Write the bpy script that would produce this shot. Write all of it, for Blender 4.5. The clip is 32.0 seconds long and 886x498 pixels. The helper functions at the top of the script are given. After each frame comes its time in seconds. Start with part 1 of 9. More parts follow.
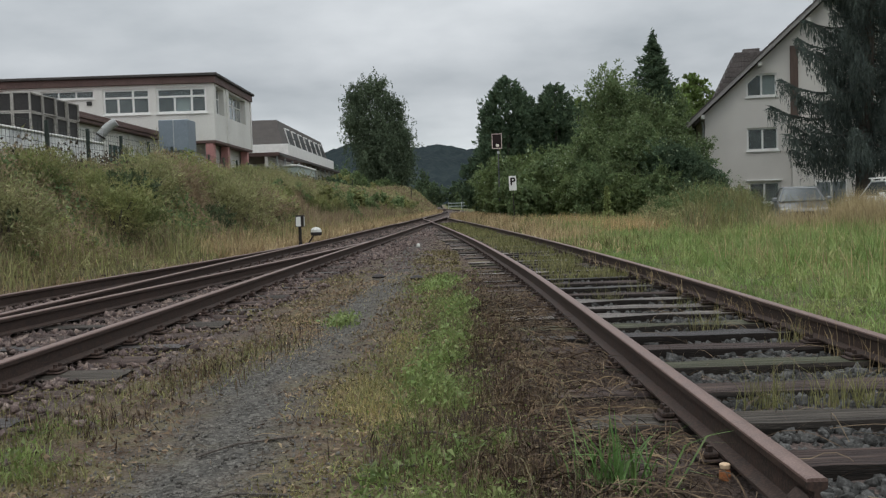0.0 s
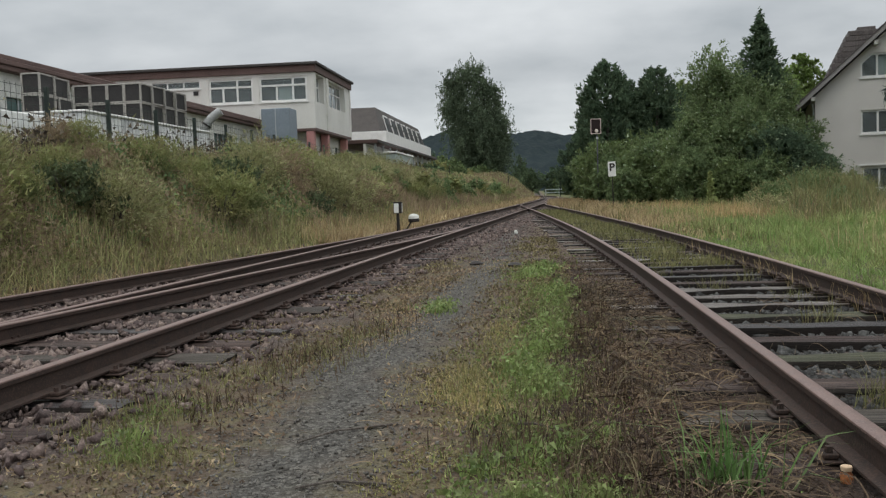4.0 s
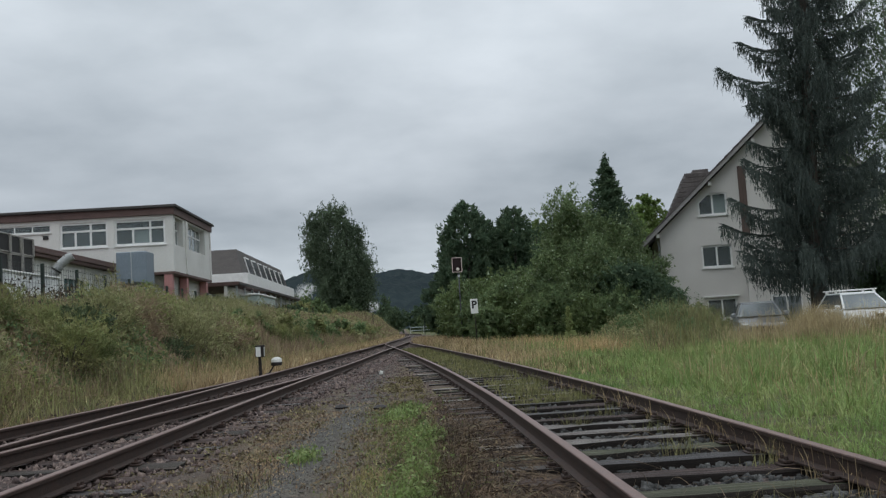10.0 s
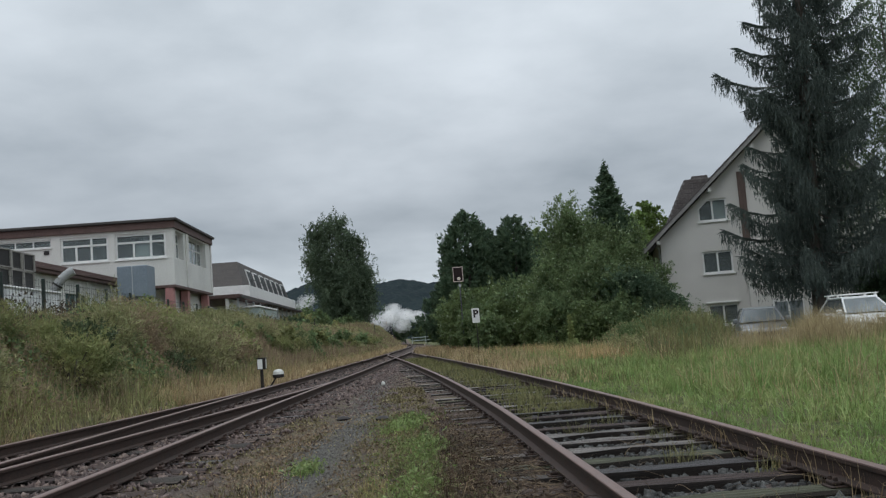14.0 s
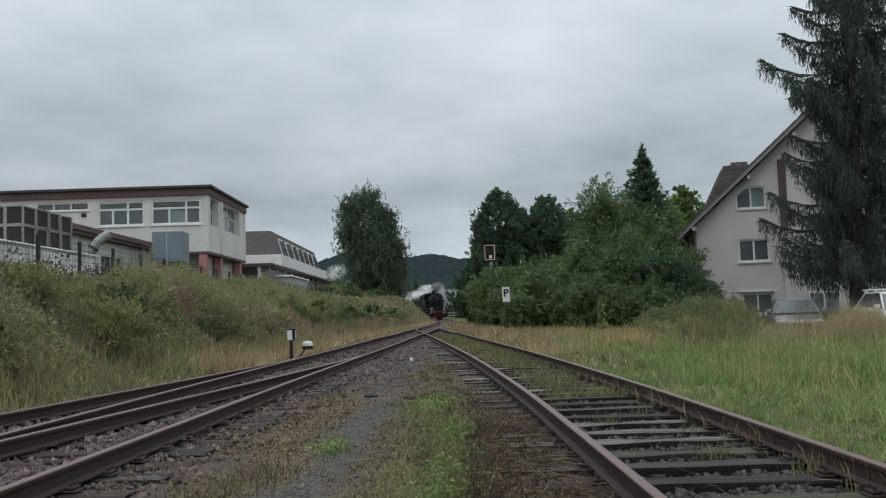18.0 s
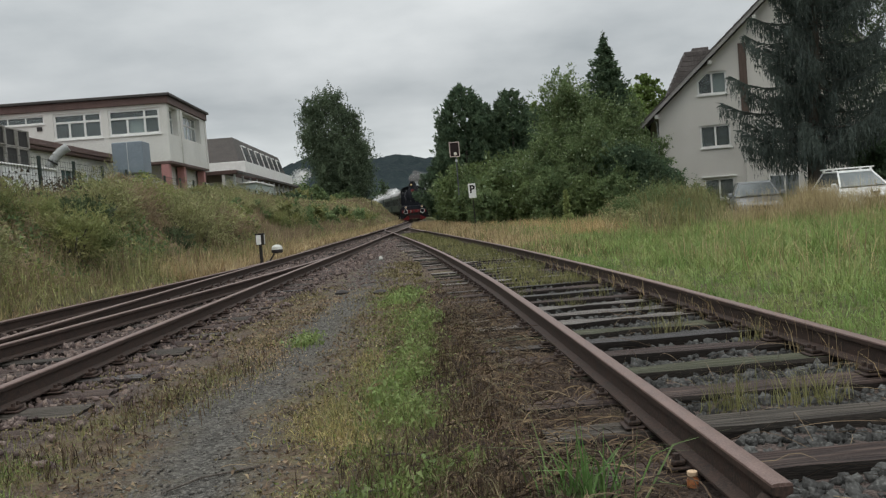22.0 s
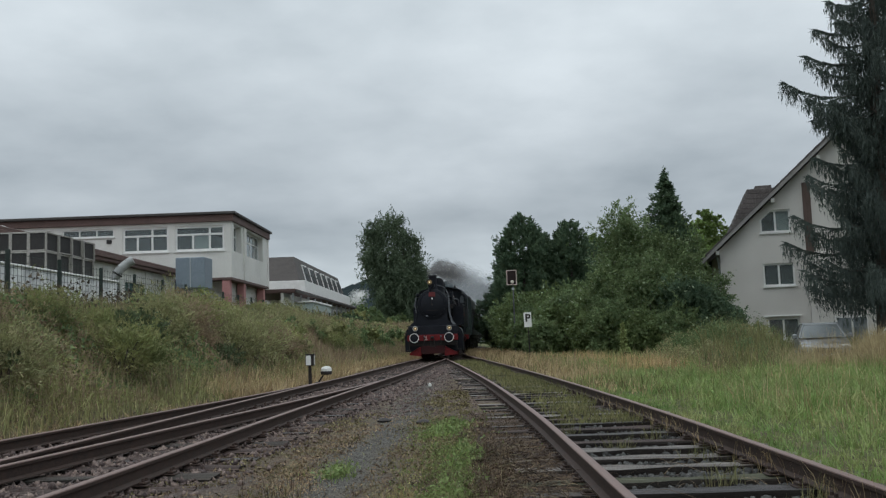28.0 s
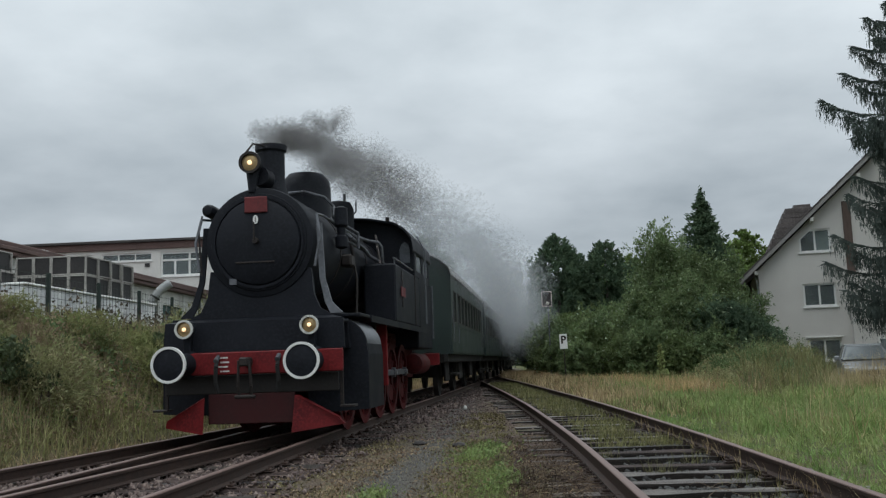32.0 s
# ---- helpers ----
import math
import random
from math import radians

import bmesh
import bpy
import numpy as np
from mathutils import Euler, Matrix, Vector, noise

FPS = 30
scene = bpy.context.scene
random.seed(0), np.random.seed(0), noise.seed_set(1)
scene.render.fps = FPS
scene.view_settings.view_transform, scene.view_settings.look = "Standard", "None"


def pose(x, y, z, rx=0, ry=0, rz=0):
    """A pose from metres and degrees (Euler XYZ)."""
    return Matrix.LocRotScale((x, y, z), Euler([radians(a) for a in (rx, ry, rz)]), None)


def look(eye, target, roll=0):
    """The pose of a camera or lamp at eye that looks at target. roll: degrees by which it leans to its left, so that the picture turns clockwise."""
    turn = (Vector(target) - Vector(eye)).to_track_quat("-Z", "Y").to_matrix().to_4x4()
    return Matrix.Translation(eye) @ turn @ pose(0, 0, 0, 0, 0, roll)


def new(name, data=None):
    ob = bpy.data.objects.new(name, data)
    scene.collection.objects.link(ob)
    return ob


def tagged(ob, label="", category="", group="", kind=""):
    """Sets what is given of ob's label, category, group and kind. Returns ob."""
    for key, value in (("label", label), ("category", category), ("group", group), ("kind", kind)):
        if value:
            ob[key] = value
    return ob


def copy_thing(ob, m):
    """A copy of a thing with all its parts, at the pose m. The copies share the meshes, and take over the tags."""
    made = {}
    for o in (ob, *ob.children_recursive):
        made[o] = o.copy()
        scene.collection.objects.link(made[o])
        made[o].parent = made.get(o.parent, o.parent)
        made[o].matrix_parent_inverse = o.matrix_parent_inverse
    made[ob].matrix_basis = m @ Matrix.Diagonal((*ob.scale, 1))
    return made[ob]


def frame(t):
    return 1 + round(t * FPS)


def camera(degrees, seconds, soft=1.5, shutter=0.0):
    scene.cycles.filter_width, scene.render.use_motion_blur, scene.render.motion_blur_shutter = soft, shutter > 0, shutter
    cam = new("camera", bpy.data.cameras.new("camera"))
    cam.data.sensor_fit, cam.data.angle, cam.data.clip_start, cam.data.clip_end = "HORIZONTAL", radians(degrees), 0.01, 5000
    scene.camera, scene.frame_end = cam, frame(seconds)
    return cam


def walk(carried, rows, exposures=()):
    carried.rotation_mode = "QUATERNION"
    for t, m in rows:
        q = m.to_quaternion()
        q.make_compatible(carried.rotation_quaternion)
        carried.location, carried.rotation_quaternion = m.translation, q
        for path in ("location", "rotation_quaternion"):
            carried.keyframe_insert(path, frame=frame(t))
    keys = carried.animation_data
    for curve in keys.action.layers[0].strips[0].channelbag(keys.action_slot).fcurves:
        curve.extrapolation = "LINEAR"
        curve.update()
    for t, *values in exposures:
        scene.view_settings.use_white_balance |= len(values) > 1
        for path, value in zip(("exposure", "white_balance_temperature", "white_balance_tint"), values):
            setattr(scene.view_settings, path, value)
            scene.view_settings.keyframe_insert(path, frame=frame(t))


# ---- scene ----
# ---- camera ----
cam = camera(52.0, 32.0, soft=1.3)
# seconds, eye in metres, turn in degrees
PATH = [
    (0.0, -0.000, 0.000, 0.880, 87.13, 1.85, -0.09),
    (0.5, 0.003, 0.013, 0.878, 87.05, 1.34, 0.21),
    (1.0, 0.007, 0.029, 0.872, 86.81, 0.97, 0.87),
    (1.5, 0.007, 0.030, 0.872, 87.16, 0.88, 1.41),
    (2.0, 0.003, 0.026, 0.874, 87.47, 1.38, 1.21),
    (2.5, 0.001, 0.021, 0.880, 88.24, 1.43, 0.18),
    (3.0, -0.018, 0.057, 0.875, 86.95, 1.50, 2.07),
    (3.5, -0.033, 0.074, 0.884, 86.47, 1.81, 6.19),
    (5.5, 0.031, 0.085, 0.863, 86.67, 4.00, 2.30),
    (6.0, 0.019, 0.068, 0.882, 88.29, 4.45, 0.48),
    (6.5, 0.015, 0.043, 0.881, 89.79, 3.45, -0.51),
    (7.0, -0.037, 0.055, 0.911, 91.42, 2.11, -1.47),
    (7.5, -0.033, 0.069, 0.915, 93.28, 2.31, -1.87),
    (8.0, -0.031, 0.073, 0.911, 93.78, 2.50, -1.88),
    (8.5, -0.021, 0.100, 0.907, 93.80, 2.71, -0.83),
    (9.0, -0.011, 0.143, 0.905, 94.29, 2.94, -0.54),
    (9.5, -0.006, 0.126, 0.916, 94.78, 3.24, -1.63),
    (10.0, -0.005, 0.110, 0.915, 94.81, 3.50, -2.49),
    (10.5, -0.010, 0.097, 0.917, 95.33, 3.34, -3.07),
    (11.0, -0.016, 0.099, 0.914, 95.91, 3.46, -2.85),
    (11.5, -0.020, 0.075, 0.914, 95.21, 3.66, -3.20),
    (12.0, -0.011, 0.107, 0.909, 94.88, 3.69, -2.77),
    (12.5, 0.002, 0.118, 0.911, 95.20, 3.57, -2.48),
    (13.0, 0.007, 0.114, 0.910, 95.19, 3.81, -2.82),
    (13.5, 0.008, 0.112, 0.918, 95.43, 4.26, -2.26),
    (15.5, 0.004, 0.084, 0.919, 95.12, 4.41, -2.93),
    (16.0, 0.001, 0.103, 0.932, 94.30, 4.16, -2.71),
    (16.5, -0.026, 0.169, 0.997, 94.54, 1.88, -1.25),
    (17.0, -0.021, 0.216, 0.998, 95.77, 1.36, 0.19),
    (17.5, -0.019, 0.193, 1.004, 95.42, 2.06, 0.17),
    (18.0, -0.015, 0.209, 0.991, 93.98, 1.89, -0.55),
    (18.5, -0.027, 0.184, 0.975, 90.52, 1.51, -0.48),
    (19.0, -0.025, 0.184, 0.967, 87.94, 1.69, -0.32),
    (19.5, -0.018, 0.110, 0.937, 87.33, 1.91, 0.04),
    (20.0, -0.005, 0.150, 0.923, 85.77, 1.12, -0.63),
    (20.5, 0.022, 0.109, 0.922, 86.50, 1.57, -1.12),
    (21.0, 0.008, 0.077, 0.924, 86.77, 3.33, -1.09),
    (21.5, -0.045, 0.040, 0.926, 87.21, 4.44, -3.12),
    (22.0, 0.021, 0.015, 0.926, 87.54, 4.50, -2.55),
    (22.5, 0.167, 0.163, 0.921, 88.45, 3.61, 1.23),
    (23.0, 0.153, 0.213, 0.933, 90.31, 3.30, 1.89),
    (23.5, 0.149, 0.237, 0.937, 91.56, 3.02, 1.51),
    (24.0, 0.152, 0.214, 0.943, 91.68, 2.79, 0.75),
    (24.5, 0.159, 0.175, 0.950, 92.69, 2.94, 0.23),
    (25.0, 0.157, 0.228, 0.952, 94.94, 2.52, 0.23),
    (25.5, 0.153, 0.217, 0.972, 96.25, 2.46, -0.01),
    (27.5, 0.151, 0.232, 0.967, 95.71, 1.88, 0.67),
    (28.0, 0.155, 0.267, 0.960, 95.66, 1.96, 1.04),
    (28.5, 0.165, 0.284, 0.969, 96.35, 2.26, 1.39),
    (29.0, 0.175, 0.225, 0.993, 97.24, 2.96, 1.52),
    (29.5, 0.175, 0.241, 0.992, 97.64, 3.12, 1.39),
    (30.0, 0.163, 0.233, 1.004, 98.54, 2.99, 1.79),
    (30.5, 0.152, 0.247, 0.999, 98.66, 2.92, 2.31),
    (31.0, 0.153, 0.240, 0.983, 96.99, 2.85, 2.52),
    (31.5, 0.153, 0.282, 0.970, 96.54, 2.65, 3.04),
    (32.0, 0.143, 0.313, 0.961, 97.11, 2.04, 3.22),
]
walk(cam, [(t, pose(x, y, z, rx, ry, rz)) for t, x, y, z, rx, ry, rz in PATH], exposures=[(0.0, 0.17, 6680, 10), (3.5, 0.2, 6700, 10), (5.5, 0.46, 7150, 10), (6.0, 0.36, 6800, 10), (7.0, -0.12, 6400, 9), (8.0, -0.02, 6350, 9), (16.0, -0.02, 6300, 9), (19.0, 0.05, 6350, 9), (19.5, 0.22, 6700, 10), (20.0, 0.62, 7150, 9), (20.4, 0.5, 7150, 9), (21.0, 0.36, 7200, 10), (22.0, 0.2, 6850, 9), (23.0, 0.05, 6500, 10), (24.5, 0.08, 6350, 9), (28.0, 0.0, 6350, 7), (32.0, 0.03, 6350, 7)])

# ---- world and sun ----
def link(nt, a, b):
    nt.links.new(a, b)


def build_world():
    """An overcast sky: layered grey cloud over a pale horizon, with a little of the clear sky's tint."""
    w = bpy.data.worlds.new("overcast_sky")
    w.use_nodes = True
    scene.world = w
    nt = w.node_tree
    nt.nodes.clear()
    N = nt.nodes.new
    out, bg = N("ShaderNodeOutputWorld"), N("ShaderNodeBackground")
    sky = N("ShaderNodeTexSky")
    sky.sky_type, sky.sun_disc = "NISHITA", False
    sky.sun_elevation, sky.sun_rotation = radians(74), radians(213)
    tc, sep = N("ShaderNodeTexCoord"), N("ShaderNodeSeparateXYZ")
    link(nt, tc.outputs["Generated"], sep.inputs[0])
    # flatten the dome so that the cloud bands lie in perspective
    add = N("ShaderNodeMath"); add.operation = "ADD"; add.inputs[1].default_value = 0.22
    mx = N("ShaderNodeMath"); mx.operation = "MAXIMUM"; mx.inputs[1].default_value = 0.0
    link(nt, sep.outputs[2], mx.inputs[0]); link(nt, mx.outputs[0], add.inputs[0])
    dx = N("ShaderNodeMath"); dx.operation = "DIVIDE"
    dy = N("ShaderNodeMath"); dy.operation = "DIVIDE"
    link(nt, sep.outputs[0], dx.inputs[0]); link(nt, add.outputs[0], dx.inputs[1])
    link(nt, sep.outputs[1], dy.inputs[0]); link(nt, add.outputs[0], dy.inputs[1])
    cmb = N("ShaderNodeCombineXYZ")
    link(nt, dx.outputs[0], cmb.inputs[0]); link(nt, dy.outputs[0], cmb.inputs[1])
    big, small = N("ShaderNodeTexNoise"), N("ShaderNodeTexNoise")
    for n, sc, det, ro in ((big, 0.75, 4.0, 0.5), (small, 2.6, 6.0, 0.55)):
        n.inputs["Scale"].default_value, n.inputs["Detail"].default_value, n.inputs["Roughness"].default_value = sc, det, ro
        link(nt, cmb.outputs[0], n.inputs["Vector"])
    mixn = N("ShaderNodeMath"); mixn.operation = "MULTIPLY_ADD"
    mixn.inputs[1].default_value = 0.35
    link(nt, small.outputs[0], mixn.inputs[0]); link(nt, big.outputs[0], mixn.inputs[2])
    ramp = N("ShaderNodeValToRGB")
    el = ramp.color_ramp.elements
    el[0].position, el[0].color = 0.46, (0.325, 0.36, 0.39, 1)
    el[1].position, el[1].color = 0.92, (0.69, 0.725, 0.755, 1)
    link(nt, mixn.outputs[0], ramp.inputs[0])
    # elevation: pale slit at the horizon, darker belly, brighter overhead
    hor = N("ShaderNodeValToRGB")
    e = hor.color_ramp.elements
    e[0].position, e[0].color = 0.03, (1.02, 1.03, 1.04, 1)
    e[1].position, e[1].color = 0.13, (0.78, 0.785, 0.80, 1)
    a = e.new(0.30); a.color = (1.08, 1.08, 1.08, 1)
    a = e.new(0.55); a.color = (1.35, 1.35, 1.34, 1)
    a = e.new(0.80); a.color = (2.2, 2.2, 2.18, 1)
    link(nt, sep.outputs[2], hor.inputs[0])
    mul = N("ShaderNodeMix"); mul.data_type, mul.blend_type = "RGBA", "MULTIPLY"
    mul.inputs[0].default_value = 1.0
    link(nt, ramp.outputs[0], mul.inputs[6]); link(nt, hor.outputs[0], mul.inputs[7])
    tint = N("ShaderNodeMix"); tint.data_type, tint.blend_type = "RGBA", "ADD"
    tint.inputs[0].default_value = 0.006
    link(nt, mul.outputs[2], tint.inputs[6]); link(nt, sky.outputs[0], tint.inputs[7])
    link(nt, tint.outputs[2], bg.inputs["Color"])
    bg.inputs["Strength"].default_value = 1.12
    link(nt, bg.outputs[0], out.inputs[0])


build_world()
# thin smoke lets light through many flecks
scene.cycles.transparent_max_bounces = 36
sun = new("sun", bpy.data.lights.new("sun", "SUN"))
sun.data.energy, sun.data.angle, sun.data.color = 0.75, radians(60), (1.0, 0.97, 0.93)
sun.matrix_world = look((0, 0, 60), (9, 14, 0))


# ---- materials ----
MATS = {}


def mat(name, c1, c2=None, rough=0.8, metal=0.0, scale=6.0, fine=60.0, bump=0.3, c3=None, vary=0.0, island=0.0, stretch=(1, 1, 1), spec=0.4, trans=0.0, depth=0.01):
    """A surface with two scales of colour variation and relief. vary: by object; island: by loose piece."""
    if name in MATS:
        return MATS[name]
    m = bpy.data.materials.new(name)
    m.use_nodes = True
    nt = m.node_tree
    b = nt.nodes["Principled BSDF"]
    N = nt.nodes.new
    c2 = c2 or tuple(v * 0.75 for v in c1)
    c3 = c3 or tuple(v * 1.15 for v in c1)
    tc, mp = N("ShaderNodeTexCoord"), N("ShaderNodeMapping")
    mp.inputs["Scale"].default_value = stretch
    link(nt, tc.outputs["Object"], mp.inputs[0])
    n1, n2 = N("ShaderNodeTexNoise"), N("ShaderNodeTexNoise")
    for n, s in ((n1, scale), (n2, fine)):
        n.inputs["Scale"].default_value, n.inputs["Detail"].default_value = s, 5.0
        link(nt, mp.outputs[0], n.inputs["Vector"])
    r = N("ShaderNodeValToRGB")
    r.color_ramp.elements[0].position, r.color_ramp.elements[0].color = 0.32, (*c2, 1)
    r.color_ramp.elements[1].position, r.color_ramp.elements[1].color = 0.68, (*c1, 1)
    link(nt, n1.outputs[0], r.inputs[0])
    r2 = N("ShaderNodeValToRGB")
    r2.color_ramp.elements[0].position, r2.color_ramp.elements[0].color = 0.45, (0, 0, 0, 1)
    r2.color_ramp.elements[1].position, r2.color_ramp.elements[1].color = 0.75, (1, 1, 1, 1)
    link(nt, n2.outputs[0], r2.inputs[0])
    mx = N("ShaderNodeMix"); mx.data_type = "RGBA"
    link(nt, r2.outputs[0], mx.inputs[0]); link(nt, r.outputs[0], mx.inputs[6])
    mx.inputs[7].default_value = (*c3, 1)
    col = mx.outputs[2]
    for amount, node, sock in ((vary, "ShaderNodeObjectInfo", "Random"), (island, "ShaderNodeNewGeometry", "Random Per Island")):
        if amount:
            oi, hs, ma = N(node), N("ShaderNodeHueSaturation"), N("ShaderNodeMath")
            ma.operation, ma.inputs[1].default_value, ma.inputs[2].default_value = "MULTIPLY_ADD", 2 * amount, 1 - amount
            link(nt, oi.outputs[sock], ma.inputs[0]); link(nt, ma.outputs[0], hs.inputs["Value"]); link(nt, col, hs.inputs["Color"])
            mh = N("ShaderNodeMath")
            mh.operation, mh.inputs[1].default_value, mh.inputs[2].default_value = "MULTIPLY_ADD", 0.06 * amount, 0.5 - 0.03 * amount
            link(nt, oi.outputs[sock], mh.inputs[0]); link(nt, mh.outputs[0], hs.inputs["Hue"])
            col = hs.outputs[0]
    link(nt, col, b.inputs["Base Color"])
    rr = N("ShaderNodeMath"); rr.operation, rr.inputs[1].default_value, rr.inputs[2].default_value = "MULTIPLY_ADD", 0.25, max(0.02, rough - 0.12)
    link(nt, n1.outputs[0], rr.inputs[0]); link(nt, rr.outputs[0], b.inputs["Roughness"])
    b.inputs["Metallic"].default_value = metal
    b.inputs["Specular IOR Level"].default_value = spec
    if trans:
        b.inputs["Subsurface Weight"].default_value = 0.0
        tl, ms = N("ShaderNodeBsdfTranslucent"), N("ShaderNodeMixShader")
        link(nt, col, tl.inputs[0])
        ms.inputs[0].default_value = trans
        link(nt, b.outputs[0], ms.inputs[1]); link(nt, tl.outputs[0], ms.inputs[2])
        link(nt, ms.outputs[0], nt.nodes["Material Output"].inputs[0])
    if bump:
        bp = N("ShaderNodeBump")
        bp.inputs["Strength"].default_value, bp.inputs["Distance"].default_value = bump, depth
        link(nt, n2.outputs[0], bp.inputs["Height"]); link(nt, bp.outputs[0], b.inputs["Normal"])
    MATS[name] = m
    return m


def glow(name, color, strength):
    m = bpy.data.materials.new(name)
    m.use_nodes = True
    b = m.node_tree.nodes["Principled BSDF"]
    b.inputs["Base Color"].default_value = (*color, 1)
    b.inputs["Emission Color"].default_value = (*color, 1)
    b.inputs["Emission Strength"].default_value = strength
    return m


def glass(name, color=(0.55, 0.62, 0.62), rough=0.03):
    m = bpy.data.materials.new(name)
    m.use_nodes = True
    b = m.node_tree.nodes["Principled BSDF"]
    b.inputs["Base Color"].default_value = (*color, 1)
    b.inputs["Transmission Weight"].default_value = 0.9
    b.inputs["Roughness"].default_value = rough
    b.inputs["IOR"].default_value = 1.45
    return m


RUST = mat("rusty_steel", (0.050, 0.031, 0.025), (0.022, 0.0155, 0.013), 0.75, 0.2, 9, 90, 0.4, (0.078, 0.047, 0.036), depth=0.004)
RAILTOP = mat("worn_rail_head", (0.20, 0.135, 0.118), (0.12, 0.078, 0.068), 0.5, 0.45, 14, 120, 0.2, (0.26, 0.185, 0.165), depth=0.002)
SIDEWOOD = mat("dark_timber_side", (0.022, 0.018, 0.016), (0.010, 0.009, 0.008), 0.9, 0, 3, 40, 0.5, (0.036, 0.030, 0.026), vary=0.3, stretch=(0.5, 6, 6), spec=0.12)
MOSSY = mat("mossy_sleeper_wood", (0.062, 0.064, 0.040), (0.020, 0.020, 0.014), 0.8, 0, 1.6, 4.5, 1.0, (0.105, 0.105, 0.075), vary=0.3, stretch=(0.35, 11, 11), depth=0.02, spec=0.15)
BLEACHED = mat("bleached_sleeper_wood", (0.12, 0.097, 0.08), (0.026, 0.020, 0.018), 0.45, 0, 1.6, 4.5, 1.0, (0.38, 0.345, 0.31), vary=0.25, stretch=(0.35, 11, 11), depth=0.02, spec=0.3)
BROWNWOOD = mat("brown_sleeper_wood", (0.050, 0.032, 0.027), (0.015, 0.010, 0.0095), 0.7, 0, 1.6, 4.5, 1.0, (0.16, 0.115, 0.095), vary=0.3, stretch=(0.35, 11, 11), depth=0.02, spec=0.2)
DARKWOOD = mat("wet_dark_sleeper_wood", (0.030, 0.025, 0.025), (0.012, 0.010, 0.011), 0.5, 0, 1.6, 4.5, 1.0, (0.12, 0.105, 0.10), vary=0.3, stretch=(0.35, 11, 11), depth=0.02, spec=0.25)
SLEEPER = mat("weathered_sleeper_wood", (0.048, 0.041, 0.034), (0.016, 0.0135, 0.012), 0.75, 0, 1.6, 4.5, 1.0, (0.125, 0.108, 0.094), vary=0.35, stretch=(0.35, 11, 11), depth=0.02, spec=0.18)
STONE = mat("ballast_stone", (0.125, 0.088, 0.078), (0.046, 0.032, 0.029), 0.8, 0, 12, 70, 0.5, (0.205, 0.155, 0.14), island=0.6)
GREYSTONE = mat("grey_ballast_stone", (0.058, 0.058, 0.056), (0.022, 0.022, 0.021), 0.8, 0, 12, 70, 0.5, (0.115, 0.115, 0.112), island=0.55, spec=0.25)
GRAVEL = mat("path_grit", (0.115, 0.106, 0.094), (0.065, 0.06, 0.053), 0.85, 0, 12, 70, 0.3, (0.17, 0.162, 0.152), island=0.4)
IRON = mat("dark_iron", (0.03, 0.027, 0.026), (0.018, 0.016, 0.016), 0.6, 0.4, 12, 80, 0.3, (0.06, 0.045, 0.04))
WHITE = mat("white_paint", (0.74, 0.74, 0.72), (0.62, 0.62, 0.60), 0.55, 0, 3, 40, 0.1, (0.78, 0.78, 0.77))
DIRTYWHITE = mat("dirty_white_paint", (0.60, 0.60, 0.57), (0.42, 0.42, 0.39), 0.7, 0, 2.0, 18, 0.2, (0.66, 0.66, 0.63))
PLASTER = mat("pale_plaster", (0.66, 0.65, 0.62), (0.55, 0.54, 0.51), 0.85, 0, 0.5, 14, 0.25, (0.70, 0.69, 0.66))
HOUSEWALL = mat("cream_render", (0.63, 0.61, 0.58), (0.53, 0.51, 0.485), 0.9, 0, 0.45, 30, 0.25, (0.65, 0.62, 0.58))
FASCIA = mat("brown_fascia", (0.115, 0.07, 0.062), (0.075, 0.045, 0.04), 0.7, 0, 1.5, 20, 0.2, (0.15, 0.095, 0.085))
DARKROOF = mat("dark_bitumen_roof", (0.06, 0.055, 0.053), (0.04, 0.036, 0.035), 0.8, 0, 1.5, 30, 0.4, (0.09, 0.082, 0.08))
SLATE = mat("grey_brown_shingles", (0.085, 0.075, 0.07), (0.06, 0.052, 0.05), 0.75, 0, 1.2, 12, 0.5, (0.11, 0.10, 0.095), stretch=(1, 1, 4))
TILE = mat("brown_roof_tiles", (0.115, 0.10, 0.098), (0.07, 0.06, 0.058), 0.8, 0, 2, 16, 0.6, (0.16, 0.145, 0.14), stretch=(1, 1, 1))
PINK = mat("pink_column_paint", (0.42, 0.21, 0.20), (0.34, 0.16, 0.155), 0.75, 0, 2, 20, 0.2)
PANE = glass("window_glass")
CURTAIN = mat("pale_curtain", (0.55, 0.57, 0.55), (0.42, 0.44, 0.43), 0.9, 0, 4, 30, 0.2, stretch=(6, 6, 1))
GREENGLASS = mat("green_tinted_glazing", (0.06, 0.115, 0.105), (0.045, 0.085, 0.08), 0.15, 0, 1.5, 20, 0.02, (0.08, 0.14, 0.13), spec=0.8)
GREYMETAL = mat("blue_grey_sheet_metal", (0.20, 0.24, 0.28), (0.15, 0.185, 0.22), 0.5, 0.2, 1.5, 25, 0.15, (0.25, 0.29, 0.33))
ZINC = mat("galvanised_steel", (0.48, 0.50, 0.51), (0.36, 0.38, 0.39), 0.45, 0.6, 4, 30, 0.1)
FENCEGREEN = mat("dark_green_fence_paint", (0.018, 0.03, 0.024), (0.012, 0.02, 0.017), 0.6, 0, 8, 60, 0.1)
CRATE = mat("dark_wire_crate", (0.028, 0.027, 0.027), (0.018, 0.017, 0.017), 0.7, 0.1, 4, 30, 0.2, (0.05, 0.045, 0.045))
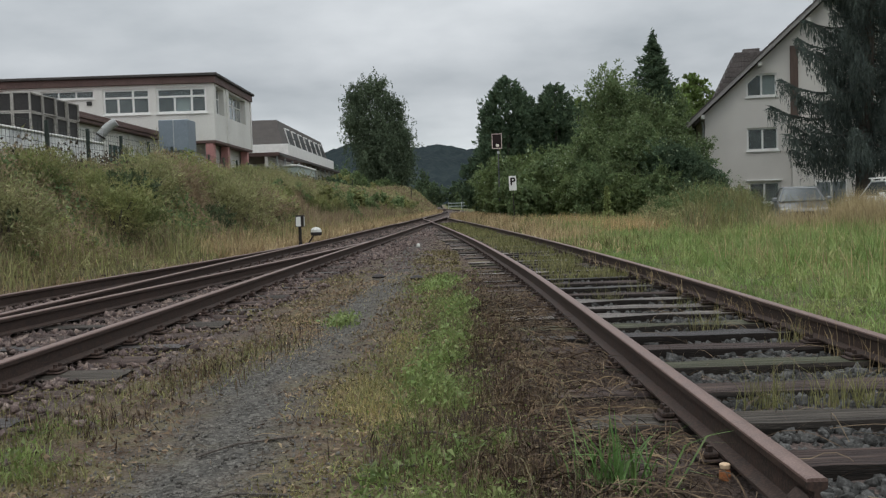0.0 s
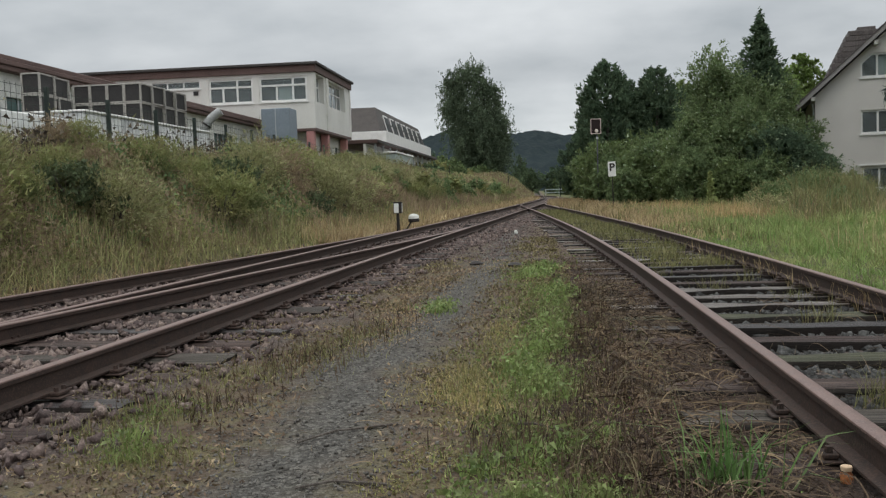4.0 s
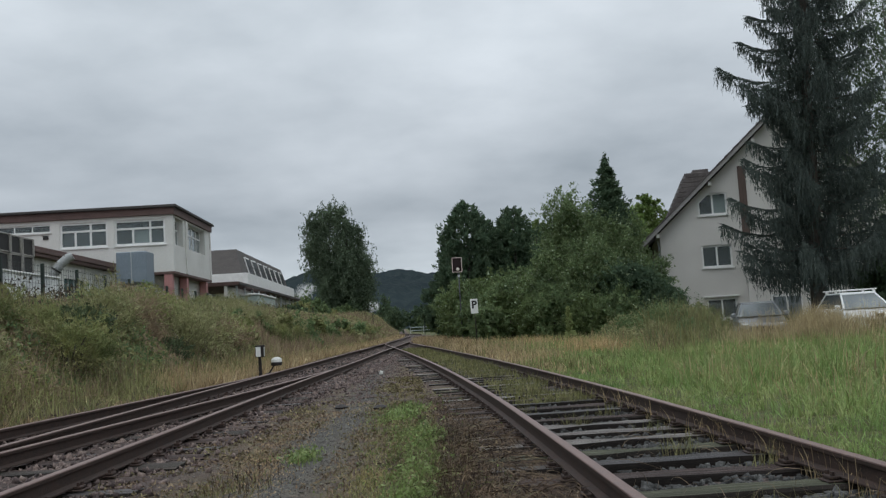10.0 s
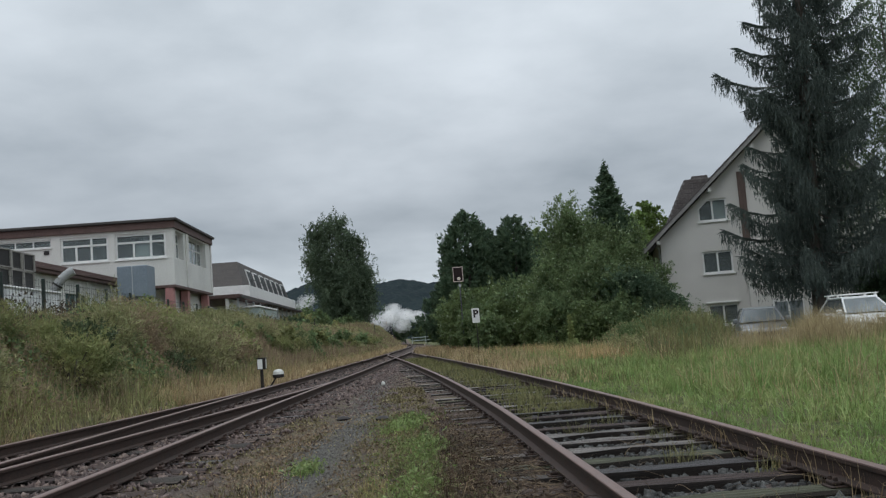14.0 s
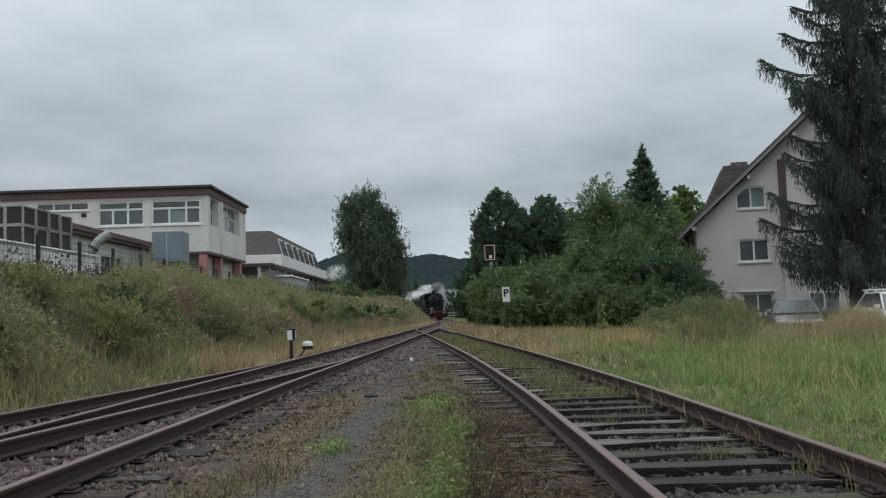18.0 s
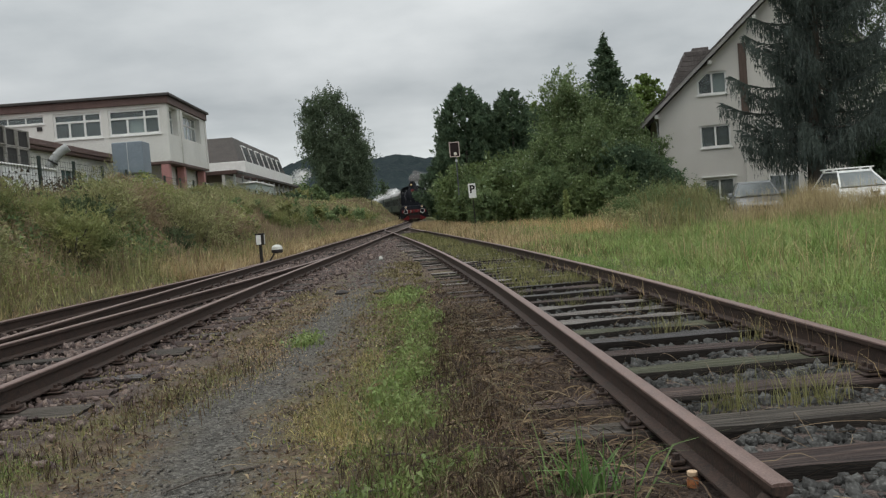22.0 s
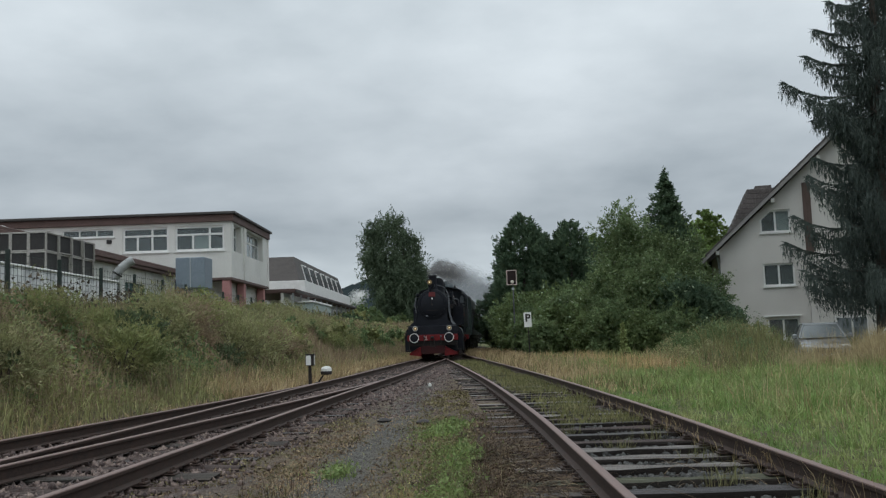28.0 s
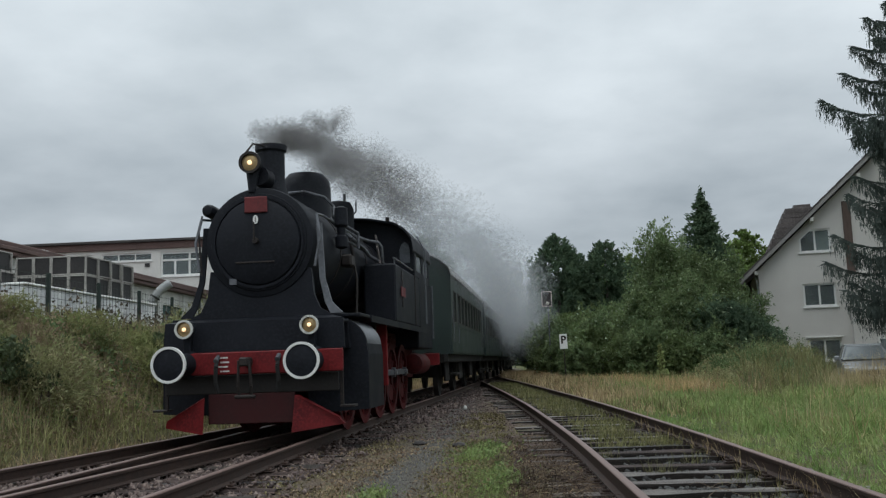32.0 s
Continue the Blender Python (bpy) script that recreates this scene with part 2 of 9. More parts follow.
CRATEFRAME = mat("weathered_crate_frame", (0.36, 0.345, 0.32), (0.20, 0.185, 0.17), 0.7, 0.2, 5, 30, 0.2)
BARK = mat("grey_brown_bark", (0.085, 0.07, 0.06), (0.045, 0.038, 0.033), 0.95, 0, 3, 25, 0.8, (0.13, 0.115, 0.10), stretch=(4, 4, 1))
LOCOBLACK = mat("black_locomotive_paint", (0.013, 0.0145, 0.0195), (0.008, 0.009, 0.0125), 0.5, 0.0, 2.0, 30, 0.03, (0.017, 0.0185, 0.024), spec=0.13)
SMOKEBOXBLACK = mat("matt_smokebox_black", (0.0125, 0.014, 0.019), (0.0075, 0.0085, 0.0115), 0.6, 0.0, 2.2, 26, 0.04, (0.0165, 0.0185, 0.0245), spec=0.16)
LOCORED = mat("red_frame_paint", (0.19, 0.016, 0.018), (0.075, 0.008, 0.010), 0.5, 0, 2.2, 30, 0.03, (0.19, 0.018, 0.02), spec=0.2)
# darker copy of the frame red: shade below the footplate and grime in one colour
SHADEGRIMERED = mat("shaded_grimy_red", (0.07, 0.008, 0.009), (0.018, 0.005, 0.005), 0.7, 0, 2.4, 20, 0.1, (0.075, 0.010, 0.010), spec=0.15)
DULLRED = mat("faded_red_plate", (0.13, 0.018, 0.020), (0.09, 0.013, 0.015), 0.6, 0, 5, 30, 0.1)
STEEL = mat("bare_steel", (0.42, 0.43, 0.44), (0.28, 0.28, 0.29), 0.4, 0.8, 4, 40, 0.1)
SHEENCLAD = mat("sky_sheen_cladding", (0.17, 0.175, 0.19), (0.045, 0.047, 0.055), 0.4, 0.3, 2.5, 20, 0.05)
GREYSTEEL = mat("worn_grey_edge", (0.13, 0.135, 0.15), (0.06, 0.063, 0.07), 0.5, 0.4, 3, 20, 0.1)
COACHGREEN = mat("dark_green_coach_paint", (0.022, 0.037, 0.033), (0.015, 0.026, 0.0235), 0.45, 0, 1.2, 20, 0.08, (0.024, 0.04, 0.035), spec=0.5)
COACHROOF = mat("pale_grey_coach_roof", (0.30, 0.30, 0.30), (0.19, 0.19, 0.19), 0.75, 0, 1.2, 14, 0.2, (0.36, 0.36, 0.36))
UNDERFRAME = mat("sooty_underframe", (0.018, 0.016, 0.015), (0.011, 0.010, 0.0095), 0.8, 0, 4, 30, 0.3)
DARKGLASS = mat("dark_window_glass", (0.012, 0.015, 0.017), (0.008, 0.010, 0.012), 0.12, 0, 1, 10, 0.0, spec=0.6)
LAMPCORE = glow("lamp_filament", (1.0, 0.68, 0.38), 1.3)
SIGNALRED = mat("signal_board_dark", (0.022, 0.012, 0.012), (0.015, 0.009, 0.009), 0.9, 0, 5, 30, 0.1)
SILVERCAR = mat("dark_silver_car_paint", (0.19, 0.20, 0.21), (0.16, 0.17, 0.18), 0.3, 0.5, 1, 60, 0.02, spec=0.6)
WHITECAR = mat("white_car_paint", (0.72, 0.73, 0.73), (0.68, 0.69, 0.69), 0.25, 0.0, 1, 60, 0.02, spec=0.6)
RUBBER = mat("black_rubber", (0.02, 0.02, 0.02), (0.013, 0.013, 0.013), 0.85, 0, 6, 60, 0.2)
ORANGE = mat("faded_orange_plastic", (0.42, 0.16, 0.06), (0.32, 0.11, 0.04), 0.5, 0, 20, 120, 0.1)
# foliage: base colours by kind, varied leaf by leaf
GRASS = mat("fresh_grass", (0.245, 0.335, 0.105), (0.135, 0.215, 0.064), 0.7, 0, 0.55, 2.2, 0, (0.38, 0.355, 0.17), island=0.35, trans=0.35)
LUSH = mat("lush_weed_leaves", (0.175, 0.23, 0.065), (0.105, 0.145, 0.042), 0.7, 0, 1.5, 8, 0, (0.19, 0.235, 0.08), island=0.35, trans=0.3)
OLIVE = mat("olive_grass", (0.19, 0.185, 0.075), (0.12, 0.125, 0.048), 0.8, 0, 0.7, 5, 0, (0.25, 0.225, 0.11), island=0.4, trans=0.25)
STRAW = mat("dry_straw", (0.46, 0.345, 0.195), (0.30, 0.215, 0.115), 0.85, 0, 0.8, 3, 0, (0.46, 0.38, 0.24), island=0.4, trans=0.25)
DEADBROWN = mat("dead_brown_stems", (0.080, 0.050, 0.031), (0.024, 0.0155, 0.011), 0.9, 0, 2, 12, 0, (0.19, 0.13, 0.08), island=0.6)
BANKLEAF = mat("dusty_bank_leaves", (0.31, 0.325, 0.12), (0.12, 0.145, 0.062), 0.8, 0, 0.45, 2.0, 0, (0.27, 0.235, 0.12), island=0.3, trans=0.35)
BANKBROWN = mat("brown_bank_stems", (0.335, 0.255, 0.168), (0.165, 0.122, 0.082), 0.9, 0, 0.5, 3, 0, (0.36, 0.28, 0.185), island=0.3, trans=0.3)
SHRUBLEAF = mat("shrub_leaves", (0.172, 0.232, 0.105), (0.092, 0.135, 0.064), 0.75, 0, 0.5, 4, 0, (0.23, 0.28, 0.13), island=0.34, trans=0.45, spec=0.2)
BUSHLEAF = mat("fresh_bush_leaves", (0.135, 0.18, 0.065), (0.08, 0.115, 0.045), 0.75, 0, 0.5, 4, 0, (0.15, 0.19, 0.07), island=0.28, trans=0.38)
MAPLELEAF = mat("bright_tree_leaves", (0.18, 0.25, 0.07), (0.10, 0.15, 0.04), 0.75, 0, 0.5, 4, 0, (0.13, 0.19, 0.055), island=0.4, trans=0.3)
THUJA = mat("dark_conifer_leaves", (0.105, 0.155, 0.095), (0.062, 0.098, 0.062), 0.85, 0, 0.5, 3, 0, (0.115, 0.155, 0.085), island=0.25, trans=0.42, spec=0.15)
BIRCHLEAF = mat("hanging_birch_leaves", (0.125, 0.165, 0.105), (0.078, 0.108, 0.072), 0.75, 0, 0.4, 3, 0, (0.10, 0.13, 0.075), island=0.25, trans=0.3, spec=0.15)
NEEDLE = mat("spruce_needles", (0.095, 0.118, 0.105), (0.055, 0.071, 0.066), 0.85, 0, 0.6, 4, 0, (0.105, 0.125, 0.11), island=0.22, trans=0.25, spec=0.15)
FARLEAF = mat("far_hedge_leaves", (0.11, 0.155, 0.085), (0.066, 0.10, 0.062), 0.8, 0, 0.2, 1.5, 0, (0.12, 0.155, 0.075), island=0.25, trans=0.3, spec=0.15)


# ---- mesh helpers ----
class Geo:
    """Collects the vertices and faces of one mesh."""

    def __init__(self):
        self.v, self.f = [], []

    def add(self, vs, fs):
        k = len(self.v)
        self.v += [tuple(p) for p in vs]
        self.f += [tuple(i + k for i in f) for f in fs]
        return self

    def box(self, x0, x1, y0, y1, z0, z1, c=0.0, m=None):
        """A box with chamfered edges."""
        if c <= 0:
            vs = [(x, y, z) for z in (z0, z1) for y in (y0, y1) for x in (x0, x1)]
            fs = [(0, 2, 3, 1), (4, 5, 7, 6), (0, 1, 5, 4), (2, 6, 7, 3), (0, 4, 6, 2), (1, 3, 7, 5)]
        else:
            c = min(c, abs(x1 - x0) * 0.45, abs(y1 - y0) * 0.45, abs(z1 - z0) * 0.45)
            vs, ids = [], {}
            for sx in (0, 1):
                for sy in (0, 1):
                    for sz in (0, 1):
                        p = ((x0, x1)[sx], (y0, y1)[sy], (z0, z1)[sz])
                        d = ((c, -c)[sx], (c, -c)[sy], (c, -c)[sz])
                        for a in range(3):
                            q = [p[n] + (0 if n == a else d[n]) for n in range(3)]
                            ids[sx, sy, sz, a] = len(vs)
                            vs.append(q)
            fs = []
            for a in range(3):
                b, e = (a + 1) % 3, (a + 2) % 3
                for s in (0, 1):
                    loop = []
                    for u, w in ((0, 0), (1, 0), (1, 1), (0, 1)):
                        k = [0, 0, 0]
                        k[a], k[b], k[e] = s, u, w
                        loop.append(ids[(*k, a)])
                    fs.append(tuple(loop))
                for u in (0, 1):
                    for w in (0, 1):
                        k0, k1 = [0, 0, 0], [0, 0, 0]
                        k0[a], k0[b], k0[e] = 0, u, w
                        k1[a], k1[b], k1[e] = 1, u, w
                        fs.append((ids[(*k0, b)], ids[(*k1, b)], ids[(*k1, e)], ids[(*k0, e)]))
            for sx in (0, 1):
                for sy in (0, 1):
                    for sz in (0, 1):
                        fs.append(tuple(ids[sx, sy, sz, a] for a in range(3)))
        if m is not None:
            vs = [m @ Vector(p) for p in vs]
        return self.add(vs, fs)

    def tube(self, p0, p1, r0, r1=None, n=12, caps=True):
        r1 = r0 if r1 is None else r1
        p0, p1 = Vector(p0), Vector(p1)
        q = (p1 - p0).to_track_quat("Z", "Y")
        ring = [q @ Vector((math.cos(2 * math.pi * k / n), math.sin(2 * math.pi * k / n), 0)) for k in range(n)]
        vs = [p0 + r0 * d for d in ring] + [p1 + r1 * d for d in ring]
        fs = [(k, (k + 1) % n, n + (k + 1) % n, n + k) for k in range(n)]
        if caps:
            fs += [tuple(range(n - 1, -1, -1)), tuple(range(n, 2 * n))]
        return self.add(vs, fs)

    def lathe(self, profile, origin=(0, 0, 0), axis="z", n=24, caps=True):
        """profile: (radius, height) pairs turned about an axis."""
        vs, fs = [], []
        for r, h in profile:
            for k in range(n):
                a, b = r * math.cos(2 * math.pi * k / n), r * math.sin(2 * math.pi * k / n)
                p = {"z": (a, b, h), "y": (a, h, b), "x": (h, a, b)}[axis]
                vs.append((p[0] + origin[0], p[1] + origin[1], p[2] + origin[2]))
        for j in range(len(profile) - 1):
            fs += [(j * n + k, j * n + (k + 1) % n, (j + 1) * n + (k + 1) % n, (j + 1) * n + k) for k in range(n)]
        if caps and profile[0][0] > 1e-4:
            fs.append(tuple(range(n)))
        if caps and profile[-1][0] > 1e-4:
            fs.append(tuple((len(profile) - 1) * n + k for k in range(n)))
        return self.add(vs, fs)

    def prism(self, poly, axis, a0, a1):
        """poly: 2D outline in the two other axes (in x, y, z order), from a0 to a1 along the axis."""
        def at(p, a):
            return {"x": (a, p[0], p[1]), "y": (p[0], a, p[1]), "z": (p[0], p[1], a)}[axis]
        n = len(poly)
        vs = [at(p, a0) for p in poly] + [at(p, a1) for p in poly]
        fs = [(k, (k + 1) % n, n + (k + 1) % n, n + k) for k in range(n)] + [tuple(range(n)), tuple(range(2 * n - 1, n - 1, -1))]
        return self.add(vs, fs)

    def pipe(self, pts, r, n=8):
        for a, b in zip(pts[:-1], pts[1:]):
            self.tube(a, b, r, r, n)
        return self

    def ring(self, origin, axis, r_in, r_out, d, n=32):
        return self.lathe([(r_in, 0), (r_in, d), (r_out, d), (r_out, 0), (r_in, 0.0)], origin, axis, n, False)


def part(name, geo, material, parent=None, label="", smooth=35, kind="", weld=False):
    """Links a Geo or a bmesh as one mesh object, under a thing or a part."""
    me = bpy.data.meshes.new(name)
    if isinstance(geo, Geo):
        me.from_pydata(geo.v, [], geo.f)
        bm = bmesh.new()
        bm.from_mesh(me)
    else:
        bm = geo
    if weld:
        bmesh.ops.remove_doubles(bm, verts=bm.verts, dist=0.0005)
    bmesh.ops.recalc_face_normals(bm, faces=bm.faces)
    bm.to_mesh(me)
    bm.free()
    if smooth:
        me.shade_smooth()
        me.set_sharp_from_angle(angle=radians(smooth))
    me.materials.append(material)
    ob = new(name, me)
    if parent is not None:
        ob.parent = parent
    return tagged(ob, label=label, kind=kind)


def thing(name, label, category, loc=(0, 0, 0), rz=0.0, group="", kind=""):
    """An Empty at the base of a thing."""
    ob = new(name)
    ob.empty_display_size = 0.2
    ob.location, ob.rotation_euler = loc, (0, 0, radians(rz))
    return tagged(ob, label, category, group, kind)


def share(name, ob, parent, m):
    """One more object on the mesh of ob, as a part of its own."""
    c = new(name, ob.data)
    c.parent = parent
    c.matrix_local = m
    return c


def fast_mesh(name, verts, sides, loops, material, smooth=False):
    """A mesh straight from arrays: verts (n, 3), sides of each face, and the corner indices in a row."""
    me = bpy.data.meshes.new(name)
    me.vertices.add(len(verts))
    me.vertices.foreach_set("co", np.asarray(verts, np.float32).ravel())
    loops = np.asarray(loops, np.int32).ravel()
    me.loops.add(len(loops))
    me.loops.foreach_set("vertex_index", loops)
    me.polygons.add(len(sides))
    me.polygons.foreach_set("loop_start", np.r_[0, np.cumsum(sides)[:-1]].astype(np.int32))
    me.update(calc_edges=True)
    me.validate()
    if smooth:
        me.shade_smooth()
    me.materials.append(material)
    return me


rng = np.random.default_rng(7)


def vnoise(x, y, scale, seed):
    """Smooth value noise from 0 to 1."""
    g = np.random.default_rng(seed).random((64, 64))
    u, v = np.asarray(x, float) / scale, np.asarray(y, float) / scale
    i, j = np.floor(u).astype(int), np.floor(v).astype(int)
    a, b = u - i, v - j
    a, b = a * a * (3 - 2 * a), b * b * (3 - 2 * b)
    i0, i1, j0, j1 = i % 64, (i + 1) % 64, j % 64, (j + 1) % 64
    return g[i0, j0] * (1 - a) * (1 - b) + g[i1, j0] * a * (1 - b) + g[i0, j1] * (1 - a) * b + g[i1, j1] * a * b


def spline(knots):
    """A smooth curve through (y, x) knots, as a function of y."""
    ky, kx = np.array([k[0] for k in knots], float), np.array([k[1] for k in knots], float)
    sl = np.gradient(kx, ky)

    def f(y):
        y = np.asarray(y, float)
        i = np.clip(np.searchsorted(ky, y) - 1, 0, len(ky) - 2)
        h = ky[i + 1] - ky[i]
        t = (y - ky[i]) / h
        tt = np.clip(t, 0, 1)
        v = (2 * tt**3 - 3 * tt**2 + 1) * kx[i] + (tt**3 - 2 * tt**2 + tt) * h * sl[i] + (-2 * tt**3 + 3 * tt**2) * kx[i + 1] + (tt**3 - tt**2) * h * sl[i + 1]
        return v + np.where(t < 0, t * h * sl[0], 0) + np.where(t > 1, (t - 1) * h * sl[-1], 0)
    return f


# ---- the plan: three tracks; z = 0 is the top of the rails ----
main_x = spline([(-6, -4.05), (0, -3.80), (5.5, -3.49), (8.3, -3.34), (11.8, -3.17), (16, -2.95), (20, -2.72), (28.5, -2.19), (37.4, -1.72), (45.8, -1.24), (50, -0.98),
                 (60, -0.40), (71, 0.22), (79.5, 0.60), (88, 0.95), (96.4, 1.25), (105, 1.43), (113, 1.47), (122, 1.20), (130, 0.55), (138, -0.25), (147, -1.2), (158, -2.4), (168, -3.6)])
side_x = spline([(-6, -6.7), (0, -5.85), (4, -5.25), (8, -4.65), (12, -4.06), (16, -3.44), (20, -2.90), (23, -2.56), (26, -2.35)])
right_x = spline([(-6, 1.87), (0, 1.875), (8, 1.872), (11, 1.845), (14.5, 1.76), (20, 1.57), (28, 1.18), (36, 0.74), (46, 0.17), (56, -0.38), (64, -0.17)])
GAUGE = 0.752


def bank_toe(y):
    y = np.asarray(y, float)
    left = np.where(y < 23, side_x(np.minimum(y, 23)), main_x(y))
    return left - GAUGE - np.interp(y, [0, 20, 40, 80, 110, 150], [1.1, 1.2, 1.7, 1.7, 1.2, 1.1])


def ground_z(x, y):
    """The height of the ground: flat track bed, a bank up to the yard, a gentle meadow."""
    x, y = np.asarray(x, float), np.asarray(y, float)
    toe = bank_toe(np.clip(y, -6, 168))
    top_x = np.minimum(-8.8, toe - 2.4)
    top_x = np.where(y > 85, np.interp(y, [85, 105, 150], [-8.8, -4.2, -3.0]), top_x)
    top_x = np.minimum(top_x, toe - 2.4)
    t = np.clip((toe - x) / (toe - top_x), 0, 1)
    height = np.interp(y, [-5, 10, 20, 40, 90, 130, 170, 260], [1.6, 1.65, 1.85, 2.05, 2.2, 2.5, 2.2, 1.5]) + 0.2
    z = -0.2 + height * (t * t * (3 - 2 * t) * 0.6 + 0.4 * t)
    lx = x - right_x(np.clip(y, -6, 60))
    z = z - 0.032 * np.clip((lx + 0.80) / 0.08, 0, 1) * np.clip((1.12 - lx) / 0.3, 0, 1) * np.clip((60 - y) / 10, 0, 1)
    z = z + (0.012 + 0.05 * (vnoise(x, y, 0.8, 9) - 0.5)) * np.clip((lx + 1.7) / 0.25, 0, 1) * np.clip((-0.84 - lx) / 0.05, 0, 1) * np.clip((20 - y) / 8, 0, 1)
    z = z - 0.012 * np.clip((1.5 - np.abs(x - main_x(np.clip(y, -6, 168)))) / 0.3, 0, 1)
    rr = right_x(np.clip(y, -6, 60)) + GAUGE + 0.5
    u = np.clip((x - rr) / 5.0, 0, 1)
    z = z + u * np.interp(y, [0, 10, 30, 60], [0.12, 0.16, 0.02, 0.1])
    z = z - 0.16 * np.clip((x - 9.5) / 2.5, 0, 1) * np.clip((y - 21) / 5, 0, 1) * np.clip((70 - y) / 20, 0, 1)
    z = z + np.where(x > rr, 0.10 * (vnoise(x, y, 2.2, 3) - 0.5) * u, 0)
    z = z + 0.16 * (vnoise(x, y, 1.5, 5) - 0.5) * np.clip(t * 3, 0, 1)
    z = z + 0.035 * (vnoise(x, y, 0.6, 6) - 0.5) + 0.02 * (vnoise(x, y, 0.18, 8) - 0.5)
    return z


def path_x(y):
    """The middle of the trodden gravel path between the tracks."""
    return np.interp(y, [0, 3.5, 5.3, 6.4, 7.8, 12, 20, 28, 40], [-0.9, -1.0, -1.16, -1.1, -0.96, -0.72, -0.74, -0.75, -0.8])


def ground():
    xs = np.unique(np.round(np.r_[np.linspace(-1200, -60, 10), np.linspace(-60, -14, 14), np.arange(-14, -7, 0.35), np.arange(-7, 6, 0.13), np.arange(6, 20, 0.4), np.linspace(20, 60, 14), np.linspace(60, 1200, 10)], 3))
    ys = np.unique(np.round(np.r_[np.linspace(-300, -6, 6), np.arange(-6, 2, 0.5), np.arange(2, 16, 0.13), np.arange(16, 40, 0.3), np.arange(40, 180, 1.5), np.linspace(180, 400, 14), np.linspace(400, 2500, 10)], 3))
    X, Y = np.meshgrid(xs, ys)
    Z = ground_z(X, Y)
    nx, ny = len(xs), len(ys)
    q = (np.arange(ny - 1)[:, None] * nx + np.arange(nx - 1)[None]).ravel()
    loops = np.stack([q, q + 1, q + nx + 1, q + nx], 1)
    me = fast_mesh("ground", np.stack([X, Y, Z], -1).reshape(-1, 3), np.full(len(q), 4), loops, ground_material(), True)
    # cover: gravel path, stone ballast, green turf, bare straw litter
    x, y = X.ravel(), Y.ravel()
    jig = 0.5 * (vnoise(x, y, 0.5, 11) - 0.5) + 0.25 * (vnoise(x, y, 0.17, 12) - 0.5)
    path = np.clip(1.25 - np.abs(x - path_x(y) + 0.6 * jig) / np.interp(y, [0, 5, 12, 25], [0.40, 0.40, 0.42, 0.6]), 0, 1)
    dm, ds = np.abs(x - main_x(np.clip(y, -6, 168))), np.abs(x - side_x(np.clip(y, -6, 26)))
    dr = np.abs(x - right_x(np.clip(y, -6, 64)))
    ball = np.clip((1.75 + jig - np.minimum(dm, np.where(y < 26, ds, 9))) / 0.4, 0, 1) * np.clip((168 - y) / 6, 0, 1)
    ball = np.maximum(ball, np.clip((0.95 + jig - dr) / 0.3, 0, 1) * np.where(y < 18, np.clip((x - right_x(np.clip(y, -6, 64)) + 0.86) / 0.08, 0, 1), 1.0))
    turf = np.clip((x - (right_x(np.clip(y, -6, 60)) + 1.15) + jig) / 0.5, 0, 1)
    turf = np.maximum(turf, np.clip((bank_toe(np.clip(y, -6, 168)) - x + jig) / 0.8, 0, 1) * 0.8)
    litter = np.clip((0.82 + jig - np.abs(x - 0.62)) / 0.35, 0, 1) * np.clip((16 - y) / 4, 0, 1)
    a = me.attributes.new("cover", "FLOAT_COLOR", "POINT")
    a.data.foreach_set("color", np.stack([path, ball, turf, litter], 1).astype(np.float32).ravel())
    ob = new("ground", me)
    return tagged(ob, "gravelly trackside ground with weeds, a grassy bank and a meadow", "ground", kind="structure")


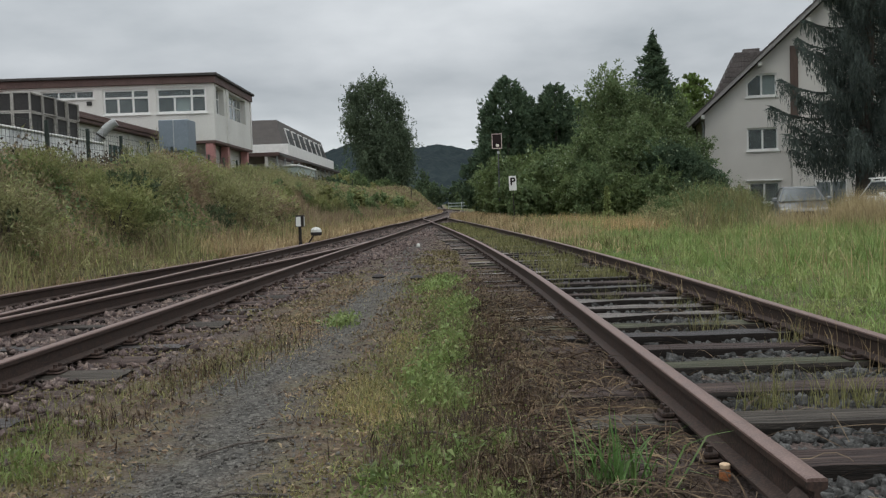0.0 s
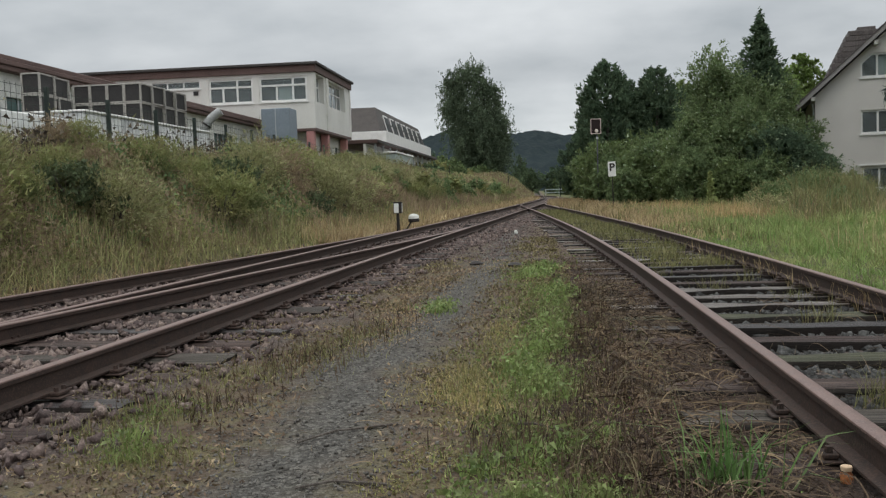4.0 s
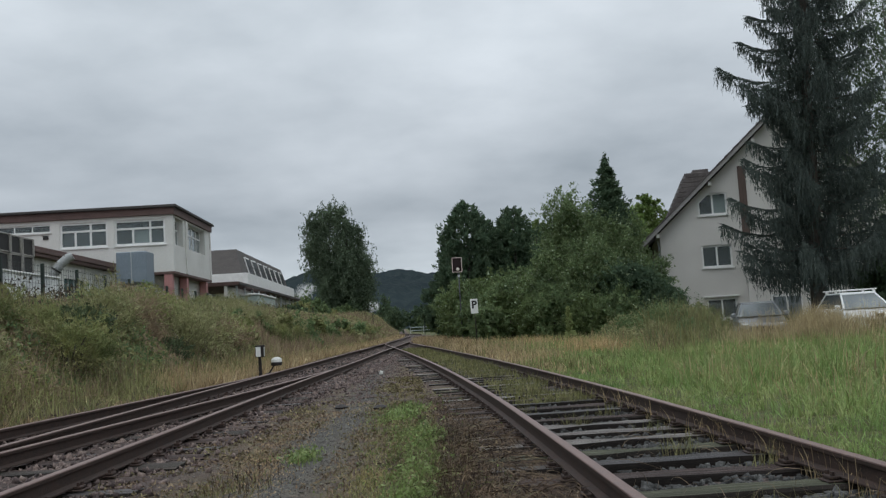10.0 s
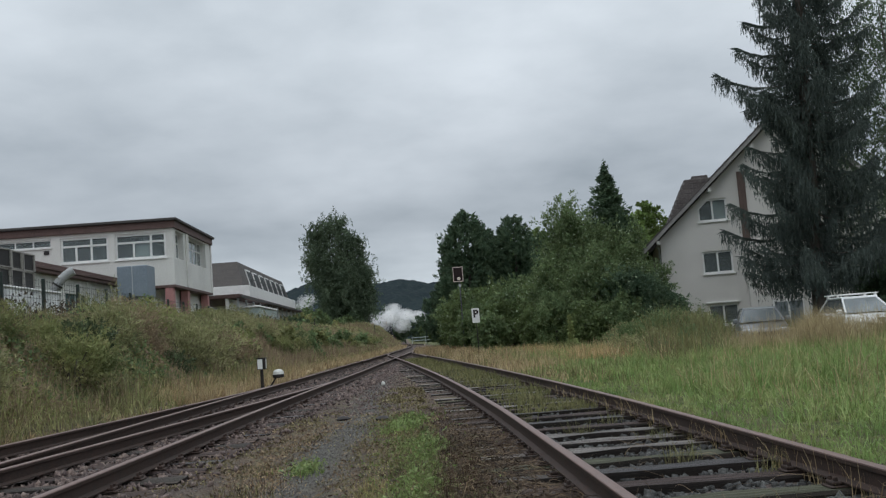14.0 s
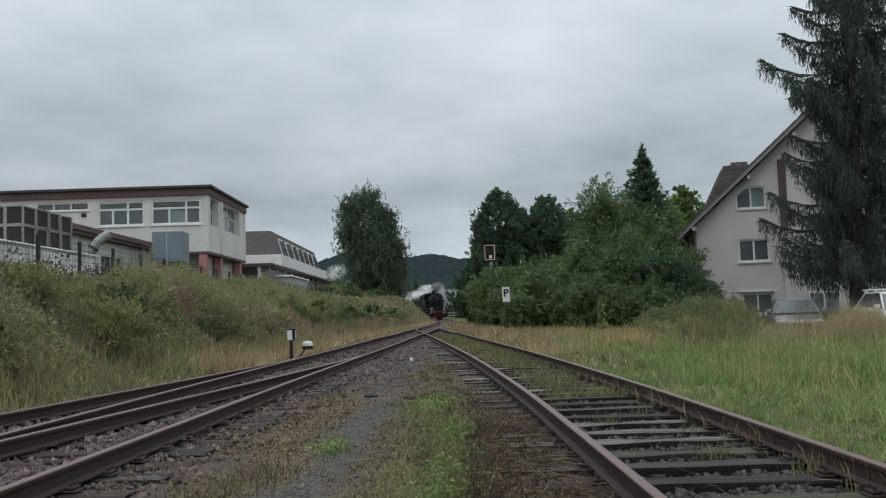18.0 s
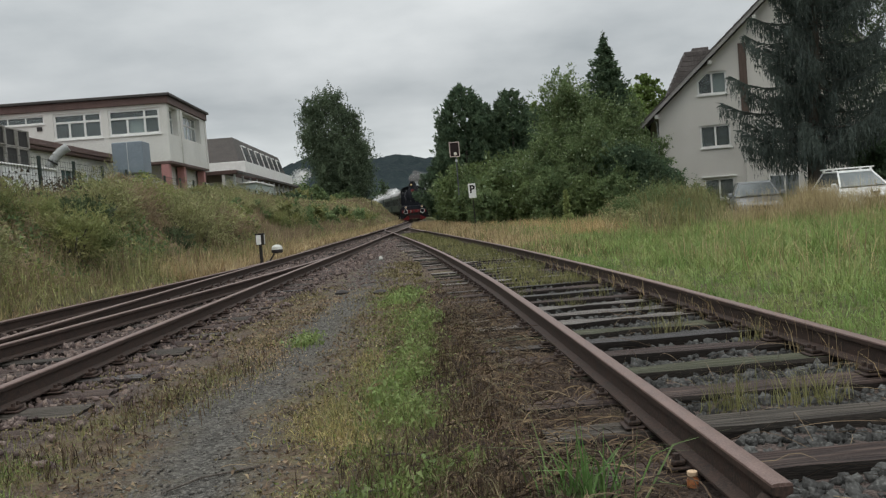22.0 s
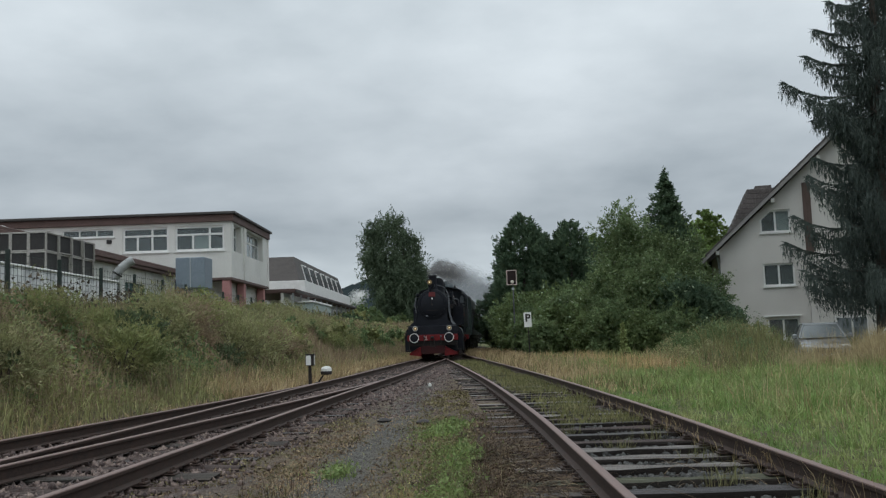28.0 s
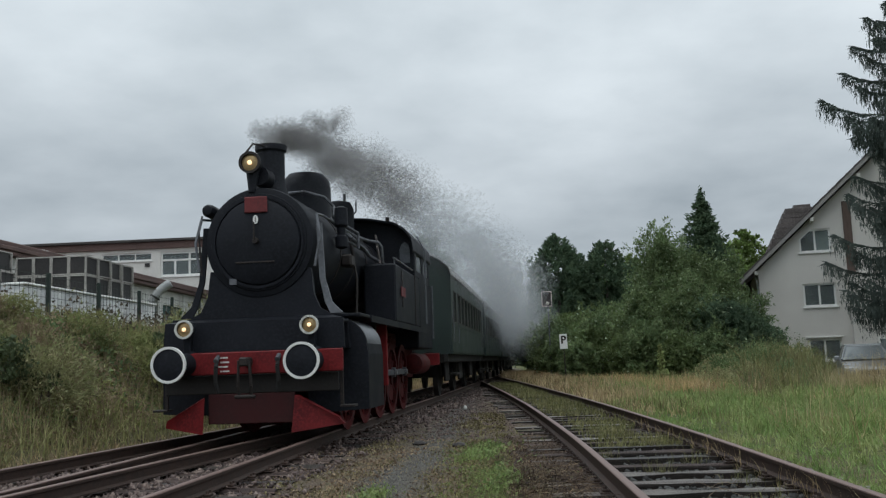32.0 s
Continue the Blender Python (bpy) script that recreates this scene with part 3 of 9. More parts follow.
def ground_material():
    m = bpy.data.materials.new("trackside_ground")
    m.use_nodes = True
    nt = m.node_tree
    N = nt.nodes.new
    b = nt.nodes["Principled BSDF"]
    tc, at, sep = N("ShaderNodeTexCoord"), N("ShaderNodeAttribute"), N("ShaderNodeSeparateColor")
    at.attribute_name = "cover"
    link(nt, at.outputs["Color"], sep.inputs[0])

    def noise(scale, detail=5.0):
        n = N("ShaderNodeTexNoise")
        n.inputs["Scale"].default_value, n.inputs["Detail"].default_value = scale, detail
        link(nt, tc.outputs["Object"], n.inputs["Vector"])
        return n.outputs[0]

    def ramp(src, *stops):
        r = N("ShaderNodeValToRGB")
        e = r.color_ramp.elements
        e[0].position, e[0].color = stops[0][0], (*stops[0][1], 1)
        e[1].position, e[1].color = stops[-1][0], (*stops[-1][1], 1)
        for p, c in stops[1:-1]:
            k = e.new(p)
            k.color = (*c, 1)
        link(nt, src, r.inputs[0])
        return r.outputs[0]

    def mix(f, a, c):
        x = N("ShaderNodeMix")
        x.data_type = "RGBA"
        link(nt, f, x.inputs[0]); link(nt, a, x.inputs[6]); link(nt, c, x.inputs[7])
        return x.outputs[2]

    vor = N("ShaderNodeTexVoronoi")
    vor.inputs["Scale"].default_value = 55.0
    link(nt, tc.outputs["Object"], vor.inputs["Vector"])
    big, mid, fine = noise(0.9), noise(5.0), noise(38.0, 8)
    soil = ramp(mid, (0.30, (0.066, 0.047, 0.035)), (0.48, (0.125, 0.092, 0.063)), (0.60, (0.125, 0.108, 0.060)), (0.75, (0.19, 0.137, 0.088)))
    grit = ramp(vor.outputs["Color"], (0.2, (0.056, 0.053, 0.048)), (0.55, (0.088, 0.083, 0.075)), (0.85, (0.165, 0.156, 0.14)))
    rock = ramp(fine, (0.35, (0.042, 0.032, 0.029)), (0.5, (0.088, 0.067, 0.060)), (0.7, (0.155, 0.125, 0.115)))
    turf = ramp(mid, (0.3, (0.055, 0.07, 0.025)), (0.55, (0.105, 0.11, 0.045)), (0.75, (0.17, 0.14, 0.07)))
    dead = ramp(fine, (0.3, (0.018, 0.012, 0.009)), (0.55, (0.045, 0.029, 0.021)), (0.75, (0.09, 0.06, 0.041)))
    col = mix(sep.outputs[0], soil, grit)
    col = mix(sep.outputs[2], col, turf)
    col = mix(at.outputs["Alpha"], col, dead)
    col = mix(sep.outputs[1], col, rock)
    link(nt, col, b.inputs["Base Color"])
    b.inputs["Roughness"].default_value = 0.92
    b.inputs["Specular IOR Level"].default_value = 0.25
    bp = N("ShaderNodeBump")
    bp.inputs["Strength"].default_value, bp.inputs["Distance"].default_value = 0.8, 0.03
    ad = N("ShaderNodeMath")
    link(nt, fine, ad.inputs[0]); link(nt, vor.outputs["Distance"], ad.inputs[1])
    link(nt, ad.outputs[0], bp.inputs["Height"]); link(nt, bp.outputs[0], b.inputs["Normal"])
    return m


ground()


# ---- rails and sleepers ----
def rail(fx, y0, y1, off, parent, step=1.0):
    """A flat-bottomed rail along a track: rusty foot and web, a worn head."""
    ys = np.arange(y0, y1 + step / 2, step)
    xs = fx(ys)
    sl = np.gradient(xs, ys)
    nx, ny = 1 / np.sqrt(1 + sl**2), -sl / np.sqrt(1 + sl**2)
    body = [(-0.062, -0.149), (0.062, -0.149), (0.062, -0.138), (0.012, -0.122), (0.009, -0.045), (0.033, -0.034), (0.034, -0.012), (-0.034, -0.012), (-0.033, -0.034), (-0.009, -0.045), (-0.012, -0.122), (-0.062, -0.138)]
    head = [(-0.034, -0.0118), (0.034, -0.0118), (0.033, -0.004), (0.026, 0.0), (-0.026, 0.0), (-0.033, -0.004)]
    for prof, name, m, lab in ((body, "rail", RUST, ""), (head, "rail_head", RAILTOP, "worn rusty rail head")):
        g = Geo()
        k = len(prof)
        for i in range(len(ys)):
            for a, z in prof:
                g.v.append((xs[i] + nx[i] * (off + a), ys[i] + ny[i] * (off + a), z))
        for i in range(len(ys) - 1):
            g.f += [(i * k + j, i * k + (j + 1) % k, (i + 1) * k + (j + 1) % k, (i + 1) * k + j) for j in range(k)]
        g.f += [tuple(range(k)), tuple((len(ys) - 1) * k + j for j in range(k))]
        ob = part(name, g, m, parent if name == "rail" else top, lab, smooth=30)
        if name == "rail":
            top = ob
    return top


def sleeper_mesh(seed):
    """A cracked, worn timber with uneven faces."""
    r = random.Random(seed)
    g = Geo()
    n = 7
    prof = [(-0.128, 0.0), (-0.132, 0.135), (-0.118, 0.153), (-0.03, 0.157), (0.03, 0.153), (0.118, 0.151), (0.132, 0.132), (0.128, 0.0)]
    for i in range(n):
        x = -1.3 + 2.6 * i / (n - 1)
        for a, z in prof:
            g.v.append((x + r.uniform(-0.012, 0.012), a + r.uniform(-0.008, 0.008), z + (r.uniform(-0.012, 0.006) if z > 0.1 else 0)))
    k = len(prof)
    for i in range(n - 1):
        g.f += [(i * k + j, i * k + (j + 1) % k, (i + 1) * k + (j + 1) % k, (i + 1) * k + j) for j in range(k)]
    g.f += [tuple(range(k)), tuple((n - 1) * k + j for j in range(k))]
    return g


def sleepers(fx, ys, parent, masters, z=-0.325, plates=None, grow=None):
    for n, y in enumerate(ys):
        x = float(fx(y))
        sl = float(fx(y + 0.1) - fx(y - 0.1)) / 0.2
        ang = -math.degrees(math.atan(sl)) + random.uniform(-1.2, 1.2)
        s = 1.0 if grow is None else grow(y)
        m = pose(x + random.uniform(-0.04, 0.04), y + random.uniform(-0.02, 0.02), z + random.uniform(-0.008, 0.004), 0, 0, ang)
        ob = share("sleeper", masters[n % len(masters)], parent, m)
        ob.scale = (s, random.uniform(0.92, 1.08), 1)
        if plates and y < 20:
            for o in (-GAUGE, GAUGE):
                share("base_plate", plates, parent, pose(x + o, y, -0.1685, 0, 0, -math.degrees(math.atan(sl))))


def stones(name, pts, size, label, material=None):
    """Broken ballast stones, each a knobbly lump."""
    n = len(pts)
    blocks = material is GREYSTONE
    base = np.array([(1, 0, 0), (-1, 0, 0), (0, 1, 0), (0, -1, 0), (0, 0, 1), (0, 0, -1)], float) * 0.62
    v = base[None] * (1 + rng.uniform(-0.35, 0.35, (n, 6, 1))) + rng.normal(0, 0.14, (n, 6, 3))
    if blocks:
        base = np.array([(x, y, z) for z in (-1, 1) for y in (-1, 1) for x in (-1, 1)], float) * 0.5
        v = base[None] * (1 + rng.uniform(-0.42, 0.25, (n, 8, 3)))
    v *= (size[:, None] * rng.uniform(0.6, 1.35, (n, 3)))[:, None, :]
    a, b, c = rng.uniform(0, 6.28, (3, n))
    ca, sa, cb, sb, cc, sc = np.cos(a), np.sin(a), np.cos(b), np.sin(b), np.cos(c), np.sin(c)
    R = np.stack([np.stack([ca * cb, ca * sb * sc - sa * cc, ca * sb * cc + sa * sc], -1), np.stack([sa * cb, sa * sb * sc + ca * cc, sa * sb * cc - ca * sc], -1), np.stack([-sb, cb * sc, cb * cc], -1)], 1)
    v = np.einsum("nij,nkj->nki", R, v) + pts[:, None]
    f = np.array([(0, 2, 4), (2, 1, 4), (1, 3, 4), (3, 0, 4), (2, 0, 5), (1, 2, 5), (3, 1, 5), (0, 3, 5)])
    if blocks:
        f = np.array([(0, 2, 3, 1), (4, 5, 7, 6), (0, 1, 5, 4), (2, 6, 7, 3), (0, 4, 6, 2), (1, 3, 7, 5)])
    loops = (f[None] + (np.arange(n) * v.shape[1])[:, None, None]).ravel()
    ob = new(name, fast_mesh(name, v.reshape(-1, 3), np.full(n * len(f), f.shape[1]), loops, material or STONE))
    return tagged(ob, label, "ballast", kind="stuff")


NEAR_SLEEPERS = np.r_[3.57, 4.25, 4.93, 5.62, 6.28, 6.88, 7.46, 8.14, 8.78, 9.42, 10.05, 10.72, 11.4 + 0.65 * np.arange(57)]


def tracks():
    masters = []
    for k, m in enumerate((SLEEPER, MOSSY, BROWNWOOD, DARKWOOD, BLEACHED, MOSSY, BROWNWOOD, BLEACHED)):
        o = part("sleeper", sleeper_mesh(k), m, smooth=40)
        o.data.materials.append(SIDEWOOD)
        # steep faces take the second, much darker timber slot
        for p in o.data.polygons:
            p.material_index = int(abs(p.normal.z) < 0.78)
        masters.append(o)
    pg = Geo().box(-0.15, 0.15, -0.07, 0.07, 0, 0.012, 0.004)
    for sx in (-1, 1):
        pg.box(sx * 0.10 - 0.03, sx * 0.10 + 0.03, -0.055, 0.055, 0.014, 0.038, 0.006)
        for sy in (-1, 1):
            pg.tube((sx * 0.105, sy * 0.035, 0.03), (sx * 0.105, sy * 0.035, 0.062), 0.016, 0.014, 6)
    plate = part("base_plate", pg, RUST)
    right = thing("railway_track_right", "rusty sidings track on weathered wooden sleepers", "railway track", kind="structure")
    rail(right_x, 2.75, 60.75, -GAUGE, right)
    rail(right_x, 2.5, 60.5, GAUGE, right)
    near = [2, 0, 6, 1, 2, 3, 5, 7, 4, 7, 2, 3, 6]
    order = near + [(3, 2, 7, 0, 6, 1, 4, 2)[k % 8] for k in range(57)]
    sleepers(right_x, NEAR_SLEEPERS, right, [masters[k] for k in order], plates=plate)
    mainline = thing("railway_track_main", "rusty main track curving away on old sleepers in ballast", "railway track", kind="structure")
    rail(main_x, -5, 168, -GAUGE, mainline)
    rail(main_x, -5, 168, GAUGE, mainline)
    ys = np.r_[1.0 + 0.63 * np.arange(90)]
    sleepers(main_x, ys, mainline, [masters[k] for k in (0, 2, 3, 6)], z=-0.332, plates=plate)
    side = thing("railway_track_side", "rusty diverging track of a set of points", "railway track", kind="structure")
    rail(side_x, -5, 23.2, -GAUGE, side)
    rail(side_x, -5, 23.6, GAUGE, side)
    sleepers(side_x, 1.3 + 0.63 * np.arange(34), side, [masters[k] for k in (2, 0, 6)], z=-0.335)
    # check rails at the crossing
    rail(lambda y: main_x(y), 43.0, 47.5, -GAUGE + 0.08, mainline, 0.5)
    rail(lambda y: right_x(y), 43.5, 48.0, GAUGE - 0.08, right, 0.5)
    for o in masters + [plate]:
        bpy.data.objects.remove(o)


def between(y, first, step):
    """True between the sleepers of a track."""
    return np.abs((y - first + step / 2) % step - step / 2) > 0.125


def ballast():
    n = 36000
    y = 2.5 + 21 * rng.random(n) ** 1.5
    fx = np.where(rng.random(n) < 0.62, main_x(y), side_x(np.minimum(y, 24)))
    x = fx + rng.normal(0, 0.95, n)
    keep = (x > bank_toe(y) - 0.3) & (x < main_x(y) + 1.05 + 0.75 * rng.random(n) ** 2)
    keep &= between(y, 1.0, 0.63) | (np.abs(x - main_x(y)) > 1.25) | (rng.random(n) < 0.12)
    x, y = x[keep], y[keep]
    z = ground_z(x, y) + rng.uniform(-0.01, 0.03, len(x))
    stones("ballast", np.stack([x, y, z], 1), 0.040 * rng.uniform(0.4, 1.7, len(x)), "loose brown-grey ballast stones between the rails")
    n = 10000
    y = 2.2 + 16 * rng.random(n) ** 1.6
    x = right_x(y) + rng.uniform(-0.72, 0.85, n)
    k = (y < 3.4) | (np.abs(y[:, None] - NEAR_SLEEPERS).min(1) > 0.125)
    x, y, n = x[k], y[k], int(k.sum())
    z = ground_z(x, y) + rng.uniform(-0.02, 0.010, n)
    stones("ballast", np.stack([x, y, z], 1), 0.036 * rng.uniform(0.5, 1.6, n), "grey ballast stones lying between wooden sleepers", GREYSTONE)
    n = 7000
    y = 18 + 40 * rng.random(n) ** 1.2
    x = main_x(y) + rng.uniform(-1.6, 1.7, n)
    stones("ballast", np.stack([x, y, ground_z(x, y) + rng.uniform(-0.01, 0.03, n)], 1), 0.06 * rng.uniform(0.5, 1.5, n), "dark ballast stones along the main track")
    n = 6000
    y = 14 + 26 * rng.random(n)
    x = np.where(rng.random(n) < 0.6, 0.5 * (main_x(y) + right_x(y)) + rng.normal(0, 0.6, n), right_x(y) + rng.uniform(-0.7, 0.7, n))
    stones("ballast", np.stack([x, y, ground_z(x, y) + 0.005], 1), 0.035 * rng.uniform(0.4, 1.6, n), "grey gravel scattered between the tracks")
    n = 9000
    y = 2.4 + 14 * rng.random(n) ** 1.7
    x = path_x(y) + rng.normal(0, 0.5, n)
    z = ground_z(x, y) + 0.002
    stones("path_gravel", np.stack([x, y, z], 1), 0.011 * rng.uniform(0.5, 1.7, n), "fine grey gravel on a trodden path", GRAVEL)


# ---- vegetation helpers ----
def blades(name, x, y, h, w, material, label, lean=0.35, category="grass", z=None, curl=0.5, kind="stuff", parent=None):
    """Many bent grass blades as one object."""
    n = len(x)
    z = ground_z(x, y) - 0.02 if z is None else z
    a = rng.uniform(0, 2 * np.pi, n)
    l = np.abs(rng.normal(0, lean, n)) * h
    b = rng.uniform(0, 2 * np.pi, n)
    px, py = np.cos(a) * w / 2, np.sin(a) * w / 2
    lx, ly = np.cos(b) * l, np.sin(b) * l
    o = np.stack([x, y, z], 1)
    side = np.stack([px, py, 0 * px], 1)
    midp = o + np.stack([lx * 0.35, ly * 0.35, h * 0.55], 1)
    tip = o + np.stack([lx, ly, h * (1 - curl * np.minimum(l / np.maximum(h, 1e-3), 1) ** 2)], 1)
    v = np.stack([o - side, o + side, midp + side * 0.75, midp - side * 0.75, tip], 1).reshape(-1, 3)
    k = (np.arange(n) * 5)[:, None]
    loops = (k + np.array([0, 1, 2, 3, 3, 2, 4])).ravel()
    sides = np.tile([4, 3], n)
    me = fast_mesh(name, v, sides, loops, material)
    ob = new(name, me)
    if parent is not None:
        ob.parent = parent
        return ob
    return tagged(ob, label, category, kind=kind)


def leaves(name, pts, size, material, parent=None, label="", category="", kind="", droop=0.0, aspect=1.6, way=None, loose=0.5):
    """Many small leaves or leaf sprays, each a pointed face, as one object. way: where each one points, more or less."""
    n = len(pts)
    d = rng.normal(0, 1, (n, 3))
    if way is not None:
        d = way + loose * d
    d[:, 2] -= droop
    d /= np.linalg.norm(d, axis=1)[:, None]
    e = np.cross(d, rng.normal(0, 1, (n, 3)))
    e /= np.linalg.norm(e, axis=1)[:, None]
    s = (size * rng.uniform(0.6, 1.4, n))[:, None]
    L, W = d * s * aspect / 2, e * s / 2
    v = np.stack([pts - L * 0.8 + W, pts + L, pts - L * 0.6 - W], 1).reshape(-1, 3)
    ob = new(name, fast_mesh(name, v, np.full(n, 3), np.arange(3 * n), material))
    if parent is not None:
        ob.parent = parent
    return tagged(ob, label, category, kind=kind)


def conifer(name, label, x, y, height, radius, material, count, leaf, seed, base=0.04, power=0.8, tiers=0.0, rise=0.8):
    """A conifer: straight trunk, and flat sprays that reach out and up from it in uneven lumps. tiers: how clearly its whorls stand apart."""
    z0 = float(ground_z(x, y))
    r = np.random.default_rng(seed)
    t = thing(name, label, "tree", (x, y, z0))
    g = Geo().tube((0, 0, -0.2), (0.05, 0, height * 0.6), 0.17, 0.08, 9).tube((0.05, 0, height * 0.6), (0, 0, height * 0.98), 0.08, 0.012, 7)
    per = 16
    n = count // per
    f = base + (1 - base) * (1 - r.random(n) ** 0.58)
    az = r.uniform(-math.pi, math.pi, n)
    wide = radius * (1.0 - f) ** power * np.clip(0.55 + 2.2 * f, 0, 1)
    lump = 0.62 + 0.76 * vnoise(np.cos(az) * 1.6 + 9, np.sin(az) * 1.6 + 7 + f * height * 0.75, 0.8, seed)
    if tiers:
        lump = lump * (1 - tiers * (0.5 + 0.5 * np.cos(f * height / 0.55 * 6.283 + 1.5 * np.sin(2 * az))))
    out = np.stack([np.cos(az), np.sin(az), 0 * az], 1)
    reach = wide * lump * (0.45 + 0.55 * r.random(n) ** 0.45)
    root = out * reach[:, None] + np.stack([0 * f, 0 * f, f * height], 1)
    go = out * 0.8 + np.array([0, 0, rise]) + 0.35 * r.normal(0, 1, (n, 3))
    go /= np.linalg.norm(go, axis=1)[:, None]
    ln = (0.22 + 0.30 * r.random(n)) * (0.16 + 1.04 * np.clip(wide, 0, 1))
    u = r.random((n, per, 1))
    p = root[:, None] + go[:, None] * ln[:, None, None] * u + r.normal(0, 1, (n, per, 3)) * (0.05 + 0.10 * ln[:, None, None] * (1.1 - u))
    for k in range(26):
        i = r.integers(0, n)
        g.tube((0, 0, max(0.1, root[i, 2] - 0.3)), root[i] * np.array([0.85, 0.85, 1]), 0.022, 0.006, 5)
    part("trunk", g, BARK, t)
    leaves("crown", p.reshape(-1, 3), leaf, material, t, way=np.repeat(go, per, 0), loose=0.45, aspect=2.2)
    return t


def shrub(name, label, x, y, height, radii, material, count, leaf, seed, pale=0.0, group="", category="shrub", stems=7, ragged=0.30, lift=0.5, aspect=1.9):
    """A many-stemmed shrub: stems that fan out from the ground, twigs with small leaves, a loose uneven outline."""
    z0 = float(ground_z(x, y))
    r = np.random.default_rng(seed)
    t = thing(name, label, category, (x, y, z0), group=group)
    per = 18
    n = count // per
    rx, ry = radii
    d = r.normal(0, 1, (n, 3))
    d /= np.linalg.norm(d, axis=1)[:, None]
    d[:, 2] = np.where(d[:, 2] < -0.75, -d[:, 2], d[:, 2])
    az = np.arctan2(d[:, 1], d[:, 0])
    lump = 0.62 + 0.74 * vnoise(np.cos(az) * 1.4 + 5, np.sin(az) * 1.4 + 5 + d[:, 2] * 2.2, 0.62, seed)
    deep = 0.40 + 0.60 * r.random(n) ** 0.42
    mid = height * lift
    half = np.where(d[:, 2] > 0, height - mid, mid)
    root = np.stack([d[:, 0] * rx * lump * deep, d[:, 1] * ry * lump * deep, np.maximum(0.06, mid + d[:, 2] * half * lump * deep * 0.98)], 1)
    go = d * np.array([0.8, 0.8, 0.5]) + np.array([0, 0, 0.65]) + 0.5 * r.normal(0, 1, (n, 3))
    go /= np.linalg.norm(go, axis=1)[:, None]
    ln = ragged * min(rx, height * 0.5) * r.uniform(0.4, 1.6, n) ** 1.3
    shoot = r.random(n) < 0.06
    ln = np.minimum(np.where(shoot, ln * 1.8, ln), 0.75)
    go[shoot, 2] = np.abs(go[shoot, 2]) + 0.3
    u = r.random((n, per, 1))
    p = root[:, None] + go[:, None] * ln[:, None, None] * u + r.normal(0, 1, (n, per, 3)) * (0.03 + 0.16 * ln[:, None, None] * (1.15 - u))
    p = p.reshape(-1, 3)
    p[:, 2] = np.maximum(p[:, 2], 0.03)
    g = Geo()
    for k in range(stems):
        a = 6.28 * (k + r.random()) / stems
        q = Vector((math.cos(a) * rx * 0.55, math.sin(a) * ry * 0.55, height * r.uniform(0.55, 0.9)))
        m = q * 0.5 + Vector((0, 0, height * 0.12))
        g.tube((0.04 * math.cos(a), 0.04 * math.sin(a), -0.1), m, 0.035, 0.024, 6).tube(m, q, 0.024, 0.006, 5)
    part("woody_base", g, BARK, t)
    way = np.repeat(go, per, 0)
    k = r.random(len(p)) < pale
    leaves("foliage", p[~k], leaf, material, t, way=way[~k], loose=0.9 if aspect < 2.5 else 0.5, aspect=aspect)
    if pale:
        leaves("pale_leaves", p[k], leaf * 0.95, mat("pale_leaf_backs", (0.34, 0.40, 0.27), (0.22, 0.28, 0.17), 0.7, 0, 1, 6, 0, island=0.4, trans=0.3), t, "pale upturned leaf backs", way=way[k], loose=0.9, aspect=1.8)
    return t


def strands(name, roots, length, count, leaf, material, parent, sway=0.12):
    """Leaves along thin hanging twigs."""
    n = len(roots)
    u = rng.random((n, count, 1))
    lean = rng.normal(0, sway, (n, 1, 3))
    p = roots[:, None] + (lean + np.array([0, 0, -1.0])) * u * length[:, None, None] + rng.normal(0, 0.07, (n, count, 3))
    return leaves(name, p.reshape(-1, 3), leaf, material, parent, droop=1.6, aspect=1.9)


def straws(name, x, y, length, rise, width, material, label):
    """Dry stalks lying about, each a thin ribbon bent in a low arc."""
    n = len(x)
    a, b = rng.uniform(0, 6.28, n), rng.normal(0, 0.5, n)
    u = np.linspace(0, 1, 6)[None]
    px = x[:, None] + (np.cos(a)[:, None] * u + np.cos(a + 1.57)[:, None] * b[:, None] * u * u) * length[:, None]
    py = y[:, None] + (np.sin(a)[:, None] * u + np.sin(a + 1.57)[:, None] * b[:, None] * u * u) * length[:, None]
    lo = np.minimum(px, np.where((px < right_x(py) - 0.5) & (px > right_x(py) - 0.86), right_x(py) - 0.86, px))
    pz = ground_z(lo, py) + 0.012 + 4 * rise[:, None] * u * (1 - u) + 0.02 * rng.random((n, 1))
    up = np.stack([0 * lo, 0 * lo, 0 * lo + width / 2], -1) + np.stack([np.cos(a + 1.57)[:, None] + 0 * u, np.sin(a + 1.57)[:, None] + 0 * u, 0 * lo], -1) * width / 2
    c = np.stack([lo, py, pz], -1)
    V = np.stack([c - up, c + up], 2).reshape(-1, 3)
    k = (np.arange(n) * 12)[:, None, None] + (np.arange(5) * 2)[None, :, None] + np.array([0, 1, 3, 2])
    return tagged(new(name, fast_mesh(name, V, np.full(n * 5, 4), k.ravel(), material)), label, "litter", kind="stuff")


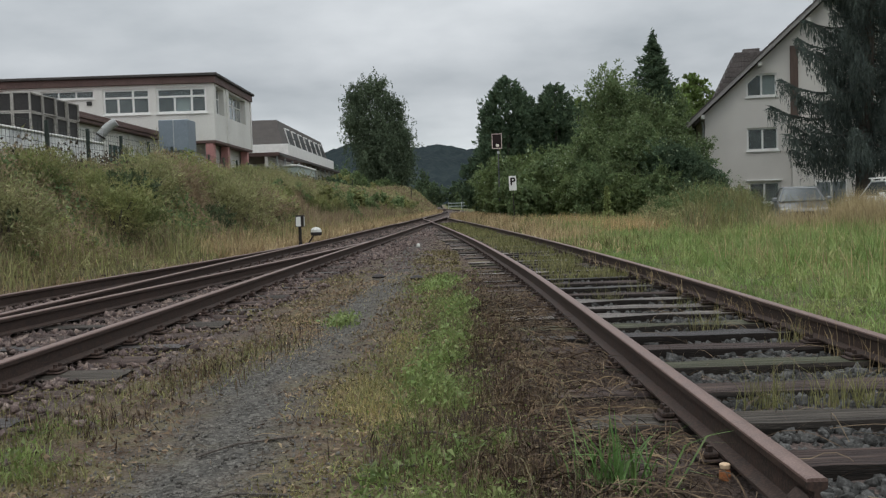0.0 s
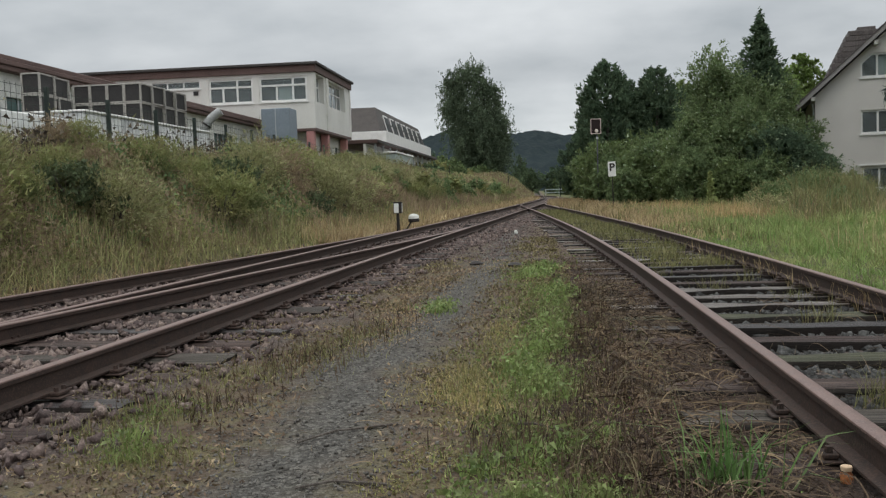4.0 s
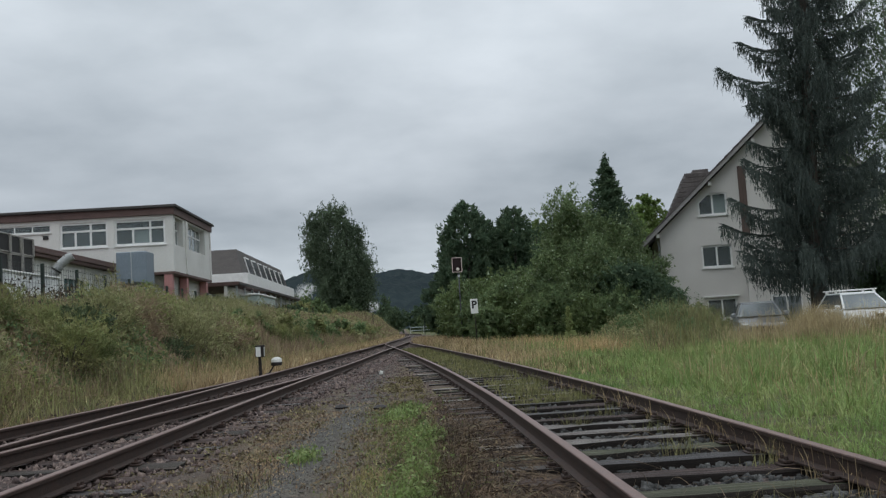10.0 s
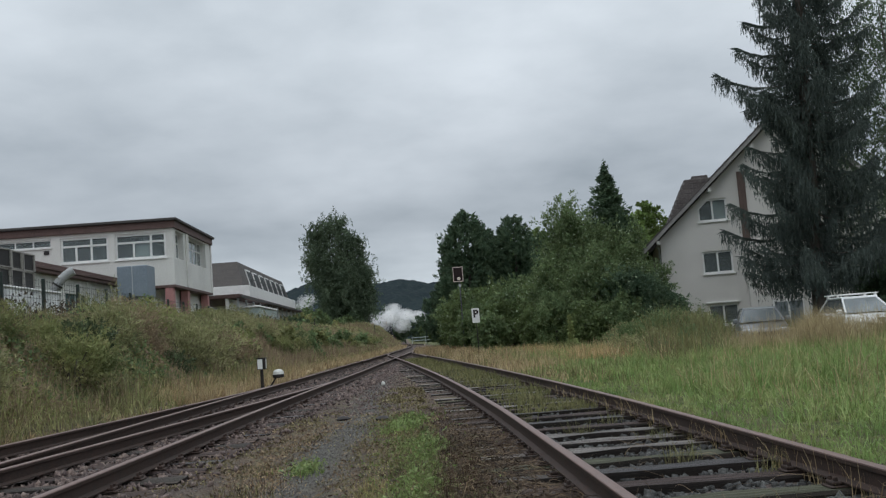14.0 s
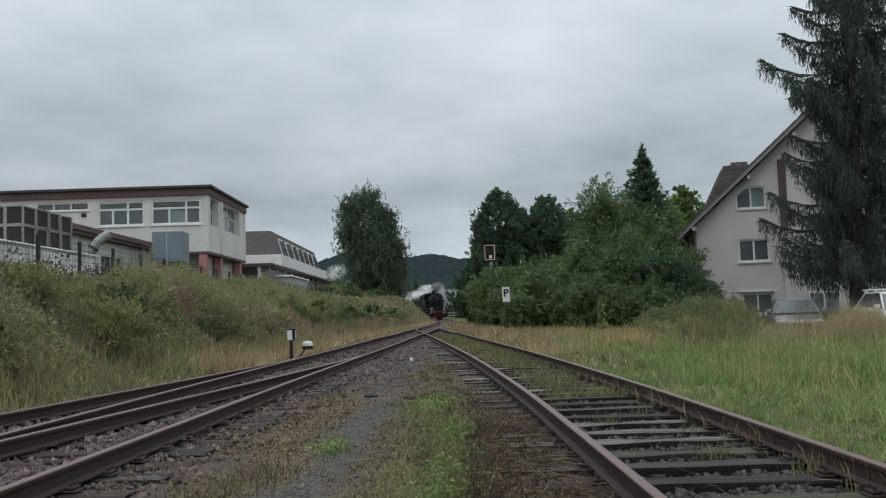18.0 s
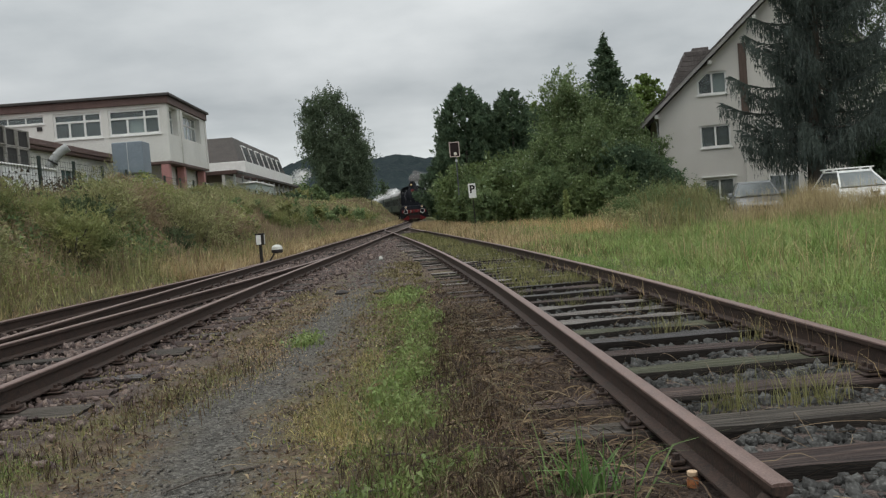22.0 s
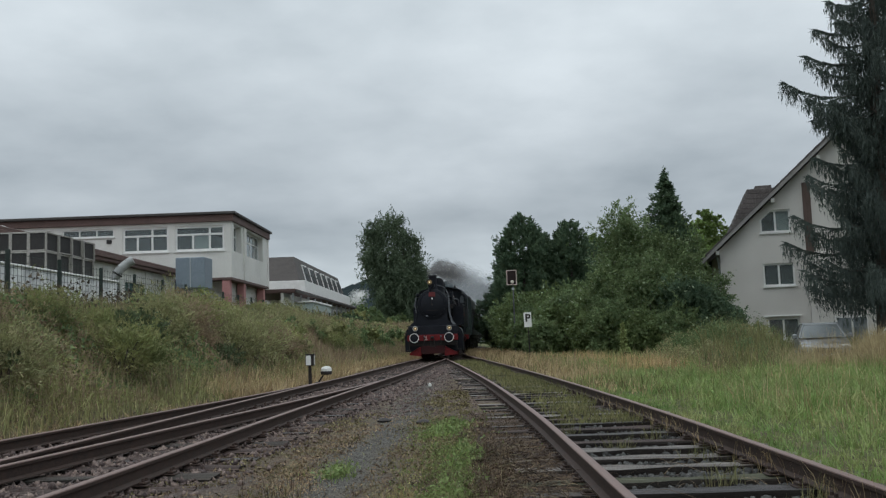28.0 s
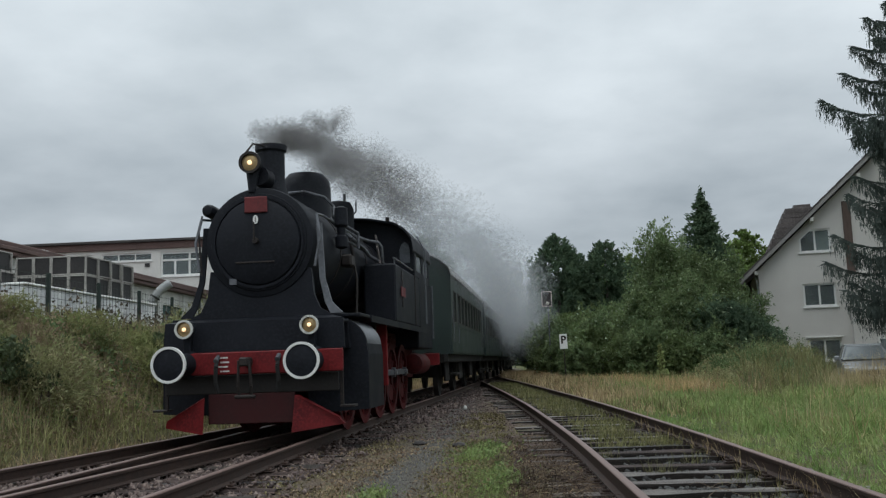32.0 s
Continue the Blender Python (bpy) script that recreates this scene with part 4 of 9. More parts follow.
def twig_points(centres, radii, count, per=20, reach=0.42, fuzz=0.05):
    """Leaf places along short twigs that stick out of ellipsoid clumps, so that the outline is ragged."""
    c, r = np.asarray(centres, float), np.asarray(radii, float)
    n = max(1, count // per)
    wgt = r.prod(1) ** 0.67
    i = rng.choice(len(c), n, p=wgt / wgt.sum())
    d = rng.normal(0, 1, (n, 3))
    d /= np.linalg.norm(d, axis=1)[:, None]
    root = c[i] + d * r[i] * (0.35 + 0.62 * rng.random(n) ** 0.55)[:, None]
    way = d + rng.normal(0, 0.45, (n, 3)) + np.array([0, 0, 0.25])
    ln = r[i].mean(1) * reach * rng.uniform(0.4, 1.5, n)
    u = rng.random((n, per, 1))
    p = root[:, None] + way[:, None] * ln[:, None, None] * u + rng.normal(0, 1, (n, per, 3)) * (fuzz + 0.16 * ln[:, None, None] * (1.1 - u))
    return p.reshape(-1, 3)


def broadleaf(name, label, x, y, height, crown, trunk_r, material, count, leaf, z0=None, lobes=14, droop=0.3, seed=1, category="tree", base=0.18, shape="round", reach=0.42, group=""):
    """A tree or large shrub: tapered trunk, limbs and a crown of many leaf twigs with gaps."""
    r = random.Random(seed)
    z0 = float(ground_z(x, y)) if z0 is None else z0
    t = thing(name, label, category, (x, y, z0), group=group)
    g = Geo()
    pts = [Vector((0, 0, -0.1)), Vector((r.uniform(-.1, .1), r.uniform(-.1, .1), height * 0.3)), Vector((r.uniform(-.2, .2), r.uniform(-.2, .2), height * 0.6)), Vector((0, 0, height * 0.9))]
    rs = [trunk_r, trunk_r * 0.75, trunk_r * 0.45, 0.02]
    for k in range(3):
        g.tube(pts[k], pts[k + 1], rs[k], rs[k + 1], 9)
    cs, ra = [], []
    for k in range(lobes):
        f = (k + r.random()) / lobes
        zz = height * (base + (0.965 - base) * f)
        wid = crown * {"round": math.sin(math.pi * min(0.95, 0.18 + 0.76 * f)), "cone": max(0.03, 1.02 - f**2.6) ** 0.72, "spire": (1.02 - f) ** 0.75, "column": 0.55 + 0.45 * math.sin(math.pi * (0.1 + 0.8 * f))}[shape]
        a = r.uniform(0, 6.28)
        off = wid * r.uniform(0.1, 0.72)
        c = Vector((math.cos(a) * off, math.sin(a) * off, zz))
        s = max(0.09 * crown, wid * r.uniform(0.24, 0.46))
        cs.append(c)
        ra.append((s, s, s * r.uniform(0.75, 1.3)))
        root = pts[1].lerp(pts[3], max(0, f - 0.25))
        g.tube(root, c, max(0.012, trunk_r * 0.28 * (1.1 - f)), 0.008, 6)
    part("trunk", g, BARK, t)
    leaves("crown", twig_points(cs, ra, count, reach=reach), leaf, material, t, droop=droop)
    return t


def scatter(n, x0, x1, y0, y1, power=1.0):
    """Points in a rectangle, more of them near the camera with a higher power."""
    return rng.uniform(x0, x1, n), y0 + (y1 - y0) * rng.random(n) ** power


def tufts(n, per, x0, x1, y0, y1, power, spread):
    """Places of grass blades gathered in tufts."""
    cx, cy = scatter(n // per + 1, x0, x1, y0, y1, power)
    x = (cx[:, None] + rng.normal(0, 1, (len(cx), per)) * spread).ravel()
    y = (cy[:, None] + rng.normal(0, 1, (len(cx), per)) * spread).ravel()
    return x, y


def meadow():
    x, y = tufts(105000, 14, 2.6, 16, 3.6, 34, 1.6, 0.09)
    edge = right_x(y) + 1.05 + 0.3 * (vnoise(x, y, 0.7, 21) - 0.5)
    k = (x > edge) & (x < edge + 1.0 + 0.52 * y) & (y > 3.3)
    x, y, edge = x[k], y[k], edge[k]
    d = x - edge
    patch = vnoise(x, y, 1.8, 22) * 0.6 + vnoise(x, y, 0.5, 28) * 0.4
    h = (0.07 + 0.15 * np.clip(d / 2.5, 0, 1) + 0.32 * patch ** 1.5 * np.clip(d / 1.2, 0.15, 1)) * rng.uniform(0.45, 1.25, len(x))
    blades("meadow_grass", x, y, h, 0.005 + 0.00075 * y, GRASS, "fresh yellow-green meadow grass beside the track", lean=1.05)
    x, y = tufts(30000, 10, 3.0, 19, 5, 38, 1.1, 0.12)
    edge = right_x(y) + 1.9
    k = (x > edge) & (vnoise(x, y, 2.4, 23) > 0.60 - 0.011 * y)
    x, y = x[k], y[k]
    h = (0.18 + 0.42 * vnoise(x, y, 2.0, 24)) * rng.uniform(0.6, 1.25, len(x)) * np.clip(0.55 + y / 45, 0.6, 1.15)
    blades("meadow_stalks", x, y, h, 0.0035 + 0.0006 * y, mat("seeding_grass", (0.245, 0.28, 0.105), (0.155, 0.19, 0.068), 0.8, 0, 0.7, 5, 0, (0.32, 0.31, 0.15), island=0.35, trans=0.3), "olive seeding grass stalks in the meadow", lean=0.6)
    x, y = tufts(9500, 9, 3.4, 21, 6, 36, 1.0, 0.16)
    k = (x > right_x(y) + 2.2) & (vnoise(x, y, 2.6, 25) > 0.66 - 0.012 * y)
    x, y = x[k], y[k]
    h = (0.30 + 0.45 * vnoise(x, y, 1.5, 26)) * rng.uniform(0.6, 1.25, len(x))
    blades("dry_meadow_stalks", x, y, h, 0.003 + 0.0005 * y, STRAW, "dry yellow grass stalks standing in the meadow", lean=0.5)
    # taller olive and tan grass towards the plot, in uneven clumps
    for count, name, material, label, seed in ((13000, "tall_meadow_grass", MATS["seeding_grass"], "tall seeding olive grass at the back of the meadow", 37), (3600, "dry_meadow_grass", STRAW, "dry tan grass at the back of the meadow", 38)):
        x, y = tufts(count, 10, 4.5, 18, 11, 30, 1.0, 0.14)
        k = (x > right_x(y) + 2.6 + 2.0 * vnoise(x, y, 3.0, seed)) & (vnoise(x, y, 1.6, seed + 20) > 0.42)
        x, y = x[k], y[k]
        low = np.where((x / y > 0.36) & (x / y < 0.60), 0.45, 1.0)
        blades(name, x, y, low * (0.25 + 0.6 * vnoise(x, y, 1.2, seed + 40)) * rng.uniform(0.5, 1.2, len(x)) * np.clip((x - right_x(y)) / 7, 0.5, 1.1), 0.004 + 0.0005 * y, material, label, lean=0.6)
    # rusty litter and short straw at the foot of the outer rail
    n = 2600
    x, y = scatter(n, 0, 1, 3.6, 24, 1.3)
    x = right_x(y) + 0.86 + 0.42 * rng.random(n) ** 1.5
    k = vnoise(x, y, 0.6, 74) > 0.4
    x, y = x[k], y[k]
    blades("rail_foot_straw", x, y, rng.uniform(0.02, 0.12, len(x)), 0.004 + 0.0006 * y, mat("rusty_straw", (0.33, 0.215, 0.11), (0.19, 0.12, 0.06), 0.9, 0, 1.5, 8, 0, (0.40, 0.30, 0.17), island=0.4, trans=0.2), "rusty dry grass at the foot of the rail", lean=1.2)
    # feathery tan grass in front of the cars
    n = 6600
    c = np.array([(11.2, 24.2, 0.26), (11.6, 24.8, 0.30), (12.9, 24.6, 0.35), (9.5, 20.6, 0.42), (8.6, 21.6, 0.5), (10.0, 26.5, 0.6)])
    i = rng.choice(len(c), n, p=[0.26, 0.22, 0.14, 0.2, 0.1, 0.08])
    x, y = c[i, 0] + rng.normal(0, 1, n) * c[i, 2], c[i, 1] + rng.normal(0, 0.35, n)
    blades("tall_tan_grass", x, y, np.where(y < 23, 0.8, np.where(x < 10.7, 0.6, 1.0)) * rng.uniform(0.45, 1.35, n), np.full(n, 0.012), mat("feathery_tan_grass", (0.43, 0.36, 0.215), (0.29, 0.22, 0.12), 0.9, 0, 1, 6, 0, island=0.3, trans=0.3), "tall feathery tan grass in front of the cars", lean=0.55)
    # olive weeds between the meadow and the house
    for count, name, material, label, lo, hi in ((24000, "rough_weeds", OLIVE, "rough olive weeds below the house", 0.3, 1.25), (6000, "brown_weeds", mat("russet_weed_stems", (0.17, 0.125, 0.075), (0.095, 0.07, 0.045), 0.9, 0, 0.6, 4, 0, (0.22, 0.17, 0.105), island=0.4, trans=0.25), "brown withered weeds below the house", 0.4, 1.0), (12000, "green_scrub", SHRUBLEAF, "green undergrowth below the house", 0.2, 1.0)):
        x, y = tufts(int(count * 0.9), 12, 5.5, 18, 21, 40.5, 1.0, 0.16)
        k = ~((x > 11.9) & (x < 14.0) & (y < 35.9) & (y > 28.5)) & ~((x > 13.9) & (x < 16.6) & (y < 33.0)) & (x > 0.255 * y + 0.6 * vnoise(x, y, 1.5, 35)) & ~((x / y > 0.355) & (x / y < 0.62) & (y < 34))
        x, y = x[k], y[k]
        tall = np.interp(y, [21, 25, 30, 36, 40], [0.7, 1.0, 1.2, 1.45, 1.3]) * np.interp(x, [12, 13.6], [1, 0.7]) * (0.55 + 0.75 * vnoise(x, y, 1.3, 29))
        blades(name, x, y, rng.uniform(lo, hi, len(x)) * tall, np.full(len(x), 0.022), material, label, lean=0.55, category="weeds")
    # leafy weed clumps between the meadow and the house
    olive = mat("grey_olive_leaves", (0.31, 0.31, 0.145), (0.175, 0.185, 0.09), 0.85, 0, 0.5, 4, 0, (0.36, 0.32, 0.185), island=0.35, trans=0.3)
    kinds = [shrub("meadow_scrub", "olive leafy weed clump below the house", 10.4, 33, 1.1, (0.75, 0.75), olive, 3000, 0.055, 511, group="scrub below the house", category="weeds", ragged=0.55, lift=0.4),
             shrub("meadow_scrub", "green leafy weed clump below the house", 9.2, 31, 0.9, (0.7, 0.7), BUSHLEAF, 2600, 0.055, 512, group="scrub below the house", category="weeds", ragged=0.5, lift=0.4),
             shrub("meadow_scrub", "dusty green weed clump below the house", 11.0, 36, 1.2, (0.8, 0.8), SHRUBLEAF, 2600, 0.055, 513, group="scrub below the house", category="weeds", ragged=0.6, lift=0.4)]
    r = random.Random(55)
    for k in range(44):
        y = r.uniform(27, 41.5)
        x = r.uniform(0.235 * y, 0.34 * y)
        if 11.7 < x and y < 36.5:
            continue
        big = r.uniform(0.6, 1.15) * float(np.interp(y, [27, 36, 41], [0.55, 0.95, 1.2]))
        copy_thing(kinds[k % 3 if y < 35 else r.choice((0, 1, 2, 2))], pose(x, y, float(ground_z(x, y)) - 0.04, 0, 0, r.uniform(0, 360)) @ Matrix.Diagonal((big * 1.15, big, big, 1)))
    # short grass along the right rail and between the sleepers
    n = 9000
    x, y = scatter(n, 0, 1, 3.4, 28, 1.5)
    x = right_x(y) + 0.90 + 0.55 * rng.random(n)
    blades("verge_grass", x, y, rng.uniform(0.03, 0.17, n), 0.005 + 0.0006 * y, GRASS, "short grass along the outer side of the rail", lean=0.7)
    n = 650
    x, y = scatter(n, 0, 1, 3.2, 16, 1.4)
    x = right_x(y) + 0.66 + 0.14 * rng.random(n)
    blades("rail_stalks", x, y, rng.uniform(0.1, 0.34, n), 0.003 + 0.0004 * y, STRAW, "thin dry stalks along the rail", lean=0.5)
    n = 700
    c = np.array([(1.60, 4.58), (1.66, 4.60), (2.0, 4.6), (2.12, 4.58), (2.1, 7.3), (1.7, 9.5), (2.25, 10.5), (2.3, 8.7), (2.45, 6.4), (1.35, 11.0), (2.2, 12)])
    i = rng.integers(0, len(c), n)
    x, y = c[i, 0] + rng.normal(0, 0.09, n), c[i, 1] + rng.normal(0, 0.05, n)
    blades("sleeper_weeds", x, y, rng.uniform(0.08, 0.30, n), np.full(n, 0.005), OLIVE, "thin yellowing weeds growing between sleepers", lean=0.5)
    n = 20000
    x, y = scatter(n, 0, 1, 12, 46, 1.2)
    x = right_x(y) + rng.uniform(-0.72, 0.74, n)
    k = (vnoise(x, y, 1.6, 27) > 0.62 - 0.010 * y) & (x > right_x(y) - 0.5 + 0.35 * rng.random(n))
    x, y = x[k], y[k]
    blades("track_grass", x, y, rng.uniform(0.06, 0.24, len(x)), 0.005 + 0.0006 * y, OLIVE, "yellow-green grass overgrowing the sidings track", lean=0.6)
    # tan strip below the bushes
    n = 32000
    x, y = scatter(n, 0, 1, 17, 64, 1.2)
    x = right_x(np.minimum(y, 60)) + 1.0 + np.minimum(2.3, 0.2 + 0.062 * y) * rng.random(n)
    k = rng.random(len(x)) < np.clip((y - 20) / 14, 0.05, 1) * (0.12 + 0.88 * (vnoise(x, y, 1.5, 30) > 0.5))
    x, y = x[k], y[k]
    blades("tan_grass", x, y, rng.uniform(0.15, 0.62, len(x)) * np.clip(y / 32, 0.5, 1), 0.006 + 0.0006 * y, STRAW, "dry tan grass below the bushes", lean=0.6)
    n = 6500
    x, y = scatter(n, 0, 1, 15, 64, 1.2)
    x = right_x(np.minimum(y, 60)) + 0.95 + (0.2 + 0.07 * y) * rng.random(n)
    k = vnoise(x, y, 1.5, 34) > 0.45
    x, y = x[k], y[k]
    blades("olive_strip_grass", x, y, rng.uniform(0.12, 0.55, len(x)) * np.clip(y / 32, 0.5, 1), 0.006 + 0.0006 * y, OLIVE, "olive grass mixed into the dry strip below the bushes", lean=0.6)


def middle_strip():
    """Weeds, dead stems and litter between the path and the sidings rail."""
    def patchy(n, patches):
        i = rng.integers(0, len(patches), n)
        p = np.array(patches)[i]
        x, y = p[:, 0] + rng.normal(0, 1, n) * p[:, 2], p[:, 1] + rng.normal(0, 1, n) * p[:, 3]
        k = (x < right_x(y) - 0.82) & (y > 2.3)
        return x[k], y[k]
    green = [(-0.08, 3.95, 0.14, 0.22), (-0.15, 4.3, 0.12, 0.25), (-0.12, 6.7, 0.14, 0.7), (-0.05, 7.6, 0.12, 0.6), (-0.20, 3.55, 0.10, 0.10), (-0.02, 3.72, 0.09, 0.10), (0.08, 3.3, 0.12, 0.1), (-1.0, 8.7, 0.10, 0.25), (-0.3, 11.6, 0.12, 0.7), (-1.95, 4.5, 0.10, 0.16), (-1.8, 3.75, 0.08, 0.08), (0.12, 9.6, 0.12, 0.8)]
    x, y = patchy(2300, green)
    blades("green_weeds", x, y, rng.uniform(0.02, 0.11, len(x)), 0.005 + 0.0005 * y, LUSH, "fresh green weed patches beside the path", lean=0.9)
    x, y = patchy(1500, green)
    q = np.stack([x, y, ground_z(x, y) + rng.uniform(0.0, 0.06, len(x))], 1)
    leaves("weed_leaves", q, 0.008 + 0.0010 * y, LUSH, label="small green weed leaves", category="weeds", kind="stuff")
    x, y = patchy(4200, [(-0.42, 5.1, 0.13, 0.35), (-0.35, 6.0, 0.12, 0.5), (-0.1, 4.4, 0.14, 0.3), (0.0, 5.4, 0.16, 0.6), (0.15, 7.4, 0.14, 0.8), (-0.05, 9.0, 0.2, 1.2), (-0.1, 13, 0.3, 2.0), (0.1, 3.0, 0.2, 0.2)])
    blades("pale_grass", x, y, rng.uniform(0.03, 0.11, len(x)), 0.004 + 0.0005 * y, OLIVE, "yellowing grass tussocks beside the path", lean=1.0)
    n = 22000
    x, y = rng.normal(0.02, 0.34, n), 2.4 + 18 * rng.random(n) ** 1.6
    k = (vnoise(x, y, 0.35, 31) > 0.45) & (x < 0.3)
    x, y = x[k], y[k]
    q = np.stack([x, y, ground_z(x, y) + rng.uniform(0.0, 0.04, len(x))], 1)
    leaves("ground_weeds", q, 0.006 + 0.0010 * y, mat("mossy_ground_weeds", (0.165, 0.145, 0.065), (0.09, 0.074, 0.040), 0.85, 0, 1.5, 9, 0, (0.235, 0.18, 0.10), island=0.5), label="low mossy weeds and scraps on the soil", category="weeds", kind="stuff", aspect=2.2)
    n = 15000
    x, y = rng.normal(0.60, 0.27, n), 2.3 + 12 * rng.random(n) ** 1.4
    k = (x < right_x(y) - 0.8) & (x > 0.05 + 0.25 * rng.random(n))
    x, y = x[k], y[k]
    blades("dead_stems", x, y, rng.uniform(0.012, 0.085, len(x)), 0.0028 + 0.0005 * y, DEADBROWN, "matted dead brown stems beside the rail", lean=2.6, curl=0.55)
    n = 700
    x, y = rng.normal(0.6, 0.28, n), 2.4 + 8 * rng.random(n) ** 1.3
    k = x < right_x(y) - 0.8
    x, y = x[k], y[k]
    blades("dry_litter", x, y, rng.uniform(0.03, 0.13, len(x)), np.full(len(x), 0.0035), mat("bleached_litter", (0.21, 0.155, 0.10), (0.10, 0.072, 0.047), 0.9, 0, 2, 12, 0, island=0.4), "bleached grass litter lying by the rail", lean=2.4, curl=0.6)
    n = 450
    x, y = rng.normal(0.62, 0.26, n), 2.5 + 6 * rng.random(n) ** 1.3
    k = x < right_x(y) - 0.85
    x, y = x[k], y[k]
    blades("long_litter", x, y, rng.uniform(0.06, 0.16, len(x)), np.full(len(x), 0.005), MATS["bleached_litter"], "long dry stems lying criss-cross by the rail", lean=3.0, curl=0.75)
    n = 16000
    x, y = scatter(n, -2.5, 0.5, 2.4, 13, 1.5)
    k = (np.abs(x - path_x(y)) > 0.12 + 0.25 * rng.random(n)) & (vnoise(x, y, 0.25, 36) > 0.35)
    x, y = x[k], y[k]
    q = np.stack([x, y, ground_z(x, y) + rng.uniform(0.0, 0.015, len(x))], 1)
    leaves("dry_scraps", q, 0.009 + 0.0009 * y, mat("brown_plant_scraps", (0.21, 0.145, 0.095), (0.085, 0.056, 0.040), 0.9, 0, 3, 15, 0, (0.30, 0.23, 0.15), island=0.55), label="brown scraps of dead plants strewn on the soil", category="litter", kind="stuff", aspect=3.0)
    # a tangle of withered stems heaped along the litter's edge
    n = 1500
    y = 3.0 + 6.5 * rng.random(n) ** 1.2
    x = np.interp(y, [3, 4, 4.7, 6.2, 9.5], [0.28, 0.30, 0.36, 0.45, 0.42]) + rng.normal(0, 0.12, n)
    k = vnoise(x, y, 0.4, 73) > 0.42
    x, y = x[k], y[k]
    blades("standing_stems", x, y, rng.uniform(0.05, 0.24, len(x)), 0.0032 + 0.0003 * y, DEADBROWN, "tangled standing dead weed stems", lean=1.1, curl=0.8)
    straws("arching_stems", x[::9], y[::9], rng.uniform(0.15, 0.42, len(x[::9])), rng.uniform(0.06, 0.17, len(x[::9])), 0.0022, mat("olive_stalks", (0.12, 0.10, 0.055), (0.065, 0.055, 0.031), 0.8, 0, 2, 12, 0, (0.22, 0.19, 0.11), island=0.4), "arching olive and brown stalks beside the rail")
    x, y = scatter(22000, -2.7, -0.5, 2.5, 15, 1.5)
    k = (vnoise(x, y, 0.5, 33) > 0.52) & (np.abs(x - path_x(y)) > 0.22 + 0.2 * rng.random(len(x)))
    x, y = x[k], y[k]
    q = np.stack([x, y, ground_z(x, y) + rng.uniform(0.0, 0.03, len(x))], 1)
    leaves("path_weeds", q, 0.006 + 0.0010 * y, MATS["mossy_ground_weeds"], label="low mossy weeds at the edge of the path", category="weeds", kind="stuff", aspect=2.2)
    x, y = patchy(3400, [(-1.9, 4.5, 0.16, 0.2), (-2.1, 4.2, 0.2, 0.15), (-1.75, 5.5, 0.16, 0.25), (-1.5, 6.1, 0.16, 0.3), (-1.7, 3.7, 0.14, 0.12), (-1.35, 7.0, 0.16, 0.4), (-2.2, 5.2, 0.2, 0.3)])
    blades("edge_weeds", x, y, rng.uniform(0.02, 0.10, len(x)), 0.004 + 0.0004 * y, OLIVE, "low olive weeds at the edge of the ballast", lean=0.8)
    x, y = patchy(700, [(-1.85, 4.6, 0.2, 0.25), (-1.6, 5.8, 0.16, 0.3), (-1.3, 7.2, 0.16, 0.5)])
    blades("dark_weed_stems", x, y, rng.uniform(0.05, 0.18, len(x)), 0.004 + 0.0003 * y, DEADBROWN, "dark dead weed stems by the ballast", lean=0.5)
    x, y = patchy(5200, [(-1.3, 8.6, 0.15, 0.3), (-1.45, 8.9, 0.17, 0.4), (-1.25, 7.9, 0.12, 0.3), (-1.2, 11, 0.16, 0.8), (-0.8, 13.2, 0.2, 0.8)])
    blades("rusty_tufts", x, y, rng.uniform(0.01, 0.055, len(x)), 0.004 + 0.0005 * y, mat("rusty_dry_grass", (0.36, 0.25, 0.145), (0.22, 0.15, 0.085), 0.9, 0, 1.5, 8, 0, island=0.4), "rusty dry grass patches by the ballast", lean=2.0)
    # leafy weed clumps, golden tussocks and dark withered stems along the path's edge
    bright = [(0.06, 5.3, 0.12, 0.20), (-0.10, 4.9, 0.10, 0.15), (-0.02, 9.5, 0.10, 0.45), (0.12, 7.7, 0.09, 0.40), (-0.10, 3.12, 0.06, 0.06), (-0.28, 3.02, 0.06, 0.05), (-0.05, 6.5, 0.10, 0.30), (0.16, 3.1, 0.06, 0.06)]
    fresh = mat("fresh_weed_leaves", (0.20, 0.26, 0.085), (0.11, 0.155, 0.05), 0.65, 0, 2, 12, 0, (0.27, 0.30, 0.12), island=0.4, trans=0.35)
    x, y = patchy(1900, bright)
    blades("leafy_weeds", x, y, rng.uniform(0.03, 0.11, len(x)), 0.006 + 0.0006 * y, fresh, "bright green leafy weed clumps by the path", lean=0.7)
    x, y = patchy(1700, bright)
    q = np.stack([x, y, ground_z(x, y) + 0.10 * rng.random(len(x)) ** 1.5], 1)
    leaves("bright_weed_leaves", q, 0.009 + 0.0010 * y, fresh, label="broad bright green weed leaves by the path", category="weeds", kind="stuff", aspect=2.0)
    x, y = patchy(2800, [(-0.50, 4.85, 0.13, 0.16), (-0.50, 5.3, 0.12, 0.2), (-0.36, 4.6, 0.10, 0.2), (-0.31, 7.0, 0.09, 0.3), (-0.2, 5.9, 0.1, 0.3)])
    blades("golden_tussocks", x, y, rng.uniform(0.03, 0.09, len(x)), 0.004 + 0.0004 * y, mat("golden_dry_grass", (0.34, 0.28, 0.12), (0.22, 0.19, 0.08), 0.85, 0, 1.5, 9, 0, (0.42, 0.33, 0.17), island=0.4, trans=0.25), "golden dry grass tussocks by the path", lean=1.2)
